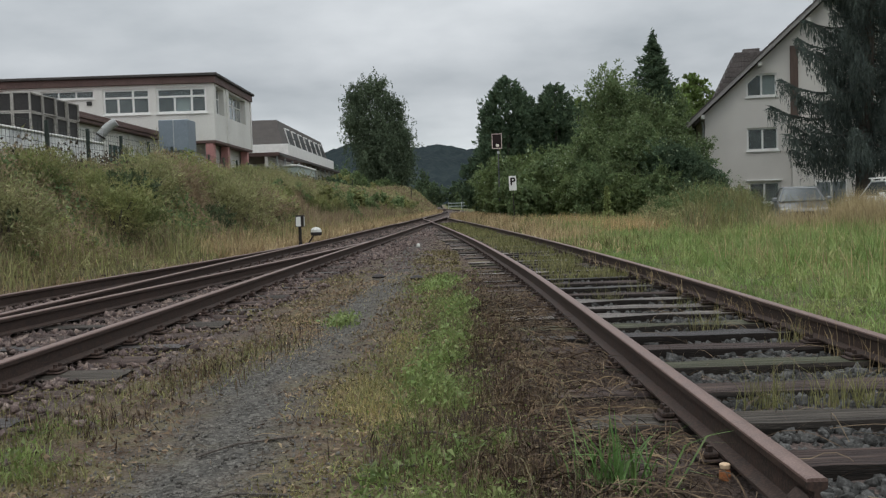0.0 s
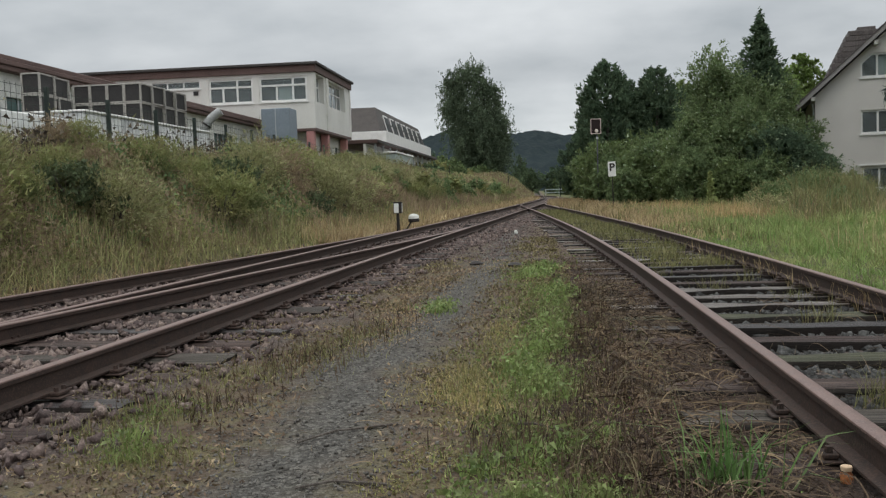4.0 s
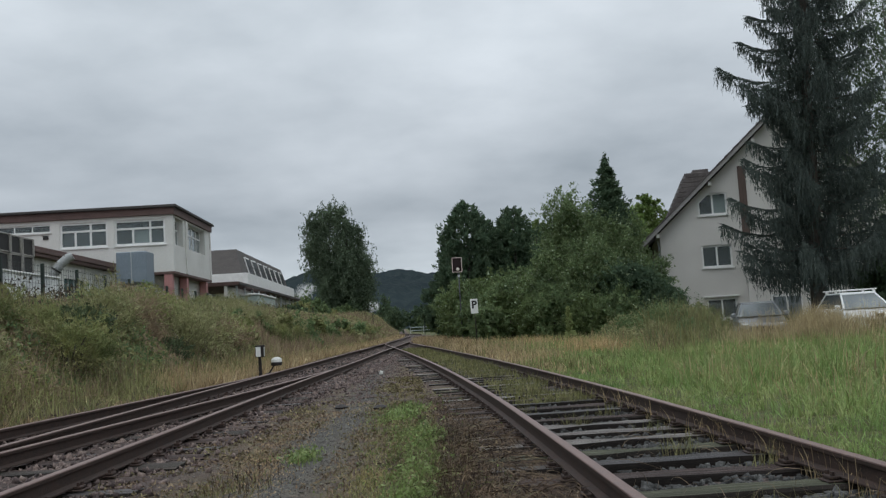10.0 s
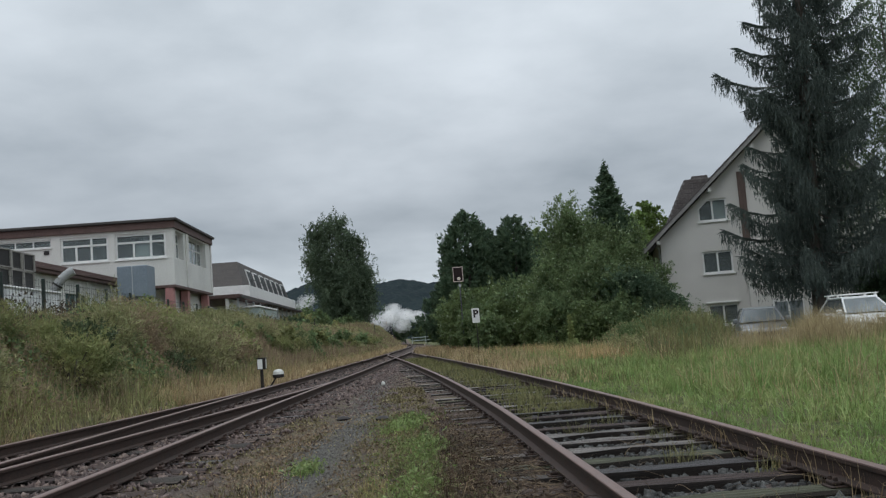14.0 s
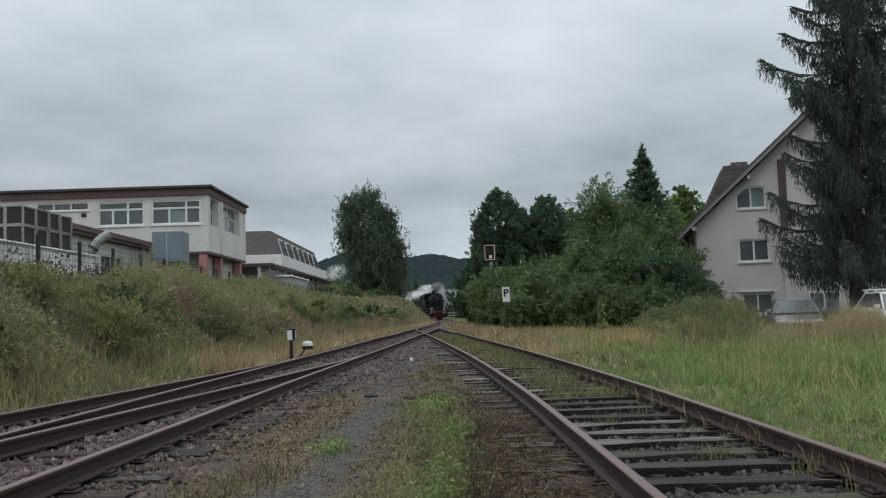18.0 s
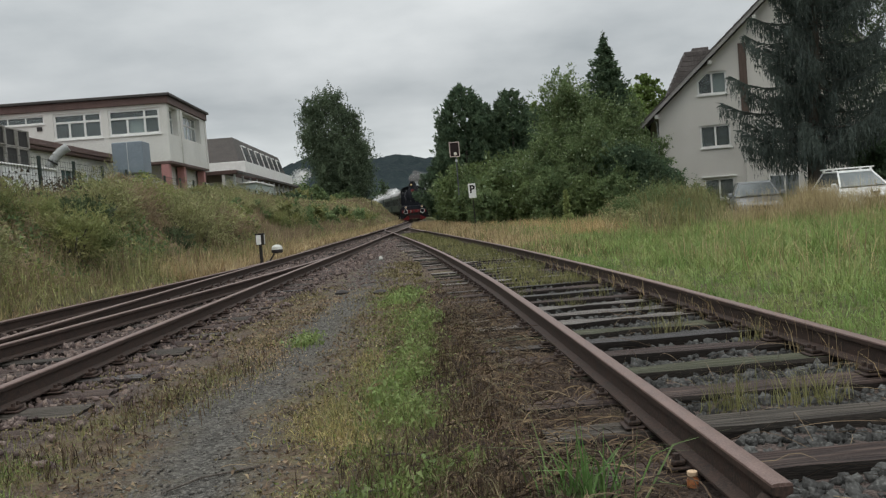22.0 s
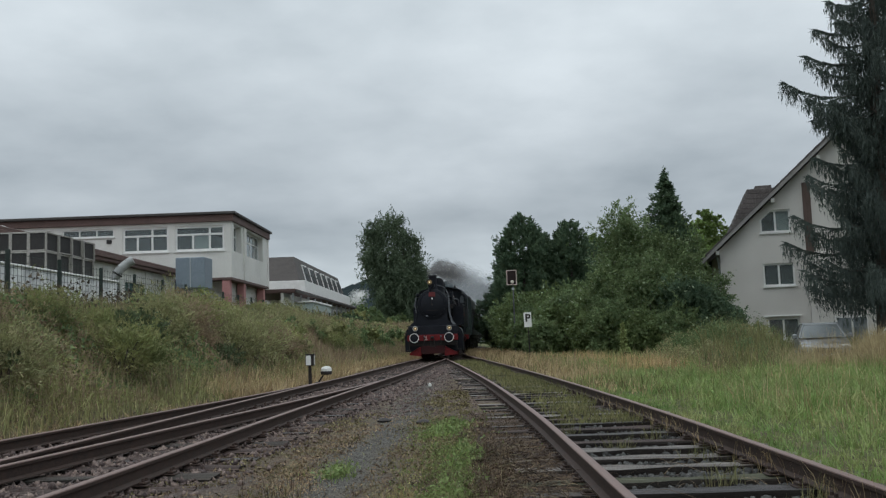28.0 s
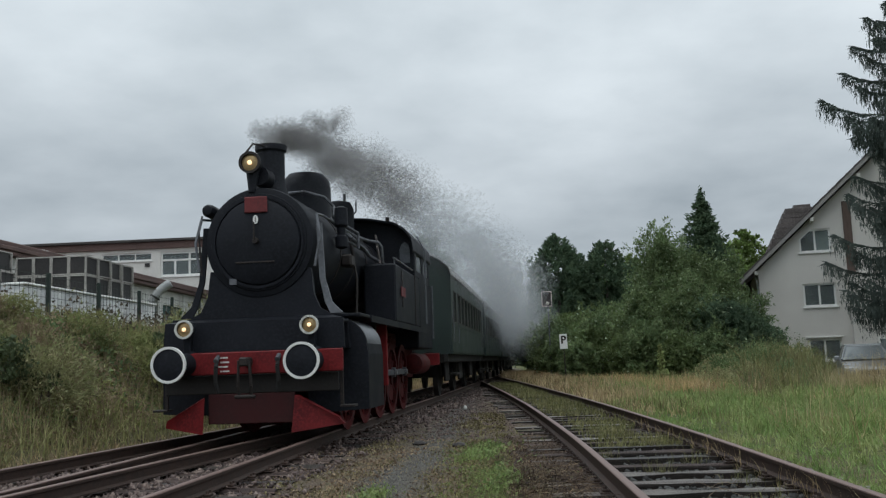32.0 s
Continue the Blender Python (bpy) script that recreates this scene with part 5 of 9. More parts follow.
    x, y = patchy(1500, [(0.22, 3.4, 0.10, 0.15), (0.05, 4.2, 0.14, 0.25), (0.32, 4.75, 0.12, 0.4), (-0.15, 3.8, 0.14, 0.2), (0.2, 6.2, 0.1, 0.5)])
    blades("withered_stems", x, y, rng.uniform(0.04, 0.15, len(x)), 0.0045 + 0.0003 * y, DEADBROWN, "dark withered weed stems by the path", lean=0.5)
    x, y = patchy(1600, [(-1.17, 7.0, 0.13, 0.25), (-1.15, 7.5, 0.10, 0.25), (-1.3, 6.6, 0.12, 0.2)])
    blades("orange_tufts", x, y, rng.uniform(0.01, 0.05, len(x)), 0.004 + 0.0005 * y, MATS["rusty_dry_grass"], "orange withered grass by the ballast", lean=2.0)
    # low bright grass in patches
    x, y = patchy(2300, [(0.0, 6.4, 0.16, 0.35), (-0.11, 5.25, 0.13, 0.25), (-0.26, 11.3, 0.12, 0.5), (0.11, 12.4, 0.14, 0.6), (-0.08, 3.66, 0.09, 0.09), (-0.26, 3.5, 0.08, 0.07), (-1.05, 8.5, 0.10, 0.2), (-1.86, 3.95, 0.14, 0.12), (0.02, 8.8, 0.12, 0.5)])
    blades("bright_turf", x, y, rng.uniform(0.015, 0.075, len(x)), 0.004 + 0.0006 * y, mat("bright_turf_blades", (0.235, 0.315, 0.095), (0.125, 0.185, 0.055), 0.7, 0, 2, 10, 0, (0.33, 0.36, 0.15), island=0.4, trans=0.35), "low bright green grass in patches by the path", lean=1.0)
    # bold leafy clumps that stand out of the strip, with yellow-green and brown ones between
    r = np.random.default_rng(83)
    bold = [(-0.05, 6.1, 0.11), (0.03, 6.35, 0.09), (-0.12, 5.85, 0.08), (-0.15, 5.35, 0.12), (-0.03, 5.2, 0.09), (-0.22, 5.55, 0.07), (-0.26, 3.46, 0.06), (-0.08, 3.6, 0.08), (0.09, 3.88, 0.07), (0.23, 3.9, 0.06), (-0.04, 11.75, 0.16), (-0.15, 11.3, 0.14), (0.05, 12.3, 0.14), (0.25, 9.17, 0.10), (0.1, 8.6, 0.10), (0.16, 9.9, 0.12), (0.02, 7.4, 0.08), (0.12, 7.0, 0.08), (-0.95, 8.35, 0.10), (-1.9, 3.95, 0.08), (-0.12, 3.05, 0.05), (0.06, 4.75, 0.07), (-0.34, 3.2, 0.05)]
    c = np.array(bold)
    i = r.choice(len(c), 2700, p=c[:, 2] ** 1.5 / (c[:, 2] ** 1.5).sum())
    x, y = c[i, 0] + r.normal(0, 0.6, len(i)) * c[i, 2], c[i, 1] + r.normal(0, 0.9, len(i)) * c[i, 2] * np.maximum(1, c[i, 1] / 6)
    blades("clump_grass", x, y, r.uniform(0.03, 0.10, len(x)) * (0.8 + 4.0 * c[i, 2]), 0.006 + 0.0007 * y, MATS["bright_turf_blades"], "bold bright green grass clumps by the path", lean=0.75)
    i = r.choice(len(c), 1700, p=c[:, 2] ** 1.5 / (c[:, 2] ** 1.5).sum())
    x, y = c[i, 0] + r.normal(0, 0.65, len(i)) * c[i, 2], c[i, 1] + r.normal(0, 1.0, len(i)) * c[i, 2] * np.maximum(1, c[i, 1] / 6)
    leaves("clump_leaves", np.stack([x, y, ground_z(x, y) + (0.35 + 4.5 * c[i, 2]) * 0.12 * r.random(len(x))], 1), 0.014 + 0.0011 * y, mat("bright_broad_leaves", (0.195, 0.265, 0.085), (0.10, 0.145, 0.048), 0.6, 0, 3, 14, 0, (0.29, 0.33, 0.14), island=0.4, trans=0.35), label="broad bright leaves of low weed clumps", category="weeds", kind="stuff", aspect=2.4)
    x, y = patchy(3000, [(-0.46, 5.0, 0.13, 0.22), (-0.38, 4.6, 0.10, 0.15), (-0.48, 3.65, 0.10, 0.10), (-0.30, 4.1, 0.10, 0.12), (-0.35, 6.6, 0.10, 0.35), (-0.25, 8.2, 0.08, 0.4), (-0.1, 10.3, 0.10, 0.4), (-0.62, 3.3, 0.08, 0.08)])
    blades("yellow_turf", x, y, rng.uniform(0.015, 0.06, len(x)), 0.004 + 0.0006 * y, mat("yellow_turf_blades", (0.33, 0.31, 0.115), (0.20, 0.20, 0.07), 0.8, 0, 2, 10, 0, (0.43, 0.38, 0.18), island=0.4, trans=0.3), "pale yellow-green turf patches by the path", lean=1.2)
    # tan grass fringe between the siding and the bushes
    n = 15000
    y = rng.uniform(24, 56, n)
    x = np.interp(y, [27, 29, 33.5, 40, 46.5, 56], [5.5, 5.5, 5.15, 4.6, 3.7, 2.8]) + rng.normal(0, 0.4, n) - 0.1
    k = (vnoise(x, y, 1.6, 52) > 0.30) & (x > right_x(y) + 1.0)
    x, y = x[k], y[k]
    blades("tan_fringe", x, y, rng.uniform(0.12, 0.62, len(x)), 0.006 + 0.0005 * y, mat("tan_fringe_grass", (0.50, 0.355, 0.18), (0.33, 0.22, 0.11), 0.9, 0, 0.8, 4, 0, (0.54, 0.41, 0.23), island=0.4, trans=0.25), "tan dry grass fringe below the bushes", lean=0.6)
    # dry stalks lying in loops over the litter, some of them long and pale
    n = 230
    x, y = rng.normal(0.62, 0.26, n), 2.5 + 8 * rng.random(n) ** 1.3
    k = x < right_x(y) - 0.86
    straws("fallen_stalks", x[k], y[k], rng.uniform(0.12, 0.40, k.sum()), rng.uniform(0.005, 0.06, k.sum()), 0.0022, MATS["bleached_litter"], "pale dry stalks looped over the litter by the rail")
    n = 900
    x, y = rng.normal(0.62, 0.25, n), 2.4 + 7 * rng.random(n) ** 1.3
    k = (x < right_x(y) - 0.84) & (x > 0.3)
    straws("brown_stalks", x[k], y[k], rng.uniform(0.10, 0.34, k.sum()), rng.uniform(0.005, 0.07, k.sum()), 0.004, DEADBROWN, "brown withered stalks lying by the rail")
    x, y = rng.uniform(1.35, 2.5, 90), 3.1 + 6 * rng.random(90) ** 1.4
    straws("track_stalks", x, y, rng.uniform(0.15, 0.5, 90), rng.uniform(0.02, 0.10, 90), 0.0022, MATS["bleached_litter"], "dry stalks fallen across the sleepers")
    x, y = rng.uniform(-2.3, -0.4, 70), 2.8 + 7 * rng.random(70) ** 1.4
    straws("path_stalks", x, y, rng.uniform(0.05, 0.15, 70), rng.uniform(0.0, 0.01, 70), 0.002, MATS["bleached_litter"], "thin dry stalks strewn on the path")
    # tiny fresh leaves and dead flakes that mottle the strip
    n = 9000
    x, y = rng.normal(-0.05, 0.36, n), 2.4 + 12 * rng.random(n) ** 1.5
    k = (vnoise(x, y, 0.3, 71) > 0.60) & (x < right_x(y) - 0.9) & (x > path_x(y) + 0.34 + 0.2 * rng.random(n))
    x, y = x[k], y[k]
    leaves("clover_leaves", np.stack([x, y, ground_z(x, y) + 0.05 * rng.random(len(x)) ** 1.5], 1), 0.008 + 0.0009 * y, LUSH, label="tiny green clover and weed leaves on the soil", category="weeds", kind="stuff", aspect=1.4)
    # one bold green tuft close to the camera
    n = 95
    x, y = rng.normal(0.60, 0.075, n), rng.normal(3.28, 0.05, n)
    blades("grass_tuft", x, y, rng.uniform(0.10, 0.36, n), rng.uniform(0.006, 0.012, n), mat("bold_tuft_blades", (0.12, 0.21, 0.055), (0.075, 0.15, 0.04), 0.6, 0, 2, 12, 0, (0.17, 0.25, 0.09), island=0.35, trans=0.3), "bold green grass tuft beside the rail", lean=0.75, category="grass tuft", kind="thing")


def left_bank():
    def bank_points(n, y0, y1, power, lo=0.0, hi=1.0):
        y = y0 + (y1 - y0) * rng.random(n) ** power
        toe = bank_toe(y)
        top = np.minimum(-9.3, toe - 2.5)
        t = lo + (hi - lo) * rng.random(n)
        return toe + (top - toe) * t, y, t
    x, y, t = bank_points(13000, 6.5, 60, 1.5, -0.10, 0.36)
    k = rng.random(len(x)) < (0.25 + 0.75 * (vnoise(x, y, 0.9, 47) > 0.42)) * np.clip(1.3 - 2.2 * t, 0.15, 1)
    x, y = x[k], y[k]
    blades("bank_straw", x, y, rng.uniform(0.06, 0.30, len(x)) * (0.6 + 0.8 * vnoise(x, y, 0.7, 75)), 0.004 + 0.0006 * y, STRAW, "dry straw grass at the foot of the bank", lean=1.2)
    n = 40000
    x, y, t = bank_points(n, 6.5, 75, 1.5, -0.02, 1.0)
    blades("bank_grass", x, y, rng.uniform(0.15, 0.6, n) * (0.6 + 0.7 * vnoise(x, y, 1.4, 49)), 0.0045 + 0.0006 * y, mat("rough_bank_grass", (0.31, 0.305, 0.135), (0.18, 0.195, 0.082), 0.85, 0, 0.5, 3, 0, (0.31, 0.265, 0.14), island=0.45, trans=0.25), "rough olive grass on the bank", lean=0.8)

    def lumps(x, y, t):
        hill = 0.6 * vnoise(x, y, 1.9, 41) + 0.4 * vnoise(x, y, 0.8, 42)
        return (0.05 + 1.05 * hill ** 1.7) * np.clip(t * 2.0, 0.25, 1) * np.where(t > 0.7, np.interp(y, [0, 24, 32], [0.38, 0.46, 0.75]), 1.0) + 0.55 * np.exp(-((y - 30.5) / 3.2) ** 2 - ((x + 8.6) / 1.2) ** 2)
    n = 90000
    x, y, t = bank_points(n, 7, 80, 1.5, 0.12, 1.08)
    z = ground_z(x, y) + lumps(x, y, t) * rng.random(n) ** 0.6
    leaves("bank_scrub", np.stack([x, y, z], 1), 0.016 + 0.0013 * y, BANKLEAF, label="dense dusty-green scrub covering the bank", category="scrub", kind="stuff", aspect=2.4)
    n = 80000
    x, y, t = bank_points(n, 7, 80, 1.5, 0.10, 1.05)
    k = vnoise(x, y, 2.6, 43) + 0.2 * rng.random(n) > 0.56
    x, y, t = x[k], y[k], t[k]
    z = ground_z(x, y) + lumps(x, y, t) * 1.08 * rng.random(len(x)) ** 0.5
    leaves("bank_brown_scrub", np.stack([x, y, z], 1), 0.014 + 0.0013 * y, BANKBROWN, label="brown withered scrub on the bank", category="scrub", kind="stuff", aspect=3.0)
    n = 50000
    x, y, t = bank_points(n, 7, 60, 1.4, 0.2, 1.0)
    k = vnoise(x, y, 1.9, 44) > 0.56
    x, y, t = x[k], y[k], t[k]
    z = ground_z(x, y) + lumps(x, y, t) * 1.05 * rng.random(len(x)) ** 0.5
    leaves("bank_bramble", np.stack([x, y, z], 1), 0.030 + 0.0019 * y, SHRUBLEAF, label="dark green bramble patches on the bank", category="bramble", kind="stuff")
    x, y, t = bank_points(9000, 7, 50, 1.3, 0.10, 1.05)
    blades("bank_stalks", x, y, rng.uniform(0.3, 0.75, len(x)), 0.004 + 0.0005 * y, BANKBROWN, "tall brown weed stalks on the bank", lean=0.35)
    # clumps of bramble, mugwort and goldenrod, each a plant of its own
    olive = mat("grey_olive_leaves", (0.31, 0.31, 0.145), (0.175, 0.185, 0.09), 0.85, 0, 0.5, 4, 0, (0.36, 0.32, 0.185), island=0.35, trans=0.3)
    # the first kind's leaf colour is darkened to put shadow patches on the bank
    kinds = [shrub("bank_bramble", "green bramble mound on the bank, leaves darkened as shadow", -7, 20, 0.75, (0.85, 0.8), mat("shadow_bramble_leaves", (0.10, 0.13, 0.065), (0.055, 0.075, 0.04), 0.75, 0, 0.6, 4, 0, (0.13, 0.16, 0.08), island=0.35, trans=0.3, spec=0.2), 3400, 0.052, 501, group="bank clumps", category="bramble", lift=0.35),
             shrub("bank_mugwort", "feathery grey-olive mugwort clump on the bank", -7, 22, 1.1, (0.6, 0.6), olive, 4600, 0.026, 502, group="bank clumps", category="weeds", aspect=4.5, ragged=0.7, lift=0.45),
             shrub("bank_weeds", "brown withered weed clump on the bank", -7, 24, 0.95, (0.7, 0.7), BANKBROWN, 4200, 0.024, 503, group="bank clumps", category="weeds", aspect=5.0, ragged=0.75, lift=0.4),
             shrub("bank_goldenrod", "dusty yellow-green goldenrod clump on the bank", -7, 26, 0.9, (0.7, 0.65), BANKLEAF, 4400, 0.028, 504, group="bank clumps", category="weeds", aspect=4.0, ragged=0.6, lift=0.45),
             shrub("bank_bramble", "low leafy green bramble on the bank", -7, 28, 0.5, (0.6, 0.6), BUSHLEAF, 2200, 0.05, 505, group="bank clumps", category="bramble", lift=0.4)]
    r = random.Random(77)
    for k in range(88):
        y = 8.5 + 44 * r.random() ** 1.25
        u = r.random()
        toe = float(bank_toe(y))
        x = toe + (min(-8.9, toe - 2.4) - toe) * (0.30 + 0.70 * u)
        which = r.choices(range(5), (2.6, 3.6, 3.0, 3.6, 1.2))[0]
        big = r.uniform(0.6, 1.15) * (0.9 if u < 0.6 else (0.62 if y < 24 else 0.68))
        m = pose(x, y, float(ground_z(x, y)) - 0.05, 0, 0, r.uniform(0, 360)) @ Matrix.Diagonal((big * r.uniform(0.9, 1.3), big, big, 1))
        copy_thing(kinds[which], m)
    # dark withered burdock along the fence
    c = rng.uniform(9, 30, 60)
    n = 3600
    i = rng.integers(0, 60, n)
    y = c[i] + rng.normal(0, 0.28, n)
    x = -8.9 + 0.5 * (vnoise(y, y, 3, 48) - 0.5) + rng.normal(0, 0.25, n)
    hh = rng.random(n) * (0.2 + 0.65 * rng.random(60)[i])
    leaves("withered_burdock", np.stack([x, y, ground_z(x, y) + hh], 1), 0.07, mat("withered_dark_leaves", (0.075, 0.06, 0.042), (0.045, 0.036, 0.027), 0.9, 0, 2, 10, 0, (0.11, 0.085, 0.06), island=0.5), label="withered dark burdock plants along the fence", category="weeds", kind="stuff")
    # tan strip along the far part of the main track
    n = 17000
    y = 20 + 95 * rng.random(n) ** 1.3
    x = bank_toe(y) + 0.5 - (0.8 + 0.02 * y) * rng.random(n)
    blades("tan_verge", x, y, rng.uniform(0.15, 0.5, n), 0.006 + 0.0006 * y, STRAW, "dry tan grass along the main track", lean=0.6)
    n = 13000
    y = 38 + 85 * rng.random(n)
    x = bank_toe(y) - 0.2 - 6.0 * rng.random(n) ** 1.1
    blades("far_bank_weeds", x, y, rng.uniform(0.25, 0.95, n) * (0.4 + 0.9 * vnoise(x, y, 2.5, 50)), 0.012 + 0.0003 * y, MATS["rough_bank_grass"], "tall uneven weeds on the far bank", lean=0.5, category="weeds")
    n = 22000
    y = 34 + 80 * rng.random(n)
    x = bank_toe(y) - 0.2 - 5.5 * rng.random(n) ** 1.1
    k = vnoise(x, y, 3.0, 51) > 0.30
    x, y = x[k], y[k]
    blades("far_brown_weeds", x, y, rng.uniform(0.3, 1.0, len(x)), 0.012 + 0.0003 * y, BANKBROWN, "withered brown weeds on the far bank", lean=0.4, category="weeds")
    n = 70000
    y = 60 + 110 * rng.random(n)
    x = bank_toe(y) - 0.3 - 7.5 * rng.random(n) ** 1.2
    z = ground_z(x, y) + 0.9 * rng.random(n) * vnoise(x, y, 4, 46)
    leaves("far_bank_scrub", np.stack([x, y, z], 1), 0.14, MATS["grey_olive_leaves"], label="dusty scrub on the far bank", category="scrub", kind="stuff")


def spruce(name, x, y, height, reach, seed, label):
    """A spruce with long sagging limbs and thick curtains of hanging twigs."""
    r = random.Random(seed)
    z0 = float(ground_z(x, y))
    t = thing(name, label, "tree", (x, y, z0))
    g = Geo()
    top = Vector((1.1, 0, height))
    g.tube((-0.15, 0, -0.2), (0.25, 0, height * 0.5), 0.30, 0.18, 10).tube((0.25, 0, height * 0.5), top, 0.18, 0.02, 8)
    part("trunk", g, BARK, t)
    # limbs: height, direction in degrees (180 points to the track's side), length; the bold ones first
    bold = [(10.0, 186, 3.7), (11.2, 176, 2.6), (8.9, 200, 2.9), (5.1, 184, 3.3), (4.2, 172, 3.4), (3.1, 190, 3.1), (2.6, 176, 2.6), (6.2, 192, 2.7), (7.4, 170, 2.3), (2.9, 240, 3.0), (3.4, 290, 2.8), (5.8, 350, 2.6), (8.2, 10, 2.4), (4.4, 330, 3.0)]
    limbs = [(z, a, ln, 0.12) for z, a, ln in bold]
    zz, a = 2.6, 0.0
    while zz < height - 0.3:
        f = (zz - 2.3) / (height - 2.3)
        ln = reach * min(1.0, 1.6 * (1 - f)) ** 0.8 * r.uniform(0.35, 1.05) + 0.15
        limbs.append((zz, a, ln, r.uniform(0.10, 0.32)))
        a += 137.5 + r.uniform(-25, 25)
        zz += r.uniform(0.05, 0.12)
    for zz, a, ln, sag in limbs:
        V, L, S = [], [], []
        limb = Geo()
        f = min(1.0, zz / height)
        d = Vector((math.cos(radians(a)), math.sin(radians(a)), 0))
        side = d.cross(Vector((0, 0, 1)))
        o = Vector((-0.15, 0, 0)).lerp(top, f)
        o.z = zz
        pts = [o + d * ln * q + Vector((0, 0, -sag * ln * math.sin(q * 2.3) + 0.16 * ln * q**3)) for q in (0, 0.2, 0.4, 0.6, 0.8, 1.0)]
        for s in range(5):
            limb.tube(pts[s], pts[s + 1], 0.036 * (1 - s / 5.5), 0.036 * (1 - (s + 1) / 5.5), 5, False)
        for c in range(int(88 * ln) + 8):
            q = 0.05 + 0.95 * r.random() ** 0.75
            i = min(4, int(q * 5))
            p = pts[i].lerp(pts[i + 1], q * 5 - i)
            wide = 0.24 * ln * (1.08 - q) ** 0.6 * min(1, 3 * q)
            out = side * r.uniform(-1, 1) * wide + d * r.uniform(0.0, 0.18)
            p1 = p + out + Vector((0, 0, -0.2 * out.length))
            drop = r.uniform(0.15, 1.15) * (0.65 + 0.55 * (1 - f)) * (1.25 - 0.80 * q)
            w = r.uniform(0.013, 0.027)
            tip = p1 + d * r.uniform(-0.05, 0.14) + side * r.uniform(-0.10, 0.10) - Vector((0, 0, drop))
            for m in range(3 + int(3.5 * drop)):
                u = r.random()
                hang = p1.lerp(tip, u)
                e = Vector((r.uniform(-1, 1), r.uniform(-1, 1), r.uniform(-0.3, 0.3)))
                b = len(V)
                V.extend([hang - e * w, hang + e * w, hang + Vector((e.y, -e.x, 0)) * r.uniform(0.02, 0.11) - Vector((0, 0, r.uniform(0.08, 0.24)))])
                L.extend([b, b + 1, b + 2])
                S.append(3)
            if c % 2:
                up = Vector((0, 0, 1)) * w * 1.4
                b = len(V)
                V.extend([p - up, p + up, p1 + d * r.uniform(0.06, 0.26) + Vector((0, 0, r.uniform(-0.08, 0.10)))])
                L.extend([b, b + 1, b + 2])
                S.append(3)
        br = part("branch", limb, BARK, t)
        ob = new("needles", fast_mesh("needles", np.array([tuple(p) for p in V]), np.array(S), np.array(L), NEEDLE))
        ob.parent = br
    return t


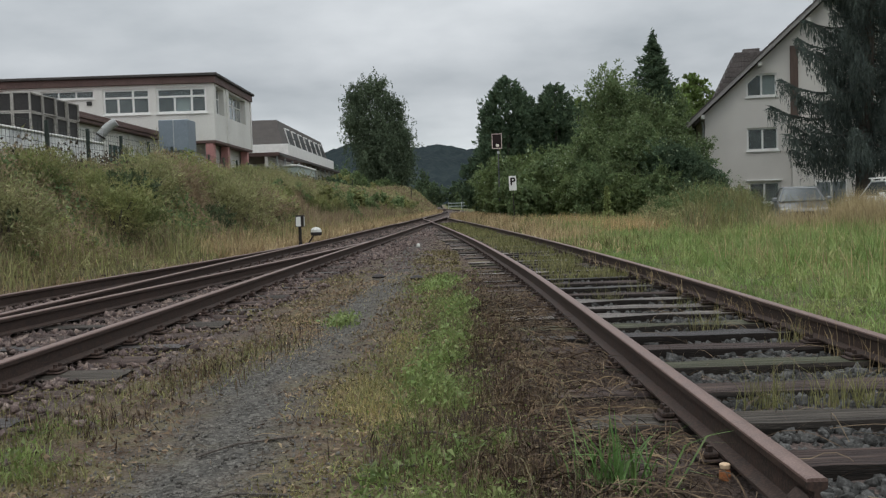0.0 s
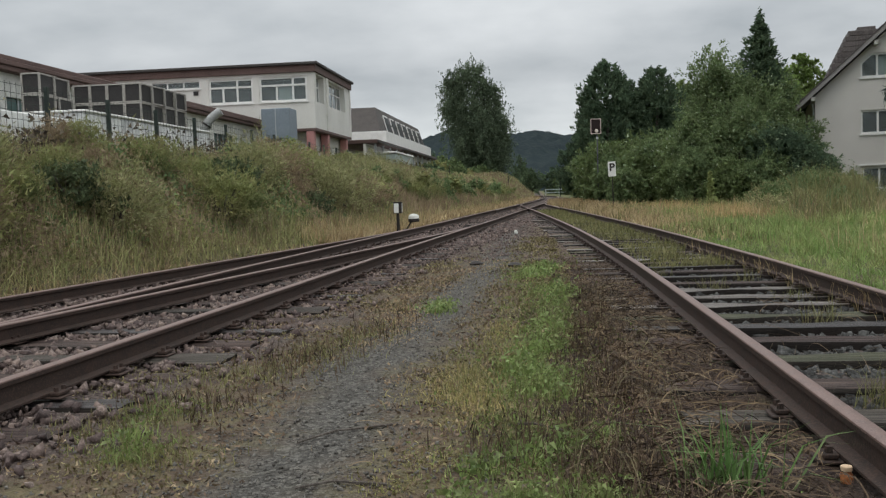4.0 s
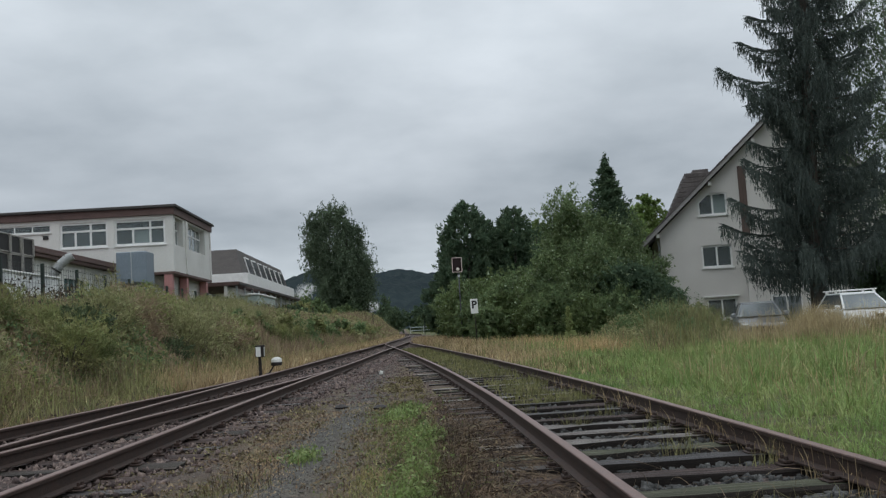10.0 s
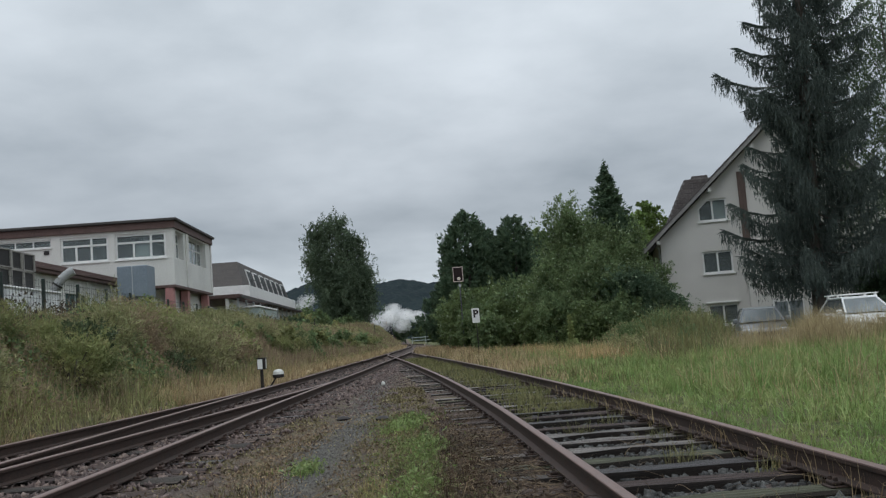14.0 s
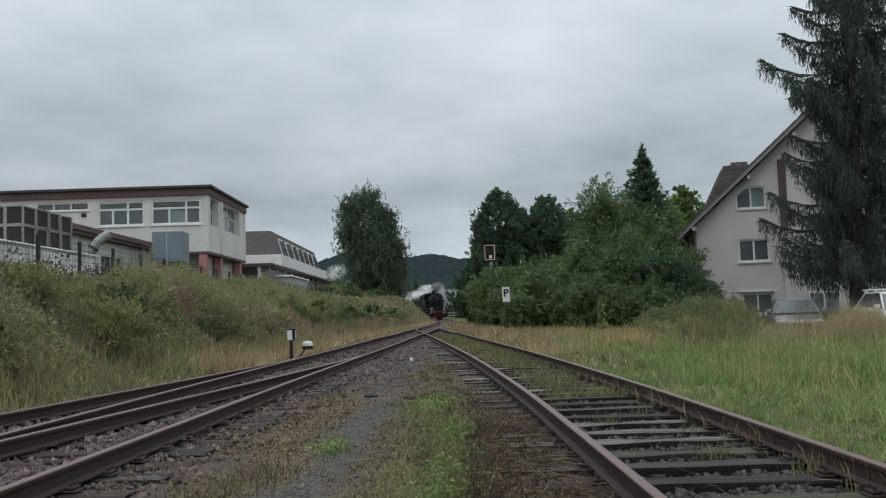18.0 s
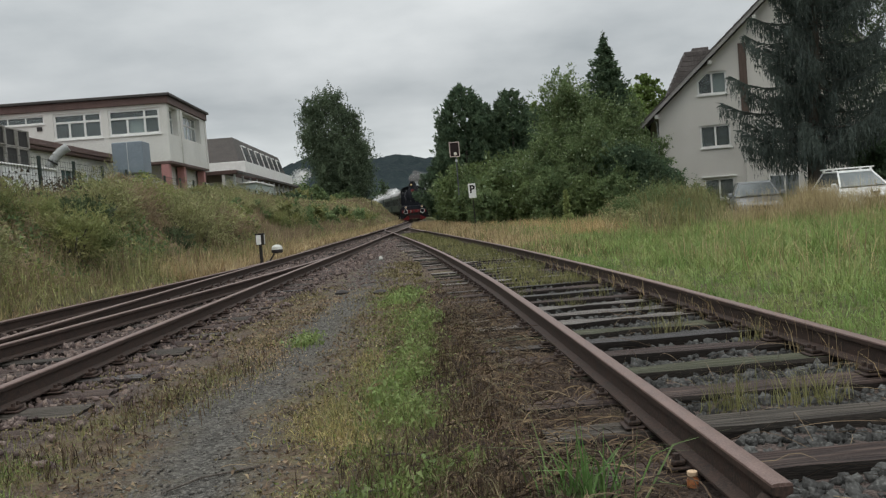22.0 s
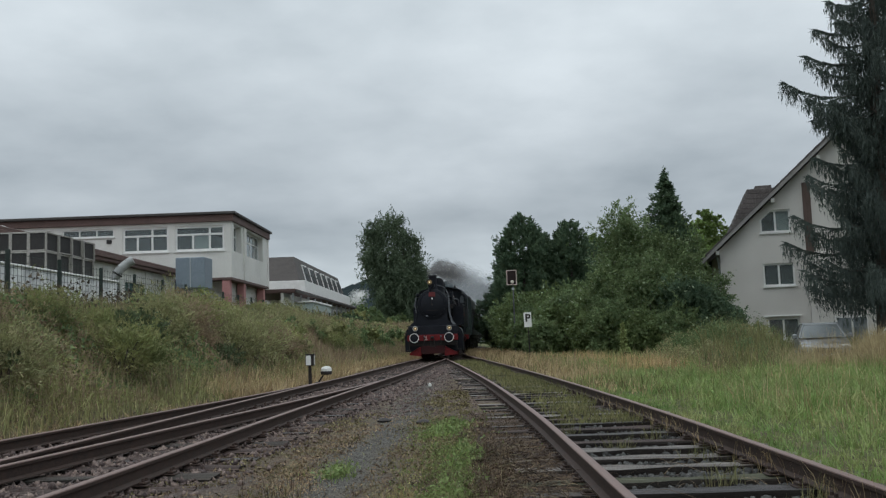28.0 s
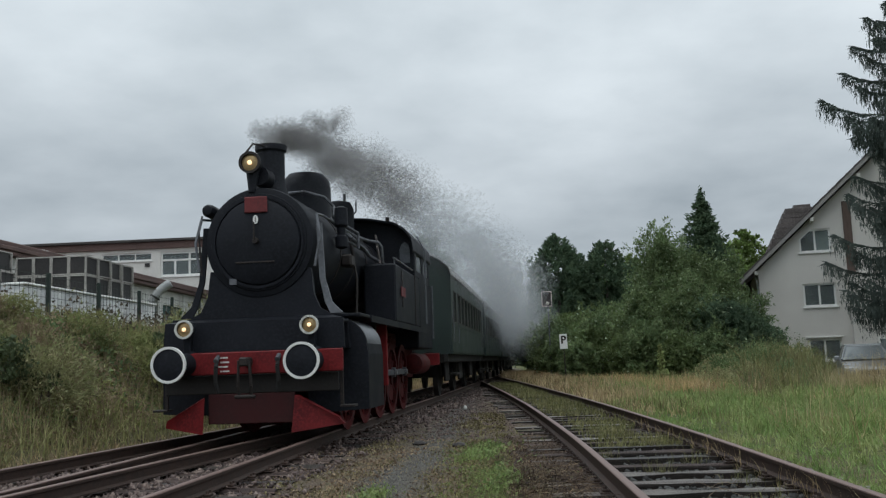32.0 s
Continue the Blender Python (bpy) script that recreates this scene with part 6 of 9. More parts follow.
def trees():
    # the tall birch left of the line
    t = thing("birch_tree", "tall dark green birch with a full hanging crown", "tree", (-7.4, 110, 2.2))
    g = Geo()
    for dx, hh in ((-2.2, 11.6), (-0.3, 12.2), (1.3, 11.4), (2.6, 9.0)):
        g.tube((dx * 0.12, 0, -0.2), (dx * 0.6, 0, hh * 0.5), 0.24, 0.15, 8).tube((dx * 0.6, 0, hh * 0.5), (dx, 0, hh), 0.15, 0.03, 7)
    part("trunk", g, BARK, t)
    lobes = ((-3.1, 10.4, 0.9), (-2.7, 12.2, 0.7), (-1.6, 11.6, 1.0), (-1.3, 13.0, 0.6), (-0.3, 12.6, 0.9), (0.5, 13.0, 0.6), (0.9, 11.4, 1.0), (2.3, 10.6, 0.7), (2.4, 8.9, 1.0), (3.2, 7.0, 0.8), (2.6, 6.0, 1.3), (3.3, 4.4, 0.9), (0.5, 9.4, 1.5), (-2.2, 9.2, 1.2), (-3.3, 8.6, 0.7), (-2.6, 7.0, 1.0), (-0.8, 7.0, 1.6), (1.0, 6.4, 1.5), (1.4, 4.4, 1.6), (2.9, 2.8, 1.1), (-1.3, 4.8, 1.3), (-0.8, 2.8, 1.3), (0.9, 2.0, 1.5))
    cs = [(dx, 0.8 * math.sin(5 * dx + z), z) for dx, z, s in lobes]
    leaves("crown", twig_points(cs, [(s * 0.78, s, s * 1.0) for dx, z, s in lobes], 30000, 24, 0.8, 0.09), 0.15, BIRCHLEAF, t, droop=1.2)
    roots = twig_points(cs, [(s * 0.85, s, s * 1.05) for dx, z, s in lobes], 2600, 4, 0.9, 0.15)
    strands("hanging_foliage", roots, rng.uniform(0.5, 2.0, len(roots)), 13, 0.13, BIRCHLEAF, t)
    # conifer hedge behind the signal
    for x, y, h, w, s, c in ((4.5, 60, 9.2, 3.0, 12, 38000), (7.7, 60.5, 8.75, 2.7, 14, 30000), (6.1, 62, 8.0, 2.6, 13, 18000), (9.6, 63, 7.6, 2.3, 15, 12000), (3.9, 63, 6.6, 2.0, 11, 14000)):
        conifer("conifer_tree", "dense dark green conifer in a tall hedge", x, y, h, w, THUJA, c, 0.12, s, power=0.62, rise=0.9)
    # bright broadleaf crowns that look over the hedge
    for x, y, h, w, s in ((10.2, 67, 8.6, 2.4, 43), (8.3, 66.5, 8.2, 1.6, 47), (15.4, 56, 8.9, 2.6, 42), (13.6, 56, 8.6, 2.3, 46), (14.4, 54, 7.4, 2.2, 48)):
        broadleaf("maple_tree", "bright green broadleaf tree behind the shrubs", x, y, h, w, 0.2, MAPLELEAF, 17000, 0.16, lobes=60, seed=s, reach=0.5)
    # tangled bushes beside the signal
    for x, y, h, w, s, m in ((3.65, 55, 3.2, 1.3, 21, SHRUBLEAF), (5.0, 52, 3.3, 1.5, 22, BUSHLEAF), (6.9, 51, 3.5, 1.6, 23, SHRUBLEAF), (3.8, 49.5, 2.9, 1.3, 24, BUSHLEAF), (5.6, 47, 2.8, 1.3, 25, SHRUBLEAF), (3.4, 58.5, 3.2, 1.1, 26, SHRUBLEAF), (7.2, 46, 3.2, 1.4, 27, BUSHLEAF), (3.75, 45.4, 2.2, 1.0, 28, SHRUBLEAF), (5.0, 43.2, 2.3, 1.0, 29, BUSHLEAF), (4.0, 41.6, 1.5, 0.7, 30, SHRUBLEAF)):
        shrub("bush", "tangled green bush beside the signal", x, y, h, (w, w), m, int(5200 * w * h ** 0.5), 0.10, s, pale=0.02, category="bush", group="signal bushes", ragged=0.34)
    # the large loose shrubs in front of the house
    for x, y, h, w, s, c in ((7.75, 41.3, 6.2, 1.25, 31, 30000), (9.2, 41.8, 5.7, 1.4, 32, 26000), (6.75, 40.6, 4.0, 0.95, 33, 16000), (10.5, 41.6, 5.0, 1.1, 34, 18000), (8.3, 39.6, 4.0, 1.45, 37, 22000), (11.2, 40.3, 3.4, 0.9, 35, 10000)):
        shrub("shrub", "tall loose shrub with small grey-green leaves", x, y, h, (w, w), SHRUBLEAF, c, 0.068, s, pale=0.06, group="tall shrubs", lift=0.48, ragged=0.36)
    for x, y, h, w, s, m in ((9.9, 38.2, 2.9, 1.35, 38, THUJA), (10.9, 37.4, 2.1, 1.0, 39, THUJA), (8.9, 37.4, 1.9, 1.0, 40, SHRUBLEAF), (6.6, 38.6, 2.3, 1.0, 42, SHRUBLEAF), (7.7, 37.7, 1.7, 0.9, 44, BUSHLEAF), (5.8, 39.8, 1.9, 0.8, 49, BUSHLEAF)):
        shrub("low_shrub", "low rounded dark shrub in front of taller ones", x, y, h, (w, w), m, int(7500 * w * h ** 0.5), 0.075, s, pale=0.01, group="low shrubs", ragged=0.28, lift=0.45)
    conifer("young_conifer", "slim dark conifer standing above the shrubs", 10.15, 43, 8.75, 3.5, THUJA, 13000, 0.085, 41, base=0.5, power=1.05, tiers=0.85, rise=0.12)
    spruce("spruce_tree", 15.65, 33.5, 22.0, 2.45, 3, "tall dark spruce with drooping curtain branches")
    # a second tree at the edge of the plot, with thin hanging twigs
    t = broadleaf("weeping_birch", "tall birch with thin hanging twigs", 20.6, 36, 15, 3.2, 0.2, BIRCHLEAF, 9000, 0.085, lobes=36, droop=2.0, seed=44, shape="column", base=0.15, reach=0.7)
    a, u = rng.uniform(0, 6.28, 1500), rng.random(1500)
    roots = np.stack([np.cos(a) * 3.4 * u ** 0.5, np.sin(a) * 3.4 * u ** 0.5, rng.uniform(4.0, 14.5, 1500)], 1)
    strands("hanging_foliage", roots, rng.uniform(0.5, 1.9, len(roots)), 12, 0.075, BIRCHLEAF, t, 0.2)
    broadleaf("bush", "dark evergreen bush beside the parked car", 18.6, 34.5, 3.6, 1.6, 0.08, THUJA, 12000, 0.1, lobes=30, seed=45, category="bush", base=0.05)
    # the hedges where the line disappears
    far = ((-9.5, 128, 5.2, 3.0), (-11.0, 152, 5.0, 3.0), (5.4, 178, 4.4, 2.6), (9.0, 172, 5.2, 3.2), (-14, 136, 3.8, 3.0), (-15.5, 118, 3.6, 2.6), (8.2, 104, 5.0, 2.6), (6.5, 84, 4.0, 1.8), (7.4, 78, 5.5, 2.0), (7.6, 128, 4.0, 2.6), (8.4, 150, 4.6, 3.0), (-20, 150, 7, 4.5), (11, 190, 6.5, 4), (3.0, 204, 5.0, 3.2), (-9.5, 120, 3.0, 1.8), (6.4, 138, 3.6, 2.0), (5.6, 152, 3.4, 2.0), (4.6, 166, 3.2, 2.0), (-1.5, 204, 5.6, 3.4), (-5.0, 212, 7.0, 4.0), (6.5, 198, 6.0, 3.6), (9.2, 118, 4.6, 2.4), (7.2, 92, 3.6, 1.6), (5.6, 70, 2.6, 1.0), (-11.5, 162, 4.0, 2.6), (-4.2, 224, 10.0, 2.7), (6.0, 112, 2.6, 1.4), (5.2, 98, 2.2, 1.2))
    for k, (x, y, h, w) in enumerate(far):
        broadleaf("far_tree", "dark green hedge tree where the line curves away", x, y, h, w, 0.12, FARLEAF if k % 4 else BUSHLEAF, 5200, 0.26, lobes=26, seed=51 + k, base=0.03, reach=0.55)
    # scrub on the crest of the far bank
    r = random.Random(31)
    for k in range(14):
        y = 62 + 4.6 * k + r.uniform(-1.5, 1.5)
        shrub("crest_shrub", "uneven scrub on the crest of the far bank", float(np.interp(y, [60, 85, 105, 150], [-9.4, -9.2, -5.6, -4.8])) - r.uniform(0.0, 1.8), y, r.uniform(0.9, 2.2) * (0.45 if y < 82 else 1.0), (r.uniform(0.9, 1.7), 1.2), (SHRUBLEAF, FARLEAF, BANKLEAF)[k % 3], 2600, 0.17, 400 + k, group="crest scrub", ragged=0.45)
    # low bushes over the far part of the bank
    r = random.Random(9)
    for k in range(16):
        y = 34 + 3.4 * k + r.uniform(-1.5, 1.5)
        broadleaf("bank_bush", "low scrubby bush on the grassy bank", float(bank_toe(y)) - r.uniform(1.4, 3.2), y, r.uniform(0.6, 1.25), r.uniform(0.7, 1.3), 0.03, SHRUBLEAF if k % 3 else BANKLEAF, 2400, 0.13, lobes=16, seed=200 + k, category="bush", base=0.02, reach=0.6, group="bank bushes")


def hill():
    """The wooded ridge across the valley, lumpy with tree crowns."""
    az = np.radians(np.linspace(-40, 40, 260))
    crest = np.interp(np.degrees(az), [-40, -20, -9, -6.9, -5.3, -3.5, -1.6, 0, 1.8, 6, 15, 40], [1.5, 2.2, 2.9, 3.55, 4.12, 3.9, 3.62, 3.66, 3.48, 3.4, 3.0, 2.0])
    rows = np.linspace(0, 1, 26)
    V = []
    for f in rows:
        dist = 820 + 500 * f
        zz = np.tan(np.radians(crest)) * 1320 * f ** 0.85 + 7.0 * (vnoise(az * 900 + 50, np.full_like(az, f * 300), 6, 61) - 0.3) * min(1, f * 4) + 5 * (vnoise(az * 900 + 9, np.full_like(az, f * 300), 2.4, 62) - 0.5) * min(1, f * 4)
        V.append(np.stack([np.sin(az) * dist, np.cos(az) * dist, zz - 2], 1))
    V.append(np.stack([np.sin(az) * 1500, np.cos(az) * 1500, 0 * az - 5], 1))
    V = np.concatenate(V)
    nx, ny = len(az), len(rows) + 1
    q = (np.arange(ny - 1)[:, None] * nx + np.arange(nx - 1)[None]).ravel()
    loops = np.stack([q, q + 1, q + nx + 1, q + nx], 1)
    m = mat("wooded_hillside", (0.024, 0.034, 0.037), (0.015, 0.022, 0.026), 0.95, 0, 0.012, 0.12, 0.6, (0.032, 0.043, 0.042), depth=3.0, spec=0.02)
    ob = new("hill", fast_mesh("hill", V, np.full(len(q), 4), loops, m, True))
    tagged(ob, "wooded hill ridge across the valley", "hill", kind="structure")


# ---- buildings ----
def wall_cells(a0, a1, z0, z1, holes):
    """The rectangles of a wall that remain round its openings."""
    A = sorted({a0, a1, *[h[0] for h in holes], *[h[1] for h in holes]})
    Z = sorted({z0, z1, *[h[2] for h in holes], *[h[3] for h in holes]})
    for i in range(len(A) - 1):
        for j in range(len(Z) - 1):
            ca, cz = (A[i] + A[i + 1]) / 2, (Z[j] + Z[j + 1]) / 2
            if not any(h[0] < ca < h[1] and h[2] < cz < h[3] for h in holes):
                yield A[i], A[i + 1], Z[j], Z[j + 1]


def wall(parent, axis, at, depth, a0, a1, z0, z1, holes, material, name="wall"):
    """A wall with openings through it: axis 'y' faces along y at y = at, 'x' faces along x at x = at."""
    g = Geo()
    for b0, b1, c0, c1 in wall_cells(a0, a1, z0, z1, holes):
        if axis == "y":
            g.box(b0, b1, at, at + depth, c0, c1)
        else:
            g.box(at - depth, at, b0, b1, c0, c1)
    return part(name, g, material, parent, smooth=0, weld=True)


def window(parent, axis, at, a0, a1, z0, z1, cols, transom=None, sill=True, bar=0.07, curtains=(), out=-1, upper=None):
    """A window in its opening: frame with mullions, panes one by one, a sill. out: which way it faces along the axis."""
    def box(g, b0, b1, d0, d1, c0, c1, c=0.008):
        if axis == "y":
            g.box(b0, b1, min(at - out * d0, at - out * d1), max(at - out * d0, at - out * d1), c0, c1, c)
        else:
            g.box(min(at - out * d0, at - out * d1), max(at - out * d0, at - out * d1), b0, b1, c0, c1, c)
    e = 0.004
    def spot(p, d, z):
        return (p, at - out * d, z) if axis == "y" else (at - out * d, p, z)
    ring = [[spot(p, d, z) for p, z in ((a0 + q, z0 + q), (a1 - q, z0 + q), (a1 - q, z1 - q), (a0 + q, z1 - q))] for q, d in ((e, 0.06), (bar, 0.06), (bar, 0.14), (e, 0.14))]
    g = Geo().add(sum(ring, []), [(4 * r + k, 4 * r + (k + 1) % 4, 4 * ((r + 1) % 4) + (k + 1) % 4, 4 * ((r + 1) % 4) + k) for r in range(4) for k in range(4)])
    w = part("window", g, WHITE, parent, smooth=0)
    xs = [a0 + bar / 2, *[a0 + (a1 - a0) * c for c in cols], a1 - bar / 2]
    over = {n for n in range(1, len(xs) - 1) if upper is None or n in upper}
    for n, x in enumerate(xs[1:-1], 1):
        g = Geo()
        box(g, x - bar / 2, x + bar / 2, 0.062, 0.138, z0 + bar, z1 - bar if n in over else z0 + (z1 - z0) * transom - bar / 2)
        part("mullion", g, WHITE, w)
    zs = [z0 + bar / 2, z1 - bar / 2]
    if transom:
        zt = z0 + (z1 - z0) * transom
        g = Geo()
        box(g, a0 + bar, a1 - bar, 0.058, 0.142, zt - bar / 2, zt + bar / 2)
        part("transom", g, WHITE, w)
        zs = [zs[0], zt, zs[1]]
    for i in range(len(xs) - 1):
        for j in range(len(zs) - 1):
            p = Geo()
            if j == 1 and i and i not in over:
                continue
            to = i + 1
            while j == 1 and to < len(xs) - 1 and to not in over:
                to += 1
            box(p, xs[i] + bar / 2, xs[to] - bar / 2, 0.095, 0.103, zs[j] + bar / 2, zs[j + 1] - bar / 2, 0)
            o = part("pane", p, PANE, w, smooth=0)
            o.visible_shadow = False
            if (i, j) in curtains:
                p = Geo()
                box(p, xs[i] + bar / 2, xs[i + 1] - bar / 2, 0.20, 0.215, zs[j] + bar / 2, zs[j + 1] - bar / 2, 0)
                part("curtain", p, CURTAIN, w, smooth=0)
    if sill:
        p = Geo()
        box(p, a0 - 0.05, a1 + 0.05, -0.07, 0.06, z0 - 0.07, z0 - 0.004)
        part("sill", p, WHITE, w)
    return w


def office_building():
    b = thing("office_building", "two-storey pale office block with a brown fascia and flat roof", "building", (0, 0, 2.2))
    b.location = (0, 0, 0)
    y0, y1, x0, x1 = 50.0, 59.6, -30.0, -12.25
    wins = [(-15.40, -12.66, 6.28, 7.66), (-18.32, -15.76, 6.28, 7.66), (-21.7, -18.8, 7.22, 7.66), (-24.6, -22.2, 6.28, 7.66), (-27.6, -25.1, 6.28, 7.66)]
    wall(b, "y", y0, 0.3, x0, x1, 4.75, 7.86, wins, PLASTER)
    side = [(50.5, 52.3, 6.24, 7.76), (53.6, 58.0, 6.24, 7.76)]
    wall(b, "x", x1, 0.3, y0 + 0.3, y1, 4.75, 7.86, side, PLASTER)
    g = Geo().box(x0, x1 - 0.3, y1 - 0.3, y1, 2.2, 7.86).box(x0, x0 + 0.3, y0 + 0.3, y1 - 0.3, 2.2, 7.86)
    g.box(x0, x1 - 0.6, y0 + 0.9, y0 + 1.2, 2.2, 4.66).box(x1 - 0.9, x1 - 0.6, y0 + 1.2, y1 - 0.3, 2.2, 4.66)
    part("back_wall", g, PLASTER, b, smooth=0)
    part("floor_slab", Geo().box(x0 + 0.01, x1 + 0.03, y0 - 0.03, y1 - 0.01, 4.60, 4.748, 0.01), FASCIA, b)
    part("inner_partition", Geo().box(x0 + 0.4, x1 - 2.6, y0 + 3.0, y0 + 3.2, 4.76, 7.84).box(x1 - 2.6, x1 - 2.5, y0 + 3.2, y1 - 0.4, 4.76, 7.84), mat("dim_interior", (0.09, 0.09, 0.088), None, 0.9), b, smooth=0)
    part("fascia", Geo().box(x0 - 0.1, x1 + 0.12, y0 - 0.14, y1 + 0.1, 7.862, 8.24, 0.01), FASCIA, b)
    part("roof", Geo().box(x0 - 0.25, x1 + 0.26, y0 - 0.28, y1 + 0.2, 8.244, 8.40, 0.03), DARKROOF, b, "dark flat roof edge")
    for n, (a0, a1, c0, c1) in enumerate(wins):
        if c0 > 7:
            window(b, "y", y0, a0, a1, c0, c1, (0.33, 0.66))
        else:
            window(b, "y", y0, a0, a1, c0, c1, ((0.36, 0.70) if n == 0 else (0.32, 0.64)), 0.66, curtains=(((1, 0),) if n == 0 else ()), bar=0.11, upper=(2,))
    window(b, "x", x1 - 0.24, 50.5, 52.3, 6.24, 7.76, (0.5,), 0.62, out=1, sill=False)
    window(b, "x", x1 - 0.24, 53.6, 58.0, 6.24, 7.76, (0.25, 0.5, 0.75), 0.62, out=1, sill=False)
    for k, (px, py) in enumerate(((-12.6, 50.2), (-12.55, 53.4), (-12.55, 58.6))):
        part("column", Geo().box(px - 0.22, px + 0.22, py - 0.2, py + 0.25, 2.1, 4.597, 0.02), PINK, b, "pink painted column")
    part("pilaster", Geo().box(x1 - 0.02, x1 + 0.07, 52.75, 53.15, 4.76, 7.85, 0.01), PLASTER, b)
    part("pilaster", Geo().box(x1 - 0.02, x1 + 0.05, 59.3, 59.62, 4.76, 7.85, 0.01), PLASTER, b)
    part("wall_vent", Geo().box(-19.2, -18.92, 49.95, 49.998, 6.84, 7.06, 0.01), CRATE, b, "small dark wall vent")


def low_hall():
    b = thing("workshop_hall", "long low workshop hall with brown roof edge and green glazing", "building")
    x, y0, y1 = -15.3, 14.0, 49.6
    holes = [(15 + 3.4 * k, 17.9 + 3.4 * k, 3.05, 4.12) for k in range(9)]
    wall(b, "x", x, 0.3, y0, y1, 2.1, 4.80, holes, DIRTYWHITE)
    part("end_wall", Geo().box(-28, x - 0.3, y0, y0 + 0.3, 2.1, 4.8).box(-28, -27.7, y0 + 0.3, y1, 2.1, 4.8), DIRTYWHITE, b, smooth=0)
    for a0, a1, c0, c1 in holes:
        g = Geo().box(x - 0.17, x - 0.12, a0, a1, c0, c1)
        w = part("window", g, GREENGLASS, b, "green tinted strip window", smooth=0)
        for k in range(5):
            yy = a0 + (a1 - a0) * k / 4
            part("glazing_bar", Geo().box(x - 0.12, x - 0.07, yy - 0.025, yy + 0.025, c0, c1, 0.005), ZINC, w)
    for k in range(10):
        yy = 14.3 + 3.4 * k
        part("pillar", Geo().box(x - 0.05, x + 0.06, yy, yy + 0.5, 2.2, 4.79, 0.01), DIRTYWHITE, b, "white wall pillar")
    g = Geo()
    for z0, z1, o in ((4.81, 4.95, 0.30), (4.955, 5.10, 0.36), (5.105, 5.24, 0.30)):
        g.box(-28.2, x + o, y0 - 0.3, y1 - 0.02, z0, z1, 0.02)
    part("roof", g, FASCIA, b, "stepped brown roof edge")
    for k, yy in enumerate((19.5, 24.0, 28.6, 33.2)):
        d = Geo().lathe([(0.95, 0), (0.93, 0.12), (0.75, 0.30), (0.4, 0.42), (0.001, 0.46)], (-16.9, yy, 5.25), "z", 20)
        part("skylight_dome", d, DIRTYWHITE, b, "white plastic skylight dome")
    part("roof_vent", Geo().tube((-16.4, 25.9, 5.24), (-16.4, 25.9, 5.62), 0.12, 0.12, 12).lathe([(0.30, 0), (0.30, 0.1), (0.05, 0.2)], (-16.4, 25.9, 5.62), "z", 16), ZINC, b)


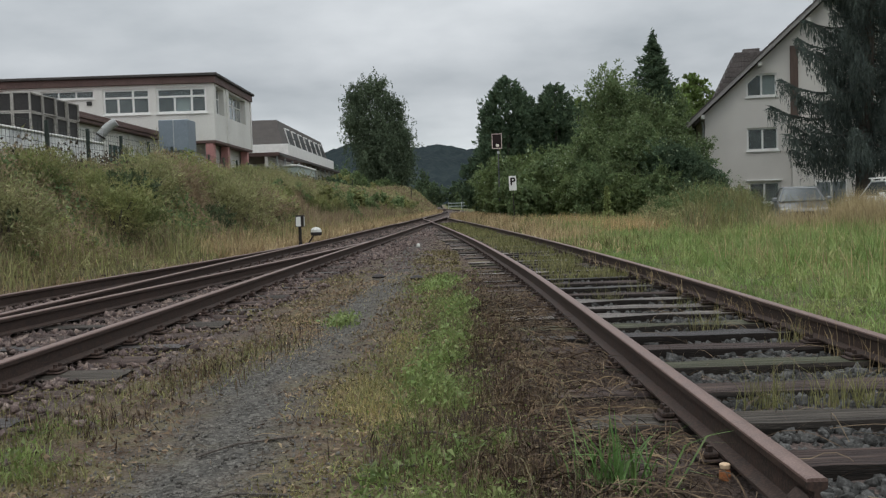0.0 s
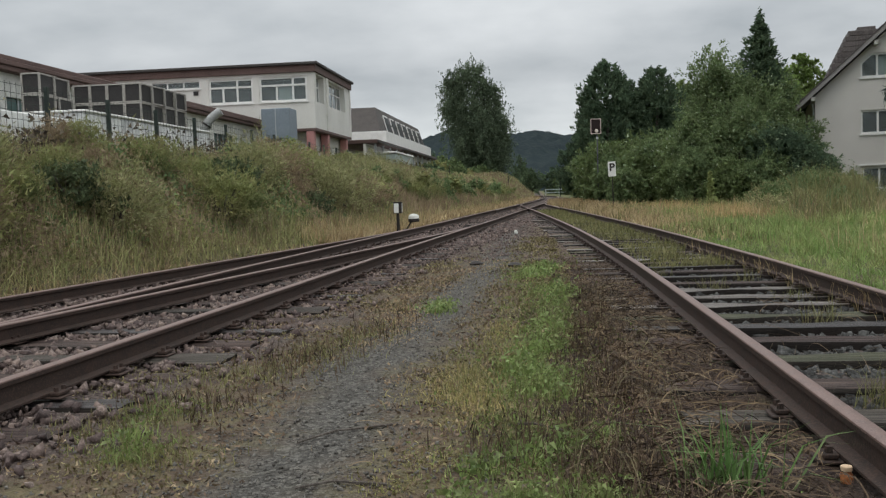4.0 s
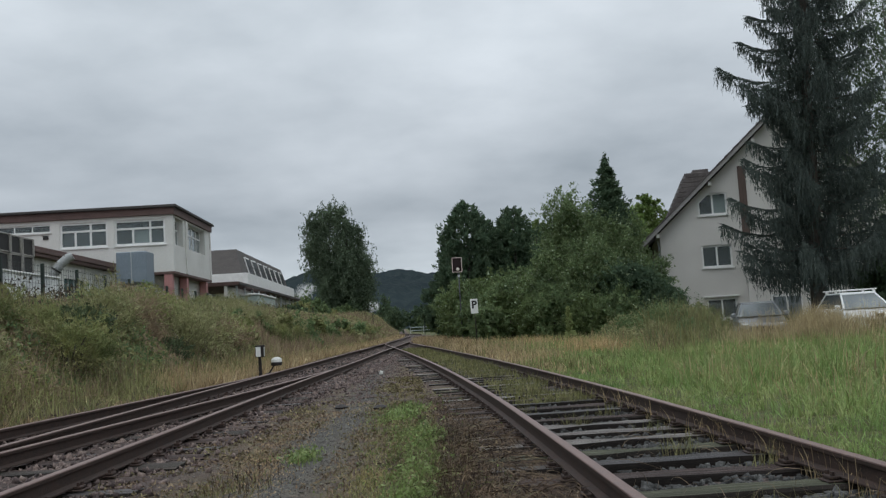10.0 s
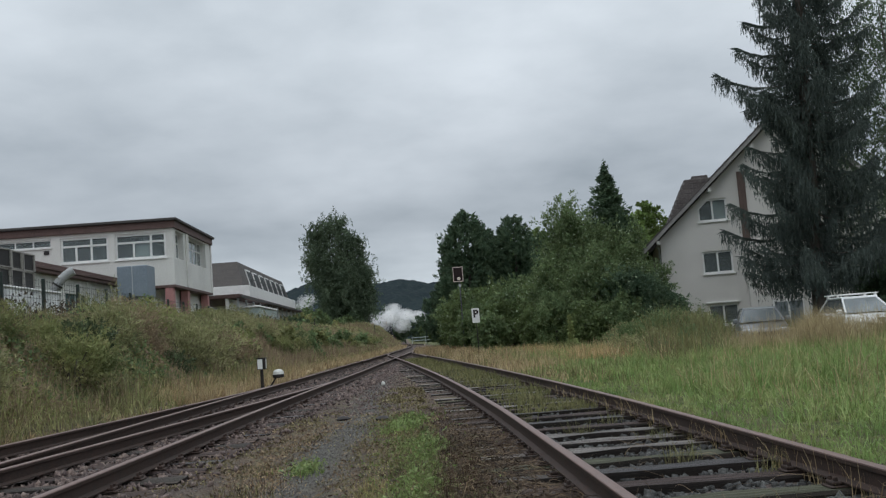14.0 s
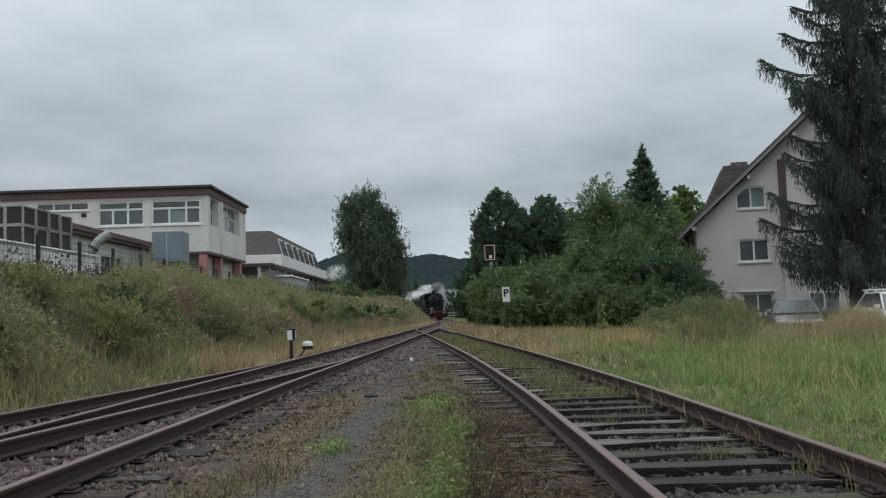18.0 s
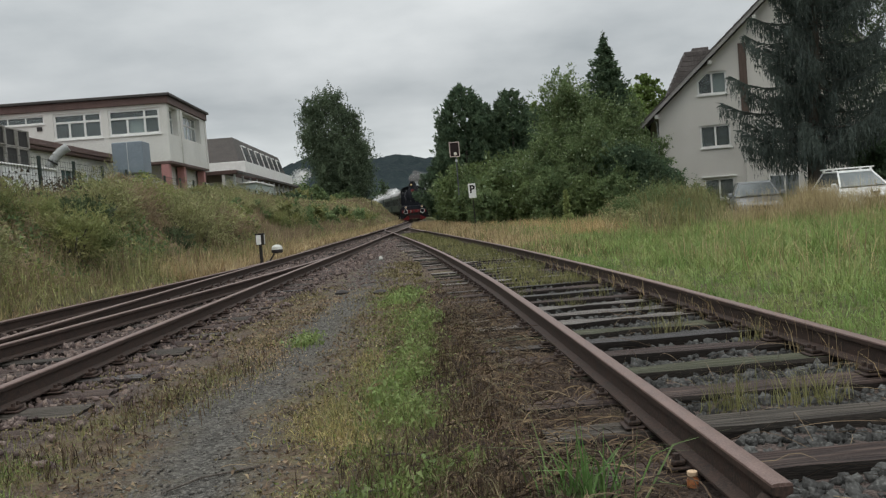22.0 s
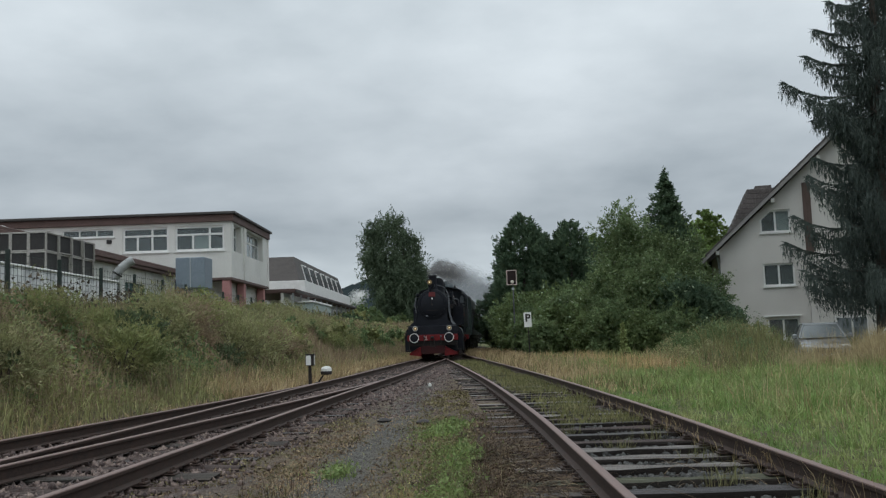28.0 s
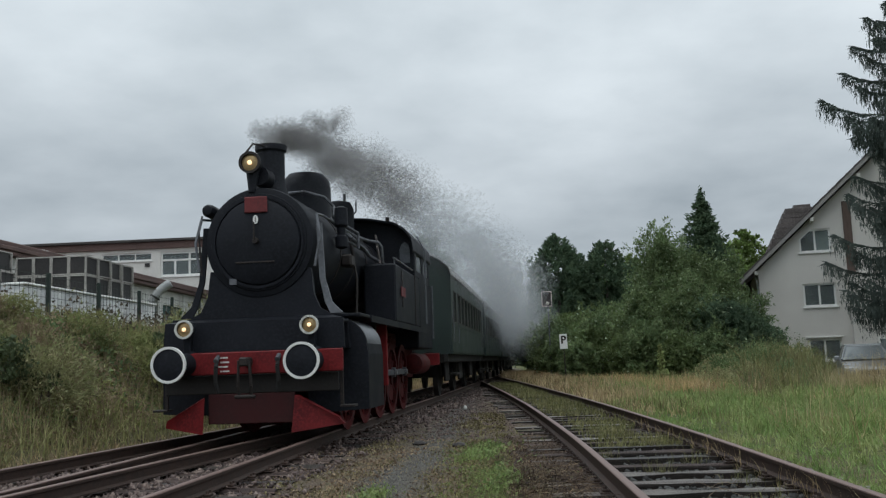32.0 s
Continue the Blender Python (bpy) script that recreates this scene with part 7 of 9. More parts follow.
def yard_things():
    # white graffitied wall segment that carries the crates
    b = thing("loading_wall", "low white loading wall smeared with grey stains", "wall")
    m = mat("stained_white_wall", (0.74, 0.75, 0.74), (0.40, 0.41, 0.42), 0.8, 0, 1.6, 6, 0.2, (0.78, 0.78, 0.77))
    part("wall_body", Geo().box(-13.4, -10.8, 21.0, 29.3, 2.0, 3.12, 0.02), m, b)
    part("coping", Geo().box(-13.45, -10.75, 20.95, 29.35, 3.124, 3.18, 0.015), WHITE, b)
    b2 = thing("loading_wall", "low white loading wall beside the yard", "wall")
    part("wall_body", Geo().box(-13.4, -10.9, 14.0, 20.6, 2.0, 2.9, 0.02), m, b2)
    # stacked crates: frames with dark mesh sides
    first = thing("wire_crate", "dark wire-mesh crate with a weathered frame, stacked", "crate", (0, 0, 0), group="stacked crates")
    for sx in (0.0, 0.46):
        for sy in (0.0, 0.76):
            part("crate_post", Geo().box(sx, sx + 0.05, sy, sy + 0.05, 0, 0.53, 0.004), CRATEFRAME, first)
    for z in (0.0, 0.495):
        for bar in ((0.036, 0.459, 0, 0.03), (0.036, 0.459, 0.765, 0.795), (0, 0.03, 0.036, 0.759), (0.465, 0.495, 0.036, 0.759)):
            part("crate_bar", Geo().box(*bar, z, z + 0.035, 0.003), CRATEFRAME, first)
    for sheet in ((0.036, 0.459, 0.032, 0.04, 0.036, 0.494), (0.036, 0.459, 0.755, 0.763, 0.036, 0.494), (0.032, 0.04, 0.042, 0.753, 0.036, 0.494), (0.455, 0.463, 0.042, 0.753, 0.036, 0.494)):
        part("mesh_side", Geo().box(*sheet), CRATE, first, smooth=0)
    first.matrix_basis = pose(-11.5, 24.66, 3.185)
    spots = [(-11.5 - 0.5 * i, 24.66 + 0.83 * j, 3.185 + 0.54 * k) for i in range(4) for j in range(4) for k in range(2)][1:]
    for x, y, z in spots:
        copy_thing(first, pose(x, y, z, random.uniform(-1.2, 0.6), 0, random.uniform(-3, 3)))
    more = [(-12.9, 21.9, 3.185), (-12.9, 22.8, 3.185), (-12.9, 21.9, 3.725), (-13.0, 22.8, 3.725)]
    for x, y, z in more:
        copy_thing(first, pose(x, y, z, 0, 0, 2))
    # air duct elbow
    d = thing("air_duct", "pale insulated air duct with a bend beside the hall", "duct")
    g = Geo()
    pts = [(-14.4, 38.0, 1.9), (-14.25, 38.0, 3.9), (-13.98, 38.1, 4.35), (-13.72, 38.2, 4.60), (-13.5, 38.25, 4.72)]
    for a, c in zip(pts[:-1], pts[1:]):
        g.tube(a, c, 0.19, 0.19, 14)
    part("duct", g, mat("dull_duct_cladding", (0.32, 0.33, 0.33), (0.22, 0.23, 0.23), 0.6, 0.1, 3, 20, 0.1), d)
    part("clamp", Geo().tube((-14.12, 38.05, 4.10), (-14.08, 38.06, 4.16), 0.22, 0.22, 14), CRATE, d)
    # sheet-metal plant box
    p = thing("plant_box", "blue-grey sheet-metal plant box standing behind the fence", "cabinet", (-13.35, 46.6, 2.2))
    part("housing", Geo().box(-0.75, 0.75, -0.7, 0.7, 1.75, 3.32, 0.03), GREYMETAL, p)
    part("seam", Geo().box(-0.02, 0.02, -0.715, -0.701, 1.76, 3.31), ZINC, p)
    for sx in (-0.7, 0.62):
        for sy in (-0.65, 0.57):
            part("leg", Geo().box(sx, sx + 0.08, sy, sy + 0.08, -0.1, 1.748), ZINC, p)
    # wire fence
    f = thing("fence", "dark green wire-mesh fence along the top of the bank", "fence")
    post = part("post", Geo().box(-0.04, 0.04, -0.04, 0.04, -1.2, 0.0, 0.006), FENCEGREEN)
    pg = Geo()
    for k in range(8):
        z = -0.06 - k * 0.155
        pg.box(-0.004, 0.004, 0.05, 2.48, z - 0.004, z + 0.004)
    for k in range(14):
        y = 0.08 + k * 0.178
        pg.box(-0.003, 0.003, y, y + 0.005, -1.16, -0.02)
    panel = part("mesh_panel", pg, FENCEGREEN, smooth=0)
    for k in range(32):
        y = 9.25 + 2.53 * k
        share("post", post, f, pose(-9.4, y, 3.18))
        if k < 31:
            share("mesh_panel", panel, f, pose(-9.4, y, 3.17))
    for o in (post, panel):
        bpy.data.objects.remove(o)


def school_wing():
    b = thing("mansard_building", "pale building with a dark shingled mansard roof and white parapet", "building")
    x, y0, y1 = -11.6, 70.0, 99.0
    wall(b, "x", x - 0.4, 0.3, y0 + 0.3, y1, 2.2, 4.9, [], PLASTER)
    part("front_wall", Geo().box(-26, x - 0.4, y0, y0 + 0.298, 2.2, 4.95), PLASTER, b, smooth=0)
    part("parapet", Geo().box(-14.6, x, y0 - 0.05, y0 + 0.2, 4.96, 5.84, 0.02).box(x - 0.22, x, y0 + 0.2, y1 + 0.2, 4.96, 5.84, 0.02).box(-26, -14.6, y0 + 0.2, y0 + 0.4, 4.96, 5.84), WHITE, b, "white parapet band")
    part("floor_slab", Geo().box(-26, x - 0.01, y0 + 0.2, y1 + 0.18, 4.78, 4.958), PLASTER, b, smooth=0)
    for k in range(8):
        ya = 76.5 + 2.75 * k
        part("strip_window", Geo().box(x - 0.40, x - 0.33, ya, ya + 2.2, 3.9, 4.72, 0.01), DARKGLASS, b, "dark strip window", smooth=0)
    # mansard: front slope, side slope, flat top
    g = Geo()
    g.add([(-26, y0 + 0.45, 5.4), (x - 0.45, y0 + 0.45, 5.4), (-12.75, y0 + 1.7, 7.85), (-26, y0 + 1.7, 7.85), (x - 0.45, y1, 5.4), (-12.75, y1 - 1.2, 7.85), (-26, y1, 5.4), (-26, y1 - 1.2, 7.85)],
          [(0, 1, 2, 3), (1, 4, 5, 2), (3, 2, 5, 7), (4, 6, 7, 5), (6, 0, 3, 7), (0, 1, 4, 6)])
    part("roof", g, SLATE, b, "dark grey-brown mansard roof", smooth=0)
    for k in range(7):
        ya = 74.2 + 3.35 * k
        d = Geo().prism([(x - 0.72, 5.86), (x - 0.52, 5.86), (x - 0.92, 7.42), (x - 1.30, 7.42)], "y", ya, ya + 2.0)
        w = part("dormer_window", d, WHITE, b, "white framed mansard window")
        for j in range(2):
            p = Geo().prism([(x - 0.54, 5.98), (x - 0.505, 5.98), (x - 0.865, 7.30), (x - 0.90, 7.30)], "y", ya + 0.08 + 0.95 * j, ya + 0.97 + 0.95 * j)
            part("pane", p, mat("dark_shaded_glazing", (0.035, 0.038, 0.04), (0.02, 0.022, 0.024), 0.45, 0, 2, 20, 0.02, spec=0.2), w, smooth=0)
        part("blind", Geo().prism([(x - 0.50, 6.55), (x - 0.47, 6.55), (x - 0.50, 6.62), (x - 0.53, 6.62)], "y", ya + 0.05, ya + 1.95), IRON, w)
    # covered walkway in front
    c = thing("walkway_canopy", "low brown flat canopy over a covered walkway", "canopy")
    part("canopy_roof", Geo().box(-14.5, -10.6, 60.2, 96, 4.36, 4.62, 0.02), FASCIA, c)
    part("canopy_edge", Geo().box(-10.598, -10.5, 60.1, 96.1, 4.40, 4.56, 0.01), DARKROOF, c)
    for k in range(12):
        part("canopy_post", Geo().box(-10.9, -10.78, 60.6 + 3.1 * k, 60.72 + 3.1 * k, 2.0, 4.358), ZINC, c)
    part("canopy_back_wall", Geo().box(-11.6, -11.4, 60.3, 95.8, 2.1, 4.358), PLASTER, c, smooth=0)
    s = thing("site_trailer", "small white flat-roofed trailer behind the fence", "trailer", (-10.3, 66, 2.2))
    part("trailer_body", Geo().box(-1.0, 0.5, -3.5, 5, 0, 1.55, 0.03), mat("pale_green_panel", (0.36, 0.42, 0.40), None, 0.6), s)
    part("trailer_roof", Geo().box(-1.1, 0.6, -3.6, 5.1, 1.554, 1.68, 0.03), WHITE, s)


def house():
    b = thing("house", "cream rendered gabled house with brown tiled roof", "house", (12.8, 44.0, 0), -13.0)
    y0, y1, xl, xr, ridge = 0.0, 11.0, 0.0, 12.0, 6.0
    k = 0.912

    def top(x):
        return 4.88 + k * (min(x, 2 * ridge - x) - xl) - 0.12
    holes = [(1.92, 3.35, 2.91, 3.99), (1.92, 2.42, 5.46, 6.10), (2.42, 3.31, 5.46, 6.54), (1.97, 3.40, 0.4, 1.41), (6.99, 8.50, 2.9, 4.0), (4.82, 6.43, 2.6, 4.0)]
    g = Geo()
    A = sorted({xl, xr, ridge, *[h[0] for h in holes], *[h[1] for h in holes]})
    Z = sorted({-0.6, *[h[2] for h in holes], *[h[3] for h in holes]})
    for a0, a1 in zip(A[:-1], A[1:]):
        ca, low = (a0 + a1) / 2, min(top(a0), top(a1))
        zs = [z for z in Z if z < low - 0.02]
        for c0, c1 in zip(zs[:-1], zs[1:]):
            if not any(h[0] < ca < h[1] and h[2] < (c0 + c1) / 2 < h[3] for h in holes):
                g.box(a0, a1, y0, y0 + 0.3, c0, c1)
        # over the attic window the wall's edge slants with the roof
        slant = 0.44 * np.clip((np.array([a0, a1]) - 1.92) / 0.5, 0, 1) if 1.9 < a0 and a1 < 2.43 else (0, 0)
        g.prism([(a0, zs[-1] + slant[0]), (a1, zs[-1] + slant[1]), (a1, top(a1)), (a0, top(a0))], "y", y0, y0 + 0.3)
    part("wall", g, HOUSEWALL, b, smooth=0, weld=True)
    part("side_wall", Geo().box(xl, xl + 0.3, y0 + 0.3, y1, -0.6, top(xl)).box(xr - 0.3, xr, y0 + 0.3, y1, -0.6, top(xl)).box(xl + 0.3, xr - 0.3, y1 - 0.3, y1, -0.6, 4.8), HOUSEWALL, b, smooth=0)
    part("inner_floor", Geo().box(xl + 0.32, xr - 0.32, y0 + 0.32, y1 - 0.32, 2.0, 2.2).box(xl + 0.32, xr - 0.32, y0 + 0.32, y1 - 0.32, 4.55, 4.75).box(xl + 0.5, xr - 0.5, y0 + 3.4, y0 + 3.5, -0.5, 4.5), mat("dim_interior", (0.09, 0.09, 0.088)), b, smooth=0)
    for n, (a0, a1, c0, c1) in enumerate([holes[0], (1.92, 3.31, 5.46, 6.54), *holes[3:]]):
        window(b, "y", y0, a0, a1, c0, c1, (0.5,), bar=0.085, curtains=(((1, 0),) if n == 1 else ()))
    # roof slabs with a pale verge board
    for s in (1, -1):
        def X(x):
            return x if s == 1 else 2 * ridge - x
        e = xl - 1.12
        poly = [(X(e), 4.88 + k * (e - xl)), (X(ridge), 4.88 + k * (ridge - xl)), (X(ridge), 5.15 + k * (ridge - xl)), (X(e), 5.13 + k * (e - xl))]
        part("roof", Geo().prism(poly, "y", y0 - 0.45, y1 + 0.3), TILE, b, "brown tiled roof slope", smooth=0)
        poly = [(X(e), 4.85 + k * (e - xl)), (X(ridge), 4.85 + k * (ridge - xl)), (X(ridge), 5.07 + k * (ridge - xl)), (X(e), 5.06 + k * (e - xl))]
        part("verge_board", Geo().prism(poly, "y", y0 - 0.50, y0 - 0.452), mat("grey_verge_board", (0.30, 0.29, 0.28), None, 0.8), b, "grey verge board", smooth=0)
    for xx, zz in ((-0.19, 4.50), (2.45, 6.85), (4.6, 8.75)):
        part("purlin", Geo().box(xx, xx + 0.16, y0 - 0.44, y0 - 0.002, zz, zz + 0.2, 0.01), DIRTYWHITE, b)
    # the attic window's corner is cut off along the roof
    part("slanted_frame", Geo().prism([(1.92, 6.02), (1.92, 6.115), (2.40, 6.545), (2.51, 6.545)], "y", y0 + 0.03, y0 + 0.10), WHITE, b, "white slanted window frame", smooth=0)
    # rows of tiles along the verge
    for n in range(17):
        xx = -1.08 + 0.40 * n
        zz = 5.15 + k * xx
        part("verge_tile", Geo().prism([(xx, zz - 0.06), (xx + 0.43, zz + 0.43 * k - 0.06), (xx + 0.43, zz + 0.43 * k - 0.005), (xx + 0.01, zz + 0.035)], "y", y0 - 0.53, y0 + 0.2), TILE, b, smooth=0)
    # tiled dormer behind the verge, courses as real steps
    dormer = part("dormer", Geo().box(1.75, 2.9, y0 + 1.3, y0 + 4.1, 5.1, 7.7, 0.02), TILE, b, "stepped tile courses of a dormer roof")
    for n in range(11):
        z = 5.15 + 0.24 * n
        x = 0.33 + 0.12 * n
        part("tile_course", Geo().box(x, x + 2.6, y0 + 1.2, y0 + 4.2, z, z + 0.237, 0.02), TILE, dormer)
    part("chimney", Geo().box(2.1, 2.9, y0 + 3.0, y0 + 3.8, 7.0, 8.2, 0.02), TILE, b)
    # brown timber strip beside the bay, rain pipe
    part("timber_panel", Geo().box(3.90, 4.26, y0 - 0.05, y0 - 0.003, 4.35, 7.75, 0.01), mat("red_brown_boards", (0.12, 0.085, 0.072), (0.08, 0.055, 0.047), 0.8, 0, 2, 20, 0.3, stretch=(8, 8, 1)), b, "red-brown timber panel")
    part("bay_wall", Geo().box(3.91, 8.9, y0 - 0.32, y0 - 0.06, -0.6, 4.3, 0.01), HOUSEWALL, b, "projecting rendered bay", smooth=0)
    part("downpipe", Geo().pipe([(-0.14, y0 - 0.1, 4.4), (-0.07, y0 + 0.1, 4.1), (-0.07, y0 + 0.1, -0.5)], 0.045, 8), ZINC, b)
    part("basement_light", Geo().box(1.84, 3.5, y0 - 0.1, y0 - 0.004, 1.46, 1.53, 0.01), WHITE, b)
    w = Geo().box(4.9, 6.3, y0 - 0.36, y0 - 0.322, 0.1, 1.4, 0.01)
    part("bay_window", w, WHITE, b, "white framed bay window")
    # opaque panes with a grey base colour, set on the white slab
    for j in range(2):
        part("bay_pane", Geo().box(4.98 + 0.67 * j, 5.56 + 0.67 * j, y0 - 0.372, y0 - 0.361, 0.2, 1.3), mat("grey_bay_glazing", (0.20, 0.225, 0.235), (0.15, 0.17, 0.18), 0.25, 0, 3, 20, 0.02, spec=0.5), b, "plain grey bay window pane", smooth=0)
    # neighbour's roof behind the trees
    h2 = thing("far_house", "low house with a grey roof behind the trees", "house", (17.0, 74, 0))
    part("wall", Geo().box(-6, 6, 0, 8, -0.5, 6.2), HOUSEWALL, h2, smooth=0)
    part("roof", Geo().prism([(-0.6, 6.1), (4, 8.6), (8.6, 6.1)], "x", -6.5, 6.5), TILE, h2, smooth=0)


def car(name, label, x, y, rz, paint, tall=0.0, rack=False):
    """A parked car, front towards -y: lofted body, glazed cabin, lamps, mirrors, wheels."""
    z0 = float(ground_z(x, y))
    c = thing(name, label, "car", (x, y, z0), rz, group="parked cars")
    hw, L = 0.83, 4.0
    # (y, half width, sill height, belt height)
    st = [(0.0, 0.62, 0.32, 0.58), (0.08, 0.74, 0.26, 0.66), (0.35, 0.80, 0.22, 0.74), (0.95, hw, 0.20, 0.84), (1.25, hw, 0.20, 0.90), (2.6, hw, 0.20, 0.93), (3.5, 0.81, 0.22, 0.95), (3.9, 0.76, 0.28, 0.93), (L, 0.66, 0.36, 0.85)]
    g = Geo()
    for yy, w, a, b in st:
        b += tall * 0.5
        for q in ((w * 0.93, a), (w, a + 0.12), (w, (a + b) / 2), (w * 0.985, b - 0.05), (w * 0.93, b)):
            g.v.append((q[0], yy, q[1]))
        for q in ((w * 0.93, b), (w * 0.985, b - 0.05), (w, (a + b) / 2), (w, a + 0.12), (w * 0.93, a)):
            g.v.append((-q[0], yy, q[1]))
    for i in range(len(st) - 1):
        g.f += [(i * 10 + j, i * 10 + (j + 1) % 10, (i + 1) * 10 + (j + 1) % 10, (i + 1) * 10 + j) for j in range(10)]
    g.f += [tuple(range(10)), tuple((len(st) - 1) * 10 + j for j in range(10))]
    body = part("body", g, paint, c, smooth=50)
    h = 0.90 + tall * 0.5
    top = 1.42 + tall
    lo = [(-0.76, 1.02), (0.76, 1.02), (0.78, 3.55), (-0.78, 3.55)]
    up = [(-0.56, 1.72), (0.56, 1.72), (0.60, 3.05), (-0.60, 3.05)]
    V = [(a, b, h) for a, b in lo] + [(a, b, top - 0.06) for a, b in up]
    cg = mat("car_glass", (0.24, 0.26, 0.265), (0.17, 0.19, 0.19), 0.06, 0.55, 1, 10, 0, (0.28, 0.30, 0.305), spec=1.0)
    mid = Vector((0, 2.3, h + 0.1))
    for gn, q in (("windscreen", (0, 1, 5, 4)), ("side_window", (1, 2, 6, 5)), ("rear_window", (2, 3, 7, 6)), ("side_window", (3, 0, 4, 7))):
        outer = [Vector(V[i]) for i in q]
        part(gn, Geo().add(outer + [p.lerp(mid, 0.04) for p in outer], [(0, 1, 2, 3), (4, 5, 6, 7), (0, 1, 5, 4), (1, 2, 6, 5), (2, 3, 7, 6), (3, 0, 4, 7)]), cg, c, smooth=0)
    part("roof", Geo().box(-0.61, 0.61, 1.70, 3.10, top - 0.062, top, 0.03), paint, c)
    for i, j in ((0, 4), (1, 5), (2, 6), (3, 7)):
        part("pillar", Geo().tube(V[i], V[j], 0.035, 0.03, 6), paint, c)
    part("windscreen_header", Geo().tube(V[4], V[5], 0.03, 0.03, 6), paint, c)
    for s in (-1, 1):
        part("headlight", Geo().box(s * 0.62 - 0.16, s * 0.62 + 0.16, 0.0, 0.14, 0.52 + tall * 0.3, 0.66 + tall * 0.3, 0.03), STEEL, c, "clear headlamp")
        part("mirror", Geo().box(s * 0.90 - 0.09, s * 0.90 + 0.09, 1.12, 1.24, h - 0.02, h + 0.14, 0.03), paint, c)
        for yy in (0.72, 3.2):
            w = part("wheel", Geo().lathe([(0.16, -0.09), (0.30, -0.1), (0.315, -0.06), (0.315, 0.06), (0.30, 0.1), (0.16, 0.09)], (s * 0.74, yy, 0.315), "x", 20), RUBBER, c)
            part("rim", Geo().lathe([(0.02, 0.02), (0.15, 0.05), (0.16, 0.085)], (s * 0.74, yy, 0.315), "x", 14), ZINC, w)
        part("wiper", Geo().pipe([(s * 0.1 - 0.1, 1.06, h + 0.02), (s * 0.1 + 0.42, 1.20, h + 0.05)], 0.012, 5), IRON, c)
    part("grille", Geo().box(-0.42, 0.42, -0.012, 0.05, 0.40 + tall * 0.3, 0.56 + tall * 0.3, 0.02), CRATE, c)
    part("bumper", Geo().box(-0.74, 0.74, -0.05, 0.12, 0.24, 0.39, 0.04), paint if rack else CRATE, c)
    part("number_plate", Geo().box(-0.26, 0.26, -0.062, -0.052, 0.28, 0.37), WHITE, c, smooth=0)
    if rack:
        part("badge", Geo().prism([(-0.13, 0.74), (0.13, 0.74), (0.06, 0.62), (-0.06, 0.62)], "y", -0.006, 0.2), CRATE, c, "dark badge recess")
        for yy in (1.9, 2.8):
            part("roof_bar", Geo().box(-0.74, 0.74, yy, yy + 0.12, top + 0.06, top + 0.10, 0.02).box(-0.66, -0.60, yy, yy + 0.1, top - 0.02, top + 0.06).box(0.60, 0.66, yy, yy + 0.1, top - 0.02, top + 0.06), WHITE, c, "white roof bar")
    return c


# ---- the train: local y runs back from the front buffers, z from the rail ----
def spoked_wheel(r, width, spokes, parent, material):
    g = Geo().lathe([(r - 0.09, -width / 2), (r - 0.02, -width / 2), (r, -width / 2 + 0.02), (r, width / 2 - 0.03), (r + 0.03, width / 2 - 0.025), (r + 0.03, width / 2), (r - 0.09, width / 2), (r - 0.09, -width / 2 + 0.001)], (0, 0, 0), "x", 32)
    w = part("driving_wheel", g, material, parent, "grimy red spoked driving wheel, colour darkened for shade")
    part("hub", Geo().lathe([(0.13, -width / 2 - 0.03), (0.13, width / 2)], (0, 0, 0), "x", 16), material, w)
    for k in range(spokes):
        a = 2 * math.pi * k / spokes
        part("spoke", Geo().tube((0, 0.1 * math.cos(a), 0.1 * math.sin(a)), (0, (r - 0.07) * math.cos(a), (r - 0.07) * math.sin(a)), 0.045, 0.032, 6), material, w)
    part("balance_weight", Geo().prism([(0.35 * r + 0.30 * r * math.cos(a), 0.85 * r * math.sin(a) * 0.6) for a in np.linspace(0, 2 * math.pi, 12, endpoint=False)], "x", -width / 2 + 0.03, width / 2 - 0.03), material, w)
    return w


WHEELS, RODS = [], []


def lamp(parent, x, y, z, r, name="headlamp"):
    """A round lamp with a white rim and a lit bulb."""
    l = part(name, Geo().lathe([(0.04, 0.22), (r * 0.8, 0.18), (r, 0.05), (r, 0.0), (r * 0.82, 0.0), (r * 0.80, 0.03)], (x, y, z), "y", 24), LOCOBLACK, parent)
    part("lamp_rim", Geo().ring((x, y - 0.02, z), "y", r * 0.80, r * 1.02, 0.03, 28), DIRTYWHITE if name == "headlamp" else IRON, l, "white painted lamp rim" if name == "headlamp" else "dark lamp rim")
    part("lens", Geo().lathe([(0.001, 0.0), (r * 0.45, 0.004), (r * 0.79, 0.02), (r * 0.79, 0.03)], (x, y, z), "y", 20), mat("lamp_reflector", (0.42, 0.30, 0.15), (0.26, 0.18, 0.09), 0.35, 0.6, 10, 60, 0.0), l)
    part("bulb", Geo().lathe([(0.001, -0.022), (r * 0.20, -0.014), (r * 0.22, 0.0), (0.001, 0.004)], (x, y, z), "y", 12), LAMPCORE, l, "lit warm bulb")
    return l


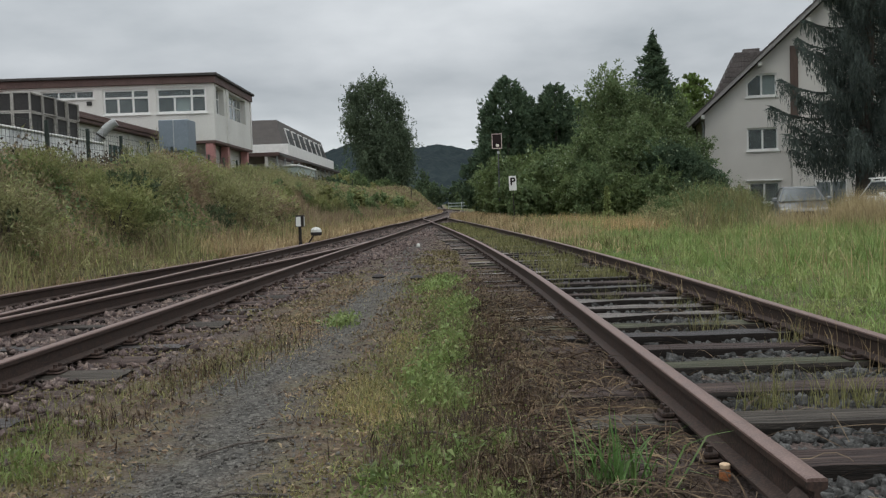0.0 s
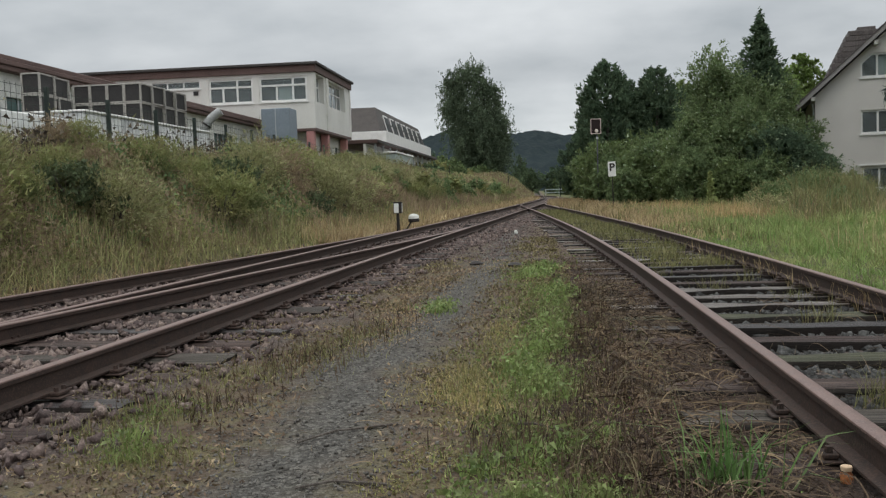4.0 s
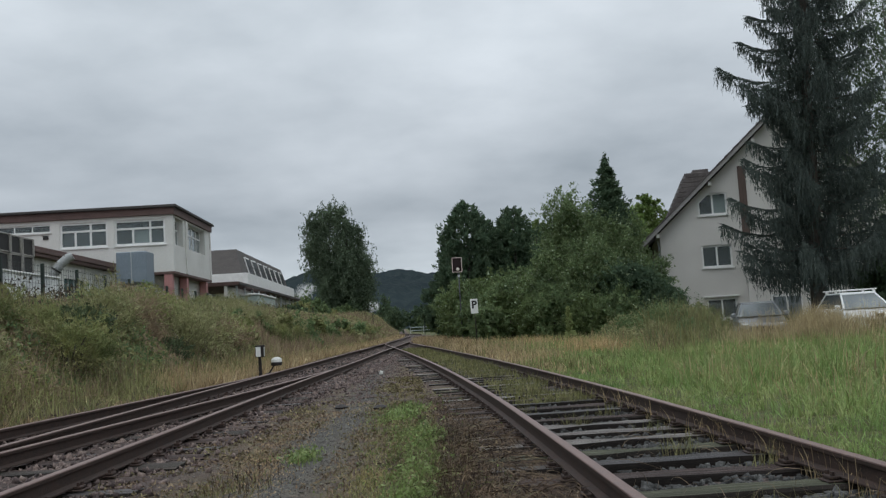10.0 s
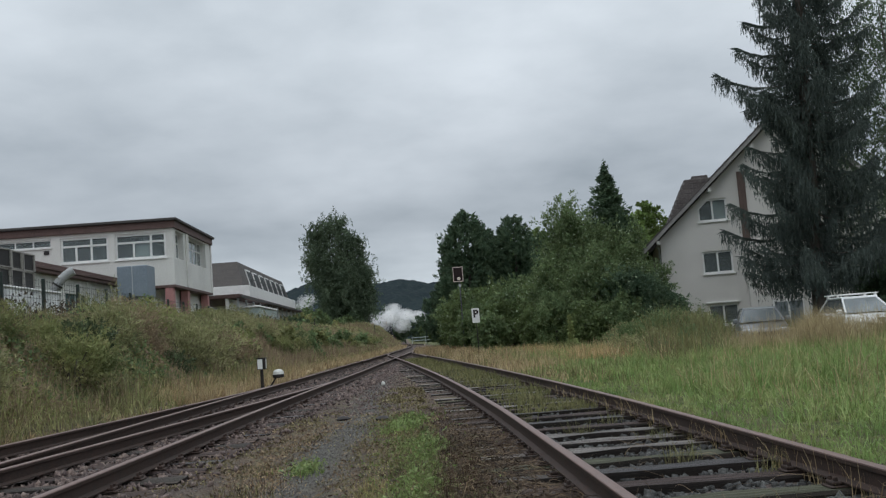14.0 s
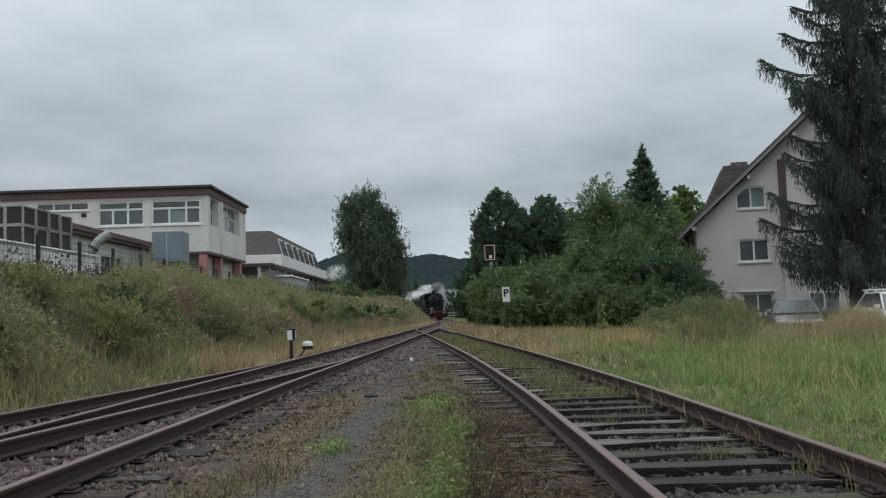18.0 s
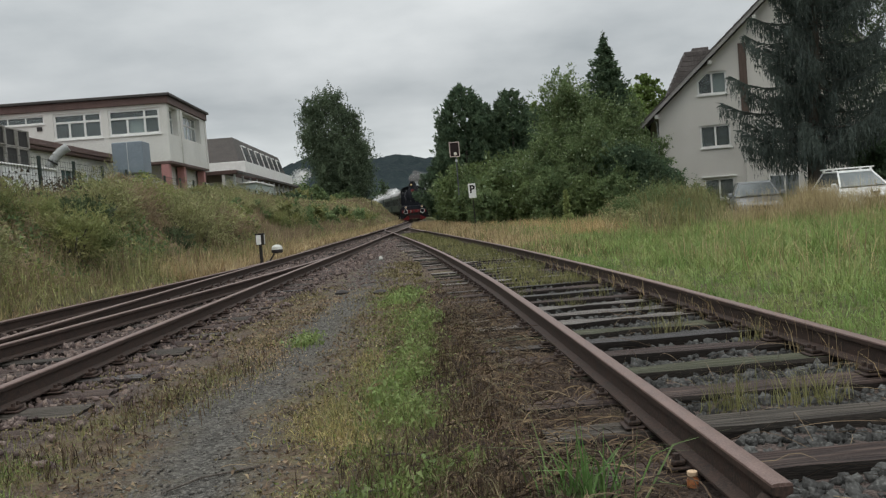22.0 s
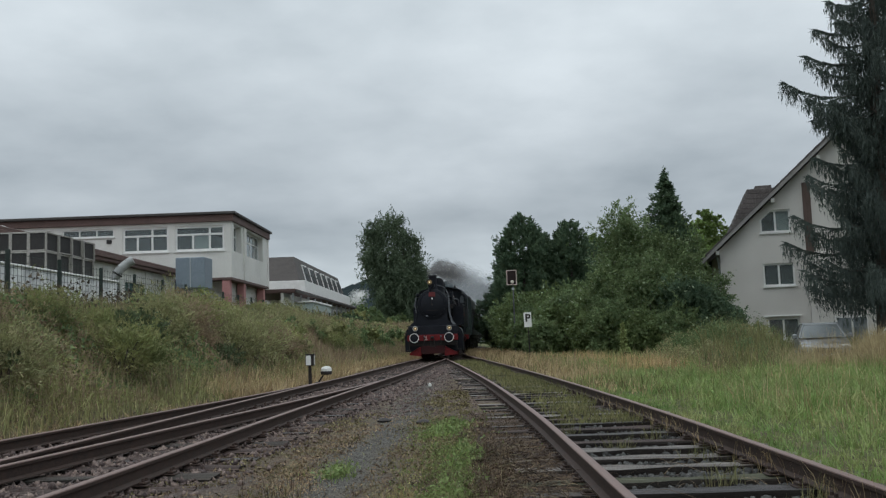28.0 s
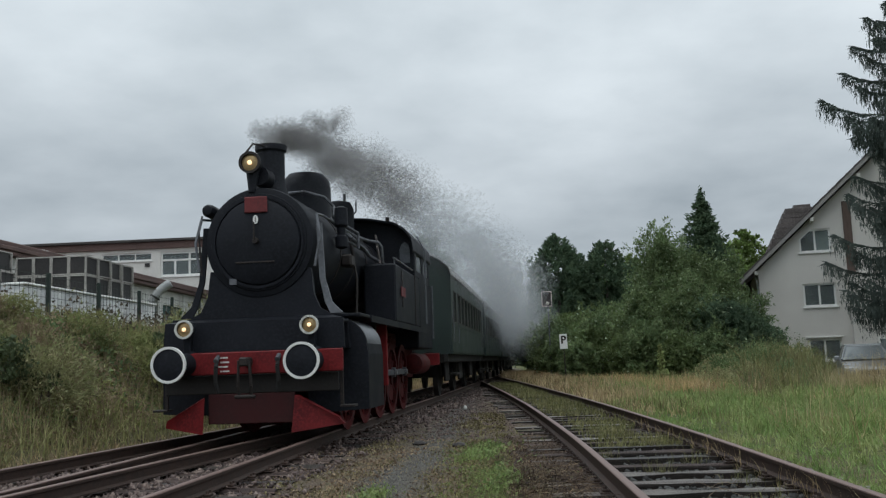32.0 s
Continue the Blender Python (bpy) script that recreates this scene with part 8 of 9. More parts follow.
def locomotive():
    t = thing("steam_locomotive", "black tank steam locomotive with red buffer beam and lit lamps", "locomotive")
    # buffer beam, buffers, coupling
    beam = part("buffer_beam", Geo().box(-1.28, 1.28, 0.60, 0.66, 0.90, 1.20, 0.012), LOCORED, t, "red buffer beam")
    for k in range(4):
        part("lettering_bar", Geo().box(-0.42 + 0.03 * (k % 2), -0.37, 0.594, 0.599, 1.115 - 0.06 * k, 1.135 - 0.06 * k).box(-0.36, -0.29 + 0.02 * (k % 2), 0.594, 0.599, 1.115 - 0.06 * k, 1.135 - 0.06 * k), DIRTYWHITE, beam, smooth=0)
    for sx in (-1, 1):
        x = sx * 0.875
        b = part("buffer", Geo().lathe([(0.001, -0.012), (0.12, -0.008), (0.215, 0.012), (0.218, 0.035), (0.12, 0.06), (0.075, 0.09), (0.075, 0.33), (0.13, 0.34), (0.15, 0.58), (0.2, 0.60)], (x, 0.02, 1.05), "y", 36), SMOKEBOXBLACK, t, "black buffer head with a white rim")
        part("buffer_rim", Geo().ring((x, 0.012, 1.05), "y", 0.203, 0.235, 0.035, 40), WHITE, b, "white painted buffer rim")
        lamp(t, sx * 0.86, 0.50, 1.52, 0.125)
        part("lamp_bracket", Geo().box(sx * 0.86 - 0.05, sx * 0.86 + 0.05, 0.60, 0.72, 1.21, 1.44, 0.01), LOCOBLACK, t)
        # snow guards in front of the wheels
        part("snow_guard", Geo().add([(sx * 0.62, 0.62, 0.60), (sx * 0.60, 0.50, 0.12), (sx * 1.24, 0.80, 0.20), (sx * 0.66, 0.70, 0.60), (sx * 0.64, 0.58, 0.12), (sx * 1.25, 0.87, 0.20), (sx * 1.18, 0.70, 0.30), (sx * 1.19, 0.78, 0.30)],
                                      [(0, 1, 2, 6), (3, 7, 5, 4), (0, 3, 4, 1), (1, 4, 5, 2), (2, 5, 7, 6), (6, 7, 3, 0)]), LOCORED, t, "red snow guard")
        h = Geo().pipe([(sx * 0.42, 0.56, 1.10), (sx * 0.42, 0.50, 1.0), (sx * 0.43, 0.52, 0.80), (sx * 0.40, 0.56, 0.66)], 0.028, 8)
        part("brake_hose", h, RUBBER, t)
        part("hose_cock", Geo().tube((sx * 0.42, 0.50, 1.08), (sx * 0.42, 0.60, 1.14), 0.035, 0.03, 8), GREYSTEEL, t)
        part("step", Geo().box(sx * 1.30 - 0.10, sx * 1.30 + 0.10, 0.74, 0.96, 0.42, 0.45, 0.006).box(sx * 1.22 - 0.02, sx * 1.22 + 0.02, 0.78, 0.82, 0.45, 1.2), IRON, t)
        part("cylinder", Geo().lathe([(0.20, 1.42), (0.34, 1.45), (0.36, 1.55), (0.36, 2.45), (0.34, 2.55), (0.15, 2.58)], (sx * 1.0, 0, 0.72), "y", 24), LOCOBLACK, t, "black cylinder casing")
        # cylinder casing: dark front, cladding over the rounded shoulder painted grey as sky sheen
        shoulder = [(1.02 + 0.45 * math.sin(a), 1.245 + 0.40 * math.cos(a)) for a in np.linspace(0, 1.57, 11)]
        part("cylinder_front", Geo().prism([(sx * 0.62, 0.32), (sx * 0.62, 1.64), *[(sx * a, b) for a, b in shoulder], (sx * 1.49, 1.12), (sx * 1.49, 0.36)], "y", 1.30, 1.36), SMOKEBOXBLACK, t, "black cylinder front plate", smooth=0)
        part("cylinder_cladding", Geo().prism([(sx * a, b) for a, b in shoulder] + [(sx * (a - 0.02), b - 0.025) for a, b in reversed(shoulder)], "y", 1.362, 2.45), SHEENCLAD, t, "cylinder cladding with the sky's sheen painted grey")
        part("cylinder_side", Geo().prism([(sx * 1.47, 1.265), (sx * 1.49, 1.12), (sx * 1.49, 0.36), (sx * 1.46, 0.36), (sx * 1.45, 1.265)], "y", 1.362, 2.45), LOCOBLACK, t, smooth=0)
        part("valve_chest", Geo().lathe([(0.12, 1.36), (0.20, 1.4), (0.21, 2.6), (0.12, 2.66)], (sx * 1.0, 0, 1.22), "y", 20), LOCOBLACK, t)
        part("running_board", Geo().box(min(sx * 0.78, sx * 1.38), max(sx * 0.78, sx * 1.38), 1.35, 4.55, 1.655, 1.70, 0.008), LOCOBLACK, t)
        part("angle_iron", Geo().box(min(sx * 1.381, sx * 1.40), max(sx * 1.381, sx * 1.40), 2.1, 9.3, 1.60, 1.70), LOCOBLACK, t, "black footplate edge")
        # side tank
        part("side_tank", Geo().box(min(sx * 0.80, sx * 1.38), max(sx * 0.80, sx * 1.38), 4.55, 7.6, 1.70, 2.74, 0.03), LOCOBLACK, t, "black riveted side tank")
        part("tank_strap", Geo().box(min(sx * 1.381, sx * 1.395), max(sx * 1.381, sx * 1.395), 5.25, 5.33, 2.0, 2.66).box(min(sx * 1.381, sx * 1.395), max(sx * 1.381, sx * 1.395), 6.9, 6.97, 1.72, 2.72), IRON, t)
        part("tank_plate", Geo().box(min(sx * 1.396, sx * 1.41), max(sx * 1.396, sx * 1.41), 5.0, 5.5, 2.18, 2.36, 0.01), DULLRED, t, "dull red number plate")
        part("tank_rail", Geo().pipe([(sx * 1.34, 4.6, 2.84), (sx * 1.34, 7.5, 2.84)], 0.018, 6).tube((sx * 1.34, 4.7, 2.74), (sx * 1.34, 4.7, 2.84), 0.014, 0.014, 6).tube((sx * 1.34, 7.3, 2.74), (sx * 1.34, 7.3, 2.84), 0.014, 0.014, 6), GREYSTEEL, t)
        # cab side with two windows
        g = Geo()
        for a0, a1, c0, c1 in wall_cells(7.0, 9.35, 2.738, 3.40, [(7.25, 8.1, 2.86, 3.32), (8.4, 9.15, 2.86, 3.32)]):
            g.box(min(sx * 1.34, sx * 1.38), max(sx * 1.34, sx * 1.38), a0, a1, c0, c1)
        g.box(min(sx * 1.34, sx * 1.38), max(sx * 1.34, sx * 1.38), 7.62, 9.35, 1.70, 2.738)
        part("cab_side", g, LOCOBLACK, t, smooth=0, weld=True)
        for a0, a1 in ((7.25, 8.1), (8.4, 9.15)):
            # these panes have a far paler base colour than DARKGLASS
            part("cab_window", Geo().box(min(sx * 1.352, sx * 1.362), max(sx * 1.352, sx * 1.362), a0 + 0.003, a1 - 0.003, 2.863, 3.317), mat("pale_cab_glass", (0.16, 0.175, 0.185), (0.10, 0.11, 0.12), 0.2, 0, 2, 14, 0), t, "pale reflecting cab window", smooth=0)
        part("cab_handrail", Geo().pipe([(sx * 1.44, 8.2, 1.8), (sx * 1.44, 8.2, 3.4), (sx * 1.28, 8.2, 3.72)], 0.02, 6), GREYSTEEL, t)
        part("cab_handrail", Geo().pipe([(sx * 1.44, 9.3, 1.5), (sx * 1.44, 9.3, 2.7)], 0.02, 6), GREYSTEEL, t)
        part("bunker_side", Geo().box(min(sx * 0.4, sx * 1.10), max(sx * 0.4, sx * 1.10), 9.36, 11.9, 1.30, 2.9, 0.03), LOCOBLACK, t)
        part("frame_plate", Geo().box(min(sx * 0.52, sx * 0.56), max(sx * 0.52, sx * 0.56), 1.25, 11.9, 0.62, 1.64), SHADEGRIMERED, t, "grimy red frame plate, colour darkened for shade", smooth=0)
        part("sand_pipe", Geo().pipe([(sx * 0.72, 6.3, 3.5), (sx * 0.92, 5.6, 2.9), (sx * 0.98, 5.2, 2.8)], 0.025, 6), IRON, t)
        part("sand_pipe", Geo().pipe([(sx * 0.72, 3.8, 3.2), (sx * 0.86, 3.7, 2.4), (sx * 0.86, 3.6, 1.7)], 0.022, 6), IRON, t)
        # handrail along the boiler
        rail_pts = [(sx * 0.83, 0.98, 2.35), (sx * 0.90, 1.02, 2.75), (sx * 0.84, 1.10, 3.1), (sx * 0.80, 1.6, 3.16), (sx * 0.80, 4.5, 3.16)]
        part("boiler_handrail", Geo().pipe(rail_pts, 0.02, 6), GREYSTEEL, t, "bright boiler handrail")
        part("feed_pipe", Geo().pipe([(sx * 0.55, 3.1, 3.35), (sx * 0.86, 3.3, 3.05), (sx * 0.93, 4.0, 2.95), (sx * 0.90, 4.6, 2.9), (sx * 0.86, 6.8, 2.92)], 0.035, 7), GREYSTEEL, t)
        part("apron_stay", Geo().add([(sx * 0.79, 1.25, 3.0), (sx * 0.87, 1.25, 3.0), (sx * 0.92, 1.20, 2.2), (sx * 0.84, 1.20, 2.2), (sx * 1.02, 1.16, 1.86), (sx * 0.92, 1.16, 1.86), (sx * 1.18, 1.14, 1.70), (sx * 1.0, 1.14, 1.70)] + [(sx * 0.79, 1.29, 3.0), (sx * 0.87, 1.29, 3.0), (sx * 0.92, 1.24, 2.2), (sx * 0.84, 1.24, 2.2), (sx * 1.02, 1.20, 1.86), (sx * 0.92, 1.20, 1.86), (sx * 1.18, 1.18, 1.70), (sx * 1.0, 1.18, 1.70)],
                                       [(0, 1, 2, 3), (3, 2, 4, 5), (5, 4, 6, 7), (8, 9, 10, 11), (11, 10, 12, 13), (13, 12, 14, 15), (1, 9, 10, 2), (2, 10, 12, 4), (4, 12, 14, 6), (0, 8, 11, 3), (3, 11, 13, 5), (5, 13, 15, 7)]), GREYSTEEL if sx > 0 else LOCOBLACK, t, "grey smokebox stay" if sx > 0 else "")
        # axle boxes, springs, brake gear behind the wheels
        for k in range(5):
            part("spring", Geo().box(sx * 0.60, sx * 0.66, 2.3 + 1.42 * k, 3.1 + 1.42 * k, 1.42, 1.50, 0.01).box(sx * 0.60, sx * 0.66, 2.45 + 1.42 * k, 2.95 + 1.42 * k, 1.502, 1.56, 0.01), SHADEGRIMERED, t)
        part("brake_gear", Geo().pipe([(sx * 0.70, 2.2, 0.25), (sx * 0.70, 9.4, 0.25)], 0.03, 6), IRON, t)
        part("air_reservoir", Geo().lathe([(0.02, 9.2), (0.22, 9.26), (0.24, 9.4), (0.24, 10.6), (0.22, 10.74), (0.02, 10.8)], (sx * 0.95, 0, 0.95), "y", 18), SHADEGRIMERED, t, "grimy red air reservoir, colour darkened for shade")
    part("drawhook", Geo().box(-0.06, 0.06, 0.36, 0.60, 1.0, 1.12, 0.02).pipe([(-0.07, 0.40, 1.08), (-0.09, 0.42, 0.75), (-0.08, 0.46, 0.60)], 0.022, 6).pipe([(0.07, 0.40, 1.08), (0.09, 0.42, 0.75), (0.08, 0.46, 0.60)], 0.022, 6).box(-0.14, 0.14, 0.40, 0.46, 0.58, 0.63, 0.015), IRON, t, "iron screw coupling")
    part("guard_plate", Geo().box(-0.60, 0.60, 0.70, 0.73, 0.24, 0.64, 0.01), mat("dark_red_plate", (0.045, 0.006, 0.007), (0.018, 0.004, 0.004), 0.7, 0, 2, 20, 0.05, (0.05, 0.007, 0.008)), t, "dark red guard plate")
    part("frame_front", Geo().box(-1.2, 1.2, 0.70, 0.74, 0.642, 0.896, 0.01), UNDERFRAME, t, "sooty frame front below the beam")
    # apron that flares from the smokebox down to the beam
    prof = [(-1.27, 1.21), (-1.25, 1.62), (-1.04, 1.67), (-0.86, 1.78), (-0.77, 1.98), (-0.73, 2.35), (0.73, 2.35), (0.77, 1.98), (0.86, 1.78), (1.04, 1.67), (1.25, 1.62), (1.27, 1.21)]
    # it leans back over the beam, so that the round smokebox front stands proud of it
    ap = Geo()
    for back in (0.0, 0.05):
        ap.v += [(a, float(np.interp(z, [1.21, 1.62, 1.66, 2.35], [0.78, 0.80, 1.12, 1.15])) + back, z) for a, z in prof]
    for q in (0, 12):
        ap.f += [(q + k, q + k + 1, q + 10 - k, q + 11 - k) for k in range(5)]
    ap.f += [(k, (k + 1) % 12, 12 + (k + 1) % 12, 12 + k) for k in range(12)]
    part("front_apron", ap, LOCOBLACK, t, "black front apron")
    part("apron_backing", Geo().prism([(a * 0.98, z if z < 1.7 else z - 0.02) for a, z in prof], "y", 1.19, 1.30), LOCOBLACK, t)
    part("front_platform", Geo().box(-1.24, 1.24, 0.86, 1.19, 1.56, 1.60, 0.008), LOCOBLACK, t)
    part("apron_plate", Geo().box(-0.32, -0.22, 0.772, 0.779, 2.12, 2.20), GREYSTEEL, t, "small worn plate", smooth=0)
    # smokebox, door, boiler
    part("smokebox", Geo().lathe([(0.70, 1.10), (0.775, 1.12), (0.79, 1.16), (0.79, 2.45), (0.775, 2.47)], (0, 0, 2.74), "y", 48), SMOKEBOXBLACK, t, "matt black smokebox")
    door = part("smokebox_door", Geo().lathe([(0.001, 0.955), (0.25, 0.965), (0.50, 1.0), (0.60, 1.04), (0.615, 1.075), (0.69, 1.08), (0.70, 1.105)], (0, 0, 2.74), "y", 48), SMOKEBOXBLACK, t, "dished smokebox door")
    part("door_ring", Geo().ring((0, 1.05, 2.74), "y", 0.625, 0.66, 0.035, 48), LOCOBLACK, door)
    part("door_handle", Geo().tube((0, 0.90, 2.74), (0, 0.96, 2.74), 0.04, 0.05, 12).tube((-0.01, 0.90, 2.74), (-0.01, 0.90, 3.0), 0.014, 0.01, 6), IRON, door)
    part("hinge_strap", Geo().box(-0.30, 0.26, 0.965, 0.985, 2.43, 2.455, 0.005), IRON, door)
    part("name_plate", Geo().box(-0.165, 0.165, 0.955, 0.985, 3.14, 3.37, 0.012), DULLRED, door, "faded red plate without lettering")
    em = part("emblem", Geo().lathe([(0.001, 0.0), (0.062, 0.0), (0.062, 0.012)], (0, 0.945, 3.04), "y", 20), WHITE, door, "white oval emblem")
    em.scale = (0.62, 1, 1)
    part("emblem_bar", Geo().box(-0.008, 0.008, 0.938, 0.944, 3.0, 3.08), IRON, em, smooth=0)
    part("boiler", Geo().lathe([(0.76, 2.46), (0.765, 2.5), (0.765, 7.1)], (0, 0, 2.78), "y", 44), LOCOBLACK, t, "black boiler barrel")
    for k in range(4):
        part("boiler_band", Geo().ring((0, 2.9 + 1.05 * k, 2.78), "y", 0.764, 0.775, 0.06, 40), IRON, t)
    # chimney and top lamp
    part("chimney", Geo().lathe([(0.30, 3.40), (0.235, 3.60), (0.205, 3.75), (0.205, 4.16), (0.235, 4.19), (0.235, 4.27), (0.18, 4.275), (0.17, 3.8)], (0, 1.72, 0), "z", 28), SMOKEBOXBLACK, t, "black chimney with a lipped rim")
    lamp(t, -0.10, 1.02, 3.88, 0.155, "top_headlamp")
    part("lamp_mount", Geo().tube((-0.10, 1.12, 3.46), (-0.10, 1.16, 3.78), 0.05, 0.10, 10).lathe([(0.14, 1.2), (0.15, 1.5), (0.10, 1.55)], (-0.02, 0, 3.72), "y", 16), LOCOBLACK, t)
    part("lamp_arm", Geo().pipe([(-0.26, 1.05, 3.92), (-0.14, 1.3, 4.22), (0.0, 1.6, 4.24)], 0.014, 6), IRON, t)
    # domes
    part("steam_dome", Geo().lathe([(0.48, 3.36), (0.43, 3.50), (0.42, 3.98), (0.40, 4.12), (0.30, 4.24), (0.15, 4.275), (0.001, 4.28)], (0, 3.75, 0), "z", 32), LOCOBLACK, t, "black steam dome")
    part("sand_dome", Geo().box(-0.34, 0.34, 4.75, 5.35, 3.38, 3.78, 0.12), LOCOBLACK, t)
    part("rear_dome", Geo().lathe([(0.34, 3.40), (0.30, 3.55), (0.30, 4.05), (0.24, 4.18), (0.001, 4.24)], (0, 6.25, 0), "z", 24), SMOKEBOXBLACK, t, "brown-black rear dome")
    part("safety_valve", Geo().tube((0.12, 6.25, 4.2), (0.12, 6.25, 4.36), 0.03, 0.03, 8).pipe([(0.25, 6.25, 3.9), (0.34, 6.3, 4.0), (0.34, 6.3, 4.2)], 0.016, 6), GREYSTEEL, t)
    # pumps beside the smokebox
    for sx, y in ((1, 2.0),):
        part("pump", Geo().lathe([(0.04, 0.40), (0.10, 0.37), (0.11, 0.10), (0.07, 0.06), (0.065, -0.05), (0.10, -0.08), (0.10, -0.24), (0.03, -0.27)], (sx * 0.90, y + 0.4, 3.02), "z", 18), LOCOBLACK, t, "black steam pump")
    # pipes over the boiler and round the dome
    part("steam_pipe", Geo().pipe([(-0.25, 3.35, 3.86), (0.1, 3.22, 3.85), (0.42, 3.3, 3.76), (0.56, 3.4, 3.6), (0.66, 3.0, 3.38), (0.76, 3.0, 3.26), (0.94, 3.5, 3.15), (0.94, 3.5, 2.89)], 0.024, 7), GREYSTEEL, t, "pale steam pipe")
    part("boiler_pipe", Geo().pipe([(0.78, 2.6, 3.0), (0.80, 3.0, 2.99), (0.86, 4.5, 2.96)], 0.022, 7), GREYSTEEL, t)
    part("tank_pipe", Geo().pipe([(0.80, 3.9, 3.16), (0.92, 4.5, 3.15), (1.10, 4.5, 3.11), (1.15, 4.52, 3.02), (1.15, 4.6, 2.74)], 0.026, 7), GREYSTEEL, t)
    part("boiler_valve", Geo().box(0.74, 0.92, 3.0, 3.3, 2.55, 2.75, 0.03), IRON, t)
    part("generator", Geo().lathe([(0.03, 1.10), (0.07, 1.11), (0.095, 1.18), (0.095, 1.42), (0.06, 1.5)], (-0.765, 0, 3.24), "y", 18), LOCOBLACK, t, "round turbo generator")
    part("generator_pipe", Geo().pipe([(-0.85, 1.15, 3.16), (-0.89, 1.12, 2.95), (-0.87, 1.12, 2.6), (-0.85, 1.12, 2.3)], 0.014, 6), IRON, t)
    # cab front, roof, back
    arc = [(-1.385, 3.20), (-1.35, 3.46), (-1.20, 3.66), (-1.0, 3.78), (-0.5, 3.88), (0, 3.92), (0.5, 3.88), (1.0, 3.78), (1.20, 3.66), (1.35, 3.46), (1.385, 3.20)]
    part("cab_front", Geo().prism([(-1.37, 2.745), *[(a * 0.985, b - 0.03) for a, b in arc], (1.37, 2.745)], "y", 6.96, 7.0), LOCOBLACK, t, smooth=0)
    part("cab_back", Geo().prism([(-1.33, 1.7), *[(a * 0.96, b - 0.05) for a, b in arc], (1.33, 1.7)], "y", 9.31, 9.35), LOCOBLACK, t, smooth=0)
    part("cab_roof", Geo().prism(arc + [(a * 1.015, b + 0.035) for a, b in reversed(arc)], "y", 6.70, 9.55), SMOKEBOXBLACK, t, "arched cab roof")
    part("whistle", Geo().tube((0.78, 7.4, 3.82), (0.78, 7.4, 4.03), 0.045, 0.045, 10), IRON, t)
    part("spectacle", Geo().prism([(1.09, 3.0), (1.09, 3.28), (1.13, 3.38), (1.20, 3.43), (1.27, 3.38), (1.30, 3.28), (1.30, 3.0)], "y", 6.94, 6.955), mat("cab_front_glass", (0.09, 0.10, 0.115), (0.06, 0.066, 0.075), 0.2, 0, 2, 14, 0), t, "pale arched cab front window")
    part("spectacle", Geo().prism([(-1.09, 3.0), (-1.09, 3.28), (-1.13, 3.38), (-1.20, 3.43), (-1.27, 3.38), (-1.30, 3.28), (-1.30, 3.0)], "y", 6.94, 6.955), DARKGLASS, t)
    part("coal_bunker", Geo().box(-1.05, 1.05, 9.56, 11.95, 1.62, 3.0, 0.03), LOCOBLACK, t)
    part("rear_beam", Geo().box(-1.25, 1.25, 11.95, 12.02, 0.90, 1.20, 0.01), LOCORED, t)
    part("ash_pan", Geo().box(-0.5, 0.5, 6.2, 8.8, 0.35, 1.2, 0.03).box(-0.50, 0.50, 0.9, 6.0, 0.9, 1.6, 0.02), UNDERFRAME, t)
    # wheels on their axles, and the coupling rods
    for k in range(5):
        y = 2.95 + 1.42 * k
        for sx in (-1, 1):
            w = spoked_wheel(0.675, 0.14, 12, t, SHADEGRIMERED)
            part("crank_pin", Geo().tube((sx * 0.05, 0.0, -0.3), (sx * 0.22, 0.0, -0.3), 0.06, 0.05, 10), STEEL, w)
            WHEELS.append((w, (sx * 0.75, y, 0.675), 0.675))
    for sx in (-1, 1):
        g = Geo().box(-0.02, 0.02, 2.75, 8.83, -0.055, 0.055, 0.012)
        for k in range(5):
            g.tube((-0.035, 2.95 + 1.42 * k, 0), (0.035, 2.95 + 1.42 * k, 0), 0.10, 0.10, 14)
        RODS.append((part("coupling_rod", g, GREYSTEEL, t, "grimy steel coupling rod"), sx * 0.90, 0.675))
        part("crosshead", Geo().box(sx * 0.98, sx * 1.06, 3.0, 3.35, 0.62, 0.86, 0.02).tube((sx * 1.02, 2.5, 0.72), (sx * 1.02, 3.1, 0.72), 0.035, 0.035, 8), GREYSTEEL, t)
        part("slide_bar", Geo().box(sx * 0.98, sx * 1.06, 2.55, 4.2, 0.88, 0.93, 0.008).box(sx * 0.98, sx * 1.06, 4.2, 4.3, 0.7, 1.64, 0.01), IRON, t)
        part("guide_bracket", Geo().box(sx * 0.70, sx * 1.23, 4.32, 4.40, 0.60, 1.645, 0.01), LOCORED, t, "red bracket plate")
    return t


